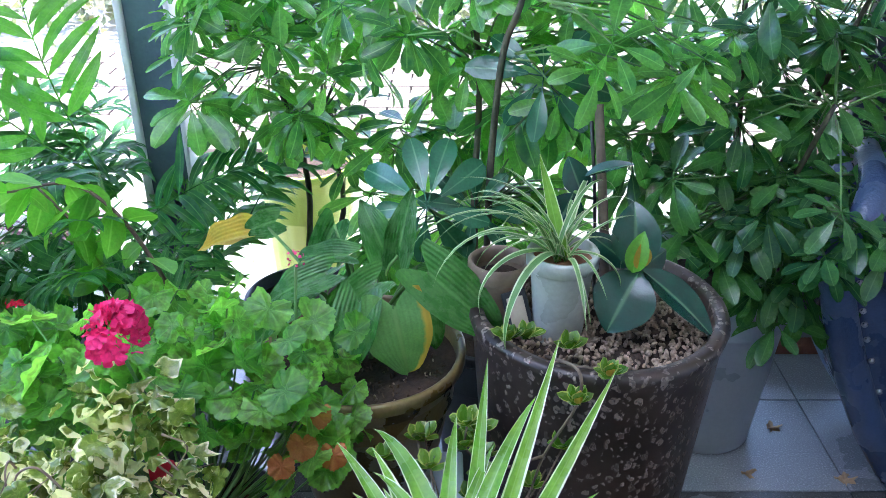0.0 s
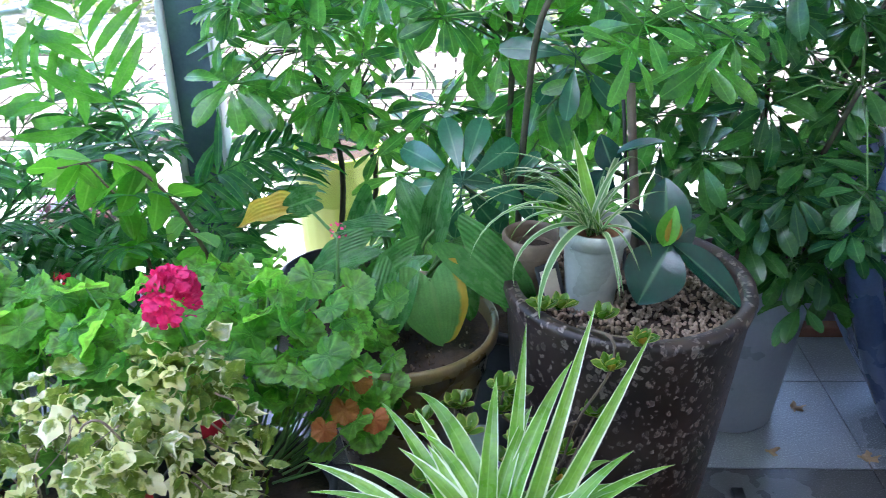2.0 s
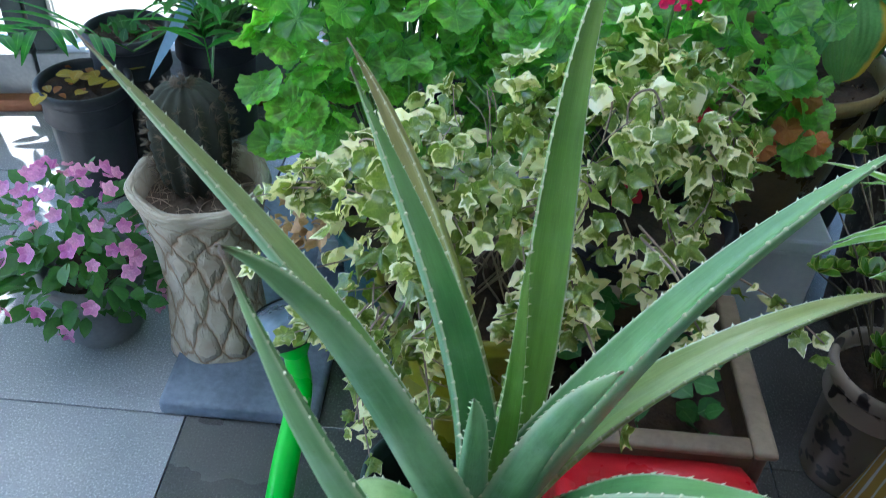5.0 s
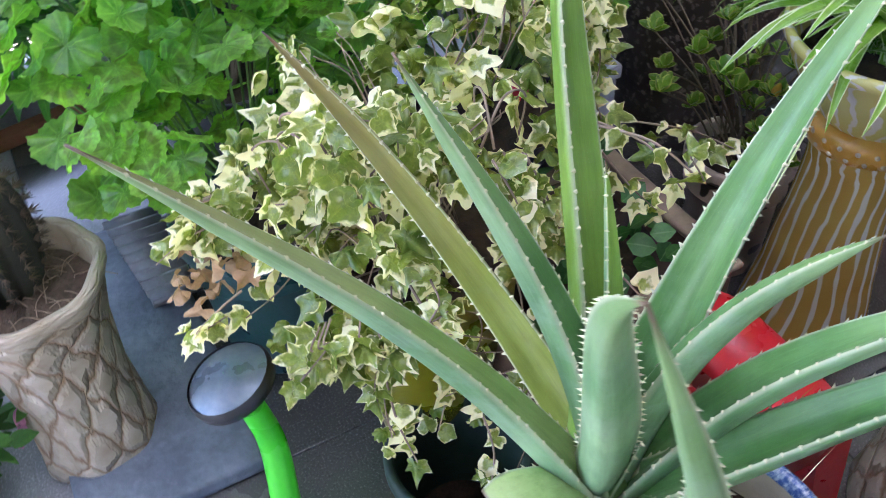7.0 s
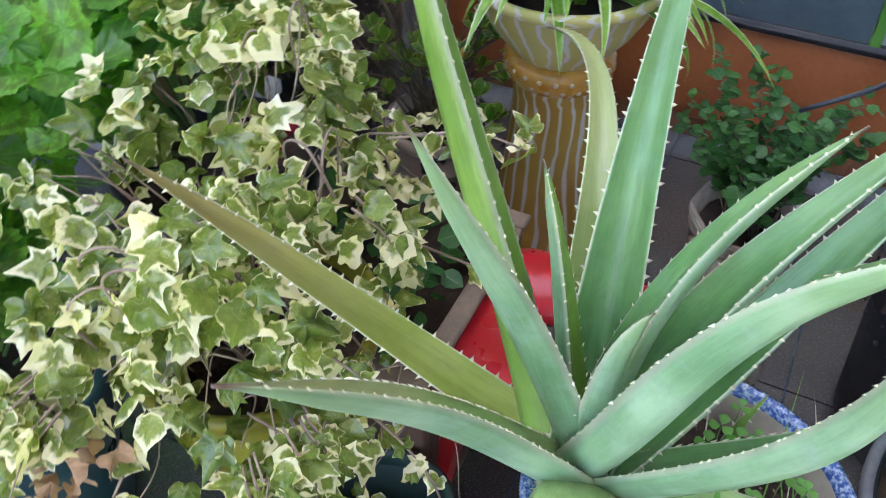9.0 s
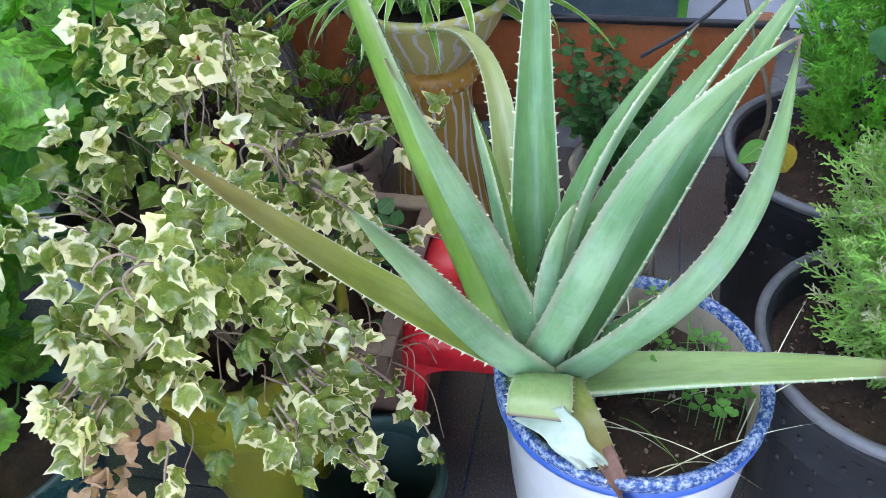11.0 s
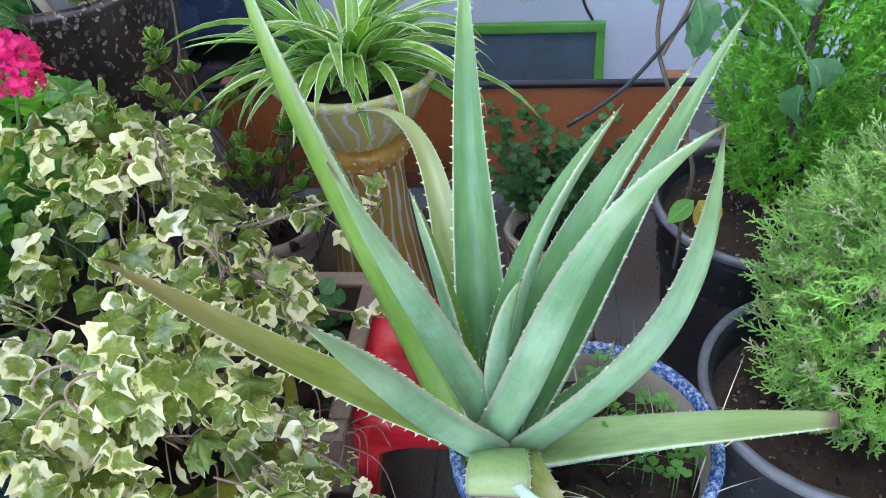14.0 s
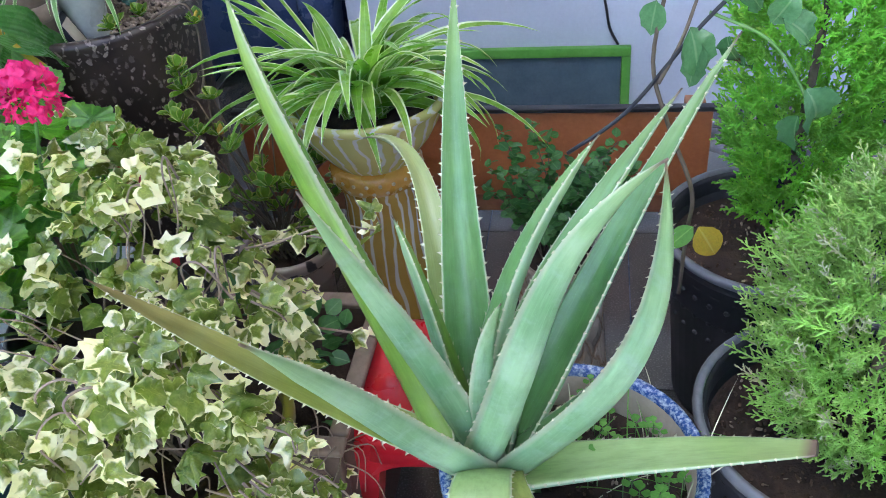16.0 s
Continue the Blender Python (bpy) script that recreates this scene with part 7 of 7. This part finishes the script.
for k in range(74):
    az, el = k * 137.5, ru(-35, 80)
    d = sph(az, el)
    p = Vector((-1.175, 0.885, 0.17)) + Vector((d.x * 0.15, d.y * 0.13, d.z * 0.15))
    part("flower", PETUNIA[0], pet, "", frame_of(p, d.orthogonal(), d + Vector((ru(-.4, .5), ru(-1.0, 0.1), ru(0.1, 0.7))), ru(0.6, 0.95)))

slab = thing("roof_tile", (-0.77, 1.15, 0), "grey corrugated tile lying on a blue-grey stone slab", "tile")
part("stone", Geo().add(*box(-1.02, 0.72, 0.0, -0.775, 1.3, 0.03, 0.008)).mesh("stone", M_STONE), slab, "blue-grey stone slab")


def corr(v, u):
    return Vector((-0.79 + 0.045 * u - 0.03 * v, 1.05 + 0.24 * v, 0.052 + 0.006 * math.sin(v * 60)))


gv, gf, guv = grid(corr, 40, 2)
ob = part("corrugated_sheet", Geo().add(gv, gf, guv).mesh("corrugated_sheet", M_GREYRIM), slab, "grey corrugated sheet")
ob.modifiers.new("thick", 'SOLIDIFY').thickness = 0.012

# ---- window row ----
dark = thing("flower_pot", (-1.33, 1.28, 0), "black plastic pot with dry soil and red-orange leaf scraps", "pot")
pot(dark, (-1.32, 1.3), 0.09, 0.068, 0.24, M_BLACKPOT, M_SOIL, seed=101, drop=0.02)
for k in range(22):
    put_leaf(dark, "leaf_scrap", VINE_Y if k % 3 else [Geo().add(*blade(0.03, 0.01, ellip, 0.5, 0.3)).mesh("red_scrap", M_GERAN_OLD)], (-1.32 + ru(-.07, .07), 1.3 + ru(-.07, .07), 0.228 + ru(0, 0.012)), sph(ru(0, 360), 5), UP, ru(0.4, 0.9))


def palm(label, c, pots, fronds, hz, spread, bare=None):
    t = thing("potted_palm", (*c, 0), label, "potted plant", "feather palms")
    pot(t, c, pots[0], pots[0] * 0.75, pots[1], pots[2], M_GREYSOIL, seed=int(abs(c[0]) * 100))
    for k in range(fronds):
        az = (k * 137.5 + ru(-20, 20) + 180) % 360 - 180
        if bare and (bare[0] < az < bare[1] or az > 130 or az < -160):
            continue
        h = hz * ru(0.02, 1.0)
        o = sph(az, 0)
        s0 = Vector((c[0] + ru(-.03, .03), c[1] + ru(-.03, .03), pots[1] - 0.03))
        e = s0 + o * spread * ru(0.3, 0.9) * 0.35 + UP * h
        stem(t, [s0, s0.lerp(e, 0.5) + o * 0.0 + UP * 0.03, e], 0.0035, 0.0022, name="frond_stalk")
        put_leaf(t, "frond", FROND, e, o * 0.55 + UP * ru(0.35, 1.1), UP - o * 0.4, ru(0.65, 1.0) * spread)
    return t


palm("feather palm with bright arching fronds in a dark pot", (-1.14, 1.56), (0.095, 0.26, M_BLACKPOT), 52, 0.42, 0.95)
soilpot = thing("flower_pot", (-1.27, 1.42, 0), "black plastic pot of dry soil with a few seedlings", "pot")
pot(soilpot, (-1.275, 1.43), 0.085, 0.064, 0.29, M_BLACKPOT, M_GREYSOIL, seed=131, drop=0.02)
crumbs(soilpot, (-1.275, 1.43), 0.07, 0.272, 120, (M_CLOD, M_TWIG))
for k in range(16):
    put_leaf(soilpot, "seedling", HERB, (-1.275 + ru(-.05, .05), 1.43 + ru(-.05, .05), 0.275), sph(ru(0, 360), ru(20, 80)), UP, ru(0.8, 1.6))
low_palm = palm("feather palm with dark arching fronds in a black pot", (-0.6, 1.42), (0.11, 0.28, M_BLACKPOT), 38, 0.27, 0.8, (-60, 15))
for k in range(20):
    e = Vector((ru(-0.78, -0.54), ru(1.42, 1.52), ru(0.36, 0.54)))
    stem(low_palm, [(-0.6, 1.42, 0.26), (-0.6 + (e.x + 0.6) * 0.3, 1.45, 0.4), e], 0.0032, 0.0022, name="frond_stalk")
    put_leaf(low_palm, "frond", FROND, e, (ru(-1, 0.6), ru(-0.6, 0.1), ru(-0.2, 0.35)), (ru(-.3, .3), -0.5, 1), ru(0.5, 0.75))
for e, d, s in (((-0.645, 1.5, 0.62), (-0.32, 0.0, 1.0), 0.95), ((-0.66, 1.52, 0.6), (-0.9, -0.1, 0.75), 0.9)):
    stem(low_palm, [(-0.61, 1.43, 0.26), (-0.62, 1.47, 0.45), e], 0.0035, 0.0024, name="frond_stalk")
    put_leaf(low_palm, "frond", FROND_BACKLIT, e, d, (0.1, -1.0, 0.2), s, label="frond with backlight put into its colour")
purple = thing("potted_purple_plant", (-1.06, 2.1, -0.05), "small purple-leaved plant in a wide white pot outside the glass", "potted plant")
pot(purple, (-1.06, 2.1), 0.15, 0.11, 0.25, M_WHITEPOT, M_SOIL, z0=-0.05, seed=111)
for k in range(120):
    p, q = inside((-1.06, 2.1, 0.24), (0.13, 0.12, 0.06))
    put_leaf(purple, "leaf", PURPLE, p, sph(ru(0, 360), ru(0, 60)), UP, ru(0.9, 1.4))
lime = thing("flower_pot", (-0.34, 2.07, -0.05), "ribbed lime-yellow pot standing outside the glass", "pot")
lp = pot_profile(0.13, 0.095, 0.49, rim=0.01)
part("pot", Geo().add(*lathe(lp, 72, 24, 0.012)).mesh("pot", M_LIMEPOT), lime, "", Matrix.Translation((-0.36, 2.12, -0.1)))
part("soil", Geo().add(*soil_disc(0.12, 0.46, 12)).mesh("soil", M_SOIL), lime, "", Matrix.Translation((-0.36, 2.12, -0.1)))
spray = thing("leafy_shrub", (-0.62, 1.25, 0.3), "light green oval-leaved branch arching before the palms", "plant")
pot(spray, (-0.6, 1.22), 0.09, 0.07, 0.3, M_BLACKPOT, M_SOIL, seed=121)
for pts in ([(-0.6, 1.22, 0.28), (-0.56, 1.24, 0.45), (-0.58, 1.25, 0.6), (-0.64, 1.25, 0.7)],
            [(-0.6, 1.22, 0.28), (-0.54, 1.22, 0.42), (-0.5, 1.2, 0.55)], [(-0.58, 1.2, 0.28), (-0.44, 1.2, 0.46), (-0.47, 1.2, 0.62), (-0.55, 1.2, 0.72), (-0.66, 1.2, 0.71)]):
    line = smooth_line(pts, 6)
    part("branch", Geo().add(*tube(line, 0.005, 0.002, 6)).mesh("branch", M_BARK), spray)
    for p in line[5:]:
        for _ in range(rng.choice((1, 1, 2))):
            put_leaf(spray, "leaf", VINE, p, Vector((ru(-1, 1), ru(-1, 0.3), ru(-1.2, 0.4))), sph(ru(0, 360), 40), ru(0.9, 1.4))
stripe = Geo().add(*blade(0.2, 0.012, strap, 0.3, 0.1, 0, 2, 8, 2))
solo("plastic_label", stripe.mesh("plastic_label", M_PALEBLUE), "bent pale blue plastic strip", "label", m=frame_of((-1.09, 1.34, 0.42), (-0.5, -0.4, -0.8), (0, -1, 0.3)))

# ---- floor slabs ----
xs = [LEFT_X - 0.1 + 0.45 * i for i in range(10)]
ys = [NEAR_Y - 0.137 + 0.295 * i for i in range(13)]
# Slabs near the windows take the paler colour that holds daylight.
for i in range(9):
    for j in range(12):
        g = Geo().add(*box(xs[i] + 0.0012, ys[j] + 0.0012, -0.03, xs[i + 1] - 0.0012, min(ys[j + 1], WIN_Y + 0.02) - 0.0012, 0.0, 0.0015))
        part("slab", g.mesh("slab", M_FLOOR_MATT_LIT if (ys[j] > 1.2 and xs[i] > -0.2) or (ys[j] > 0.3 and xs[i] < -1.0) else M_FLOOR, False), floor_ob)
bm_b = Geo().add(*box(-0.098, -0.048, -0.02, 0.098, 0.048, 0.012, 0.004)).mesh("paving_brick", M_BRICK, False)
paving = solo("pavement", Geo().add(*box(-2.4, 3.2, -0.06, 2.2, 5.2, -0.045, 0)).mesh("pavement", M_OUTGROUND, False), "strip of pale brick paving in the yard", "pavement", kind="structure")
for i in range(20):
    for j in range(14):
        part("paving_brick", bm_b, paving, "", Matrix.Translation((-2.2 + 0.205 * i + (0.1 if j % 2 else 0), 3.3 + 0.104 * j, -0.035)))
for p in ((0.717, 1.504), (0.806, 1.345), (0.62, 1.36), (0.815, 1.34)):
    put_leaf(floor_ob, "dry_crumb", IVY_DRY, (p[0], p[1], 0.004), (1, 0.3, 0), UP, 1.2)
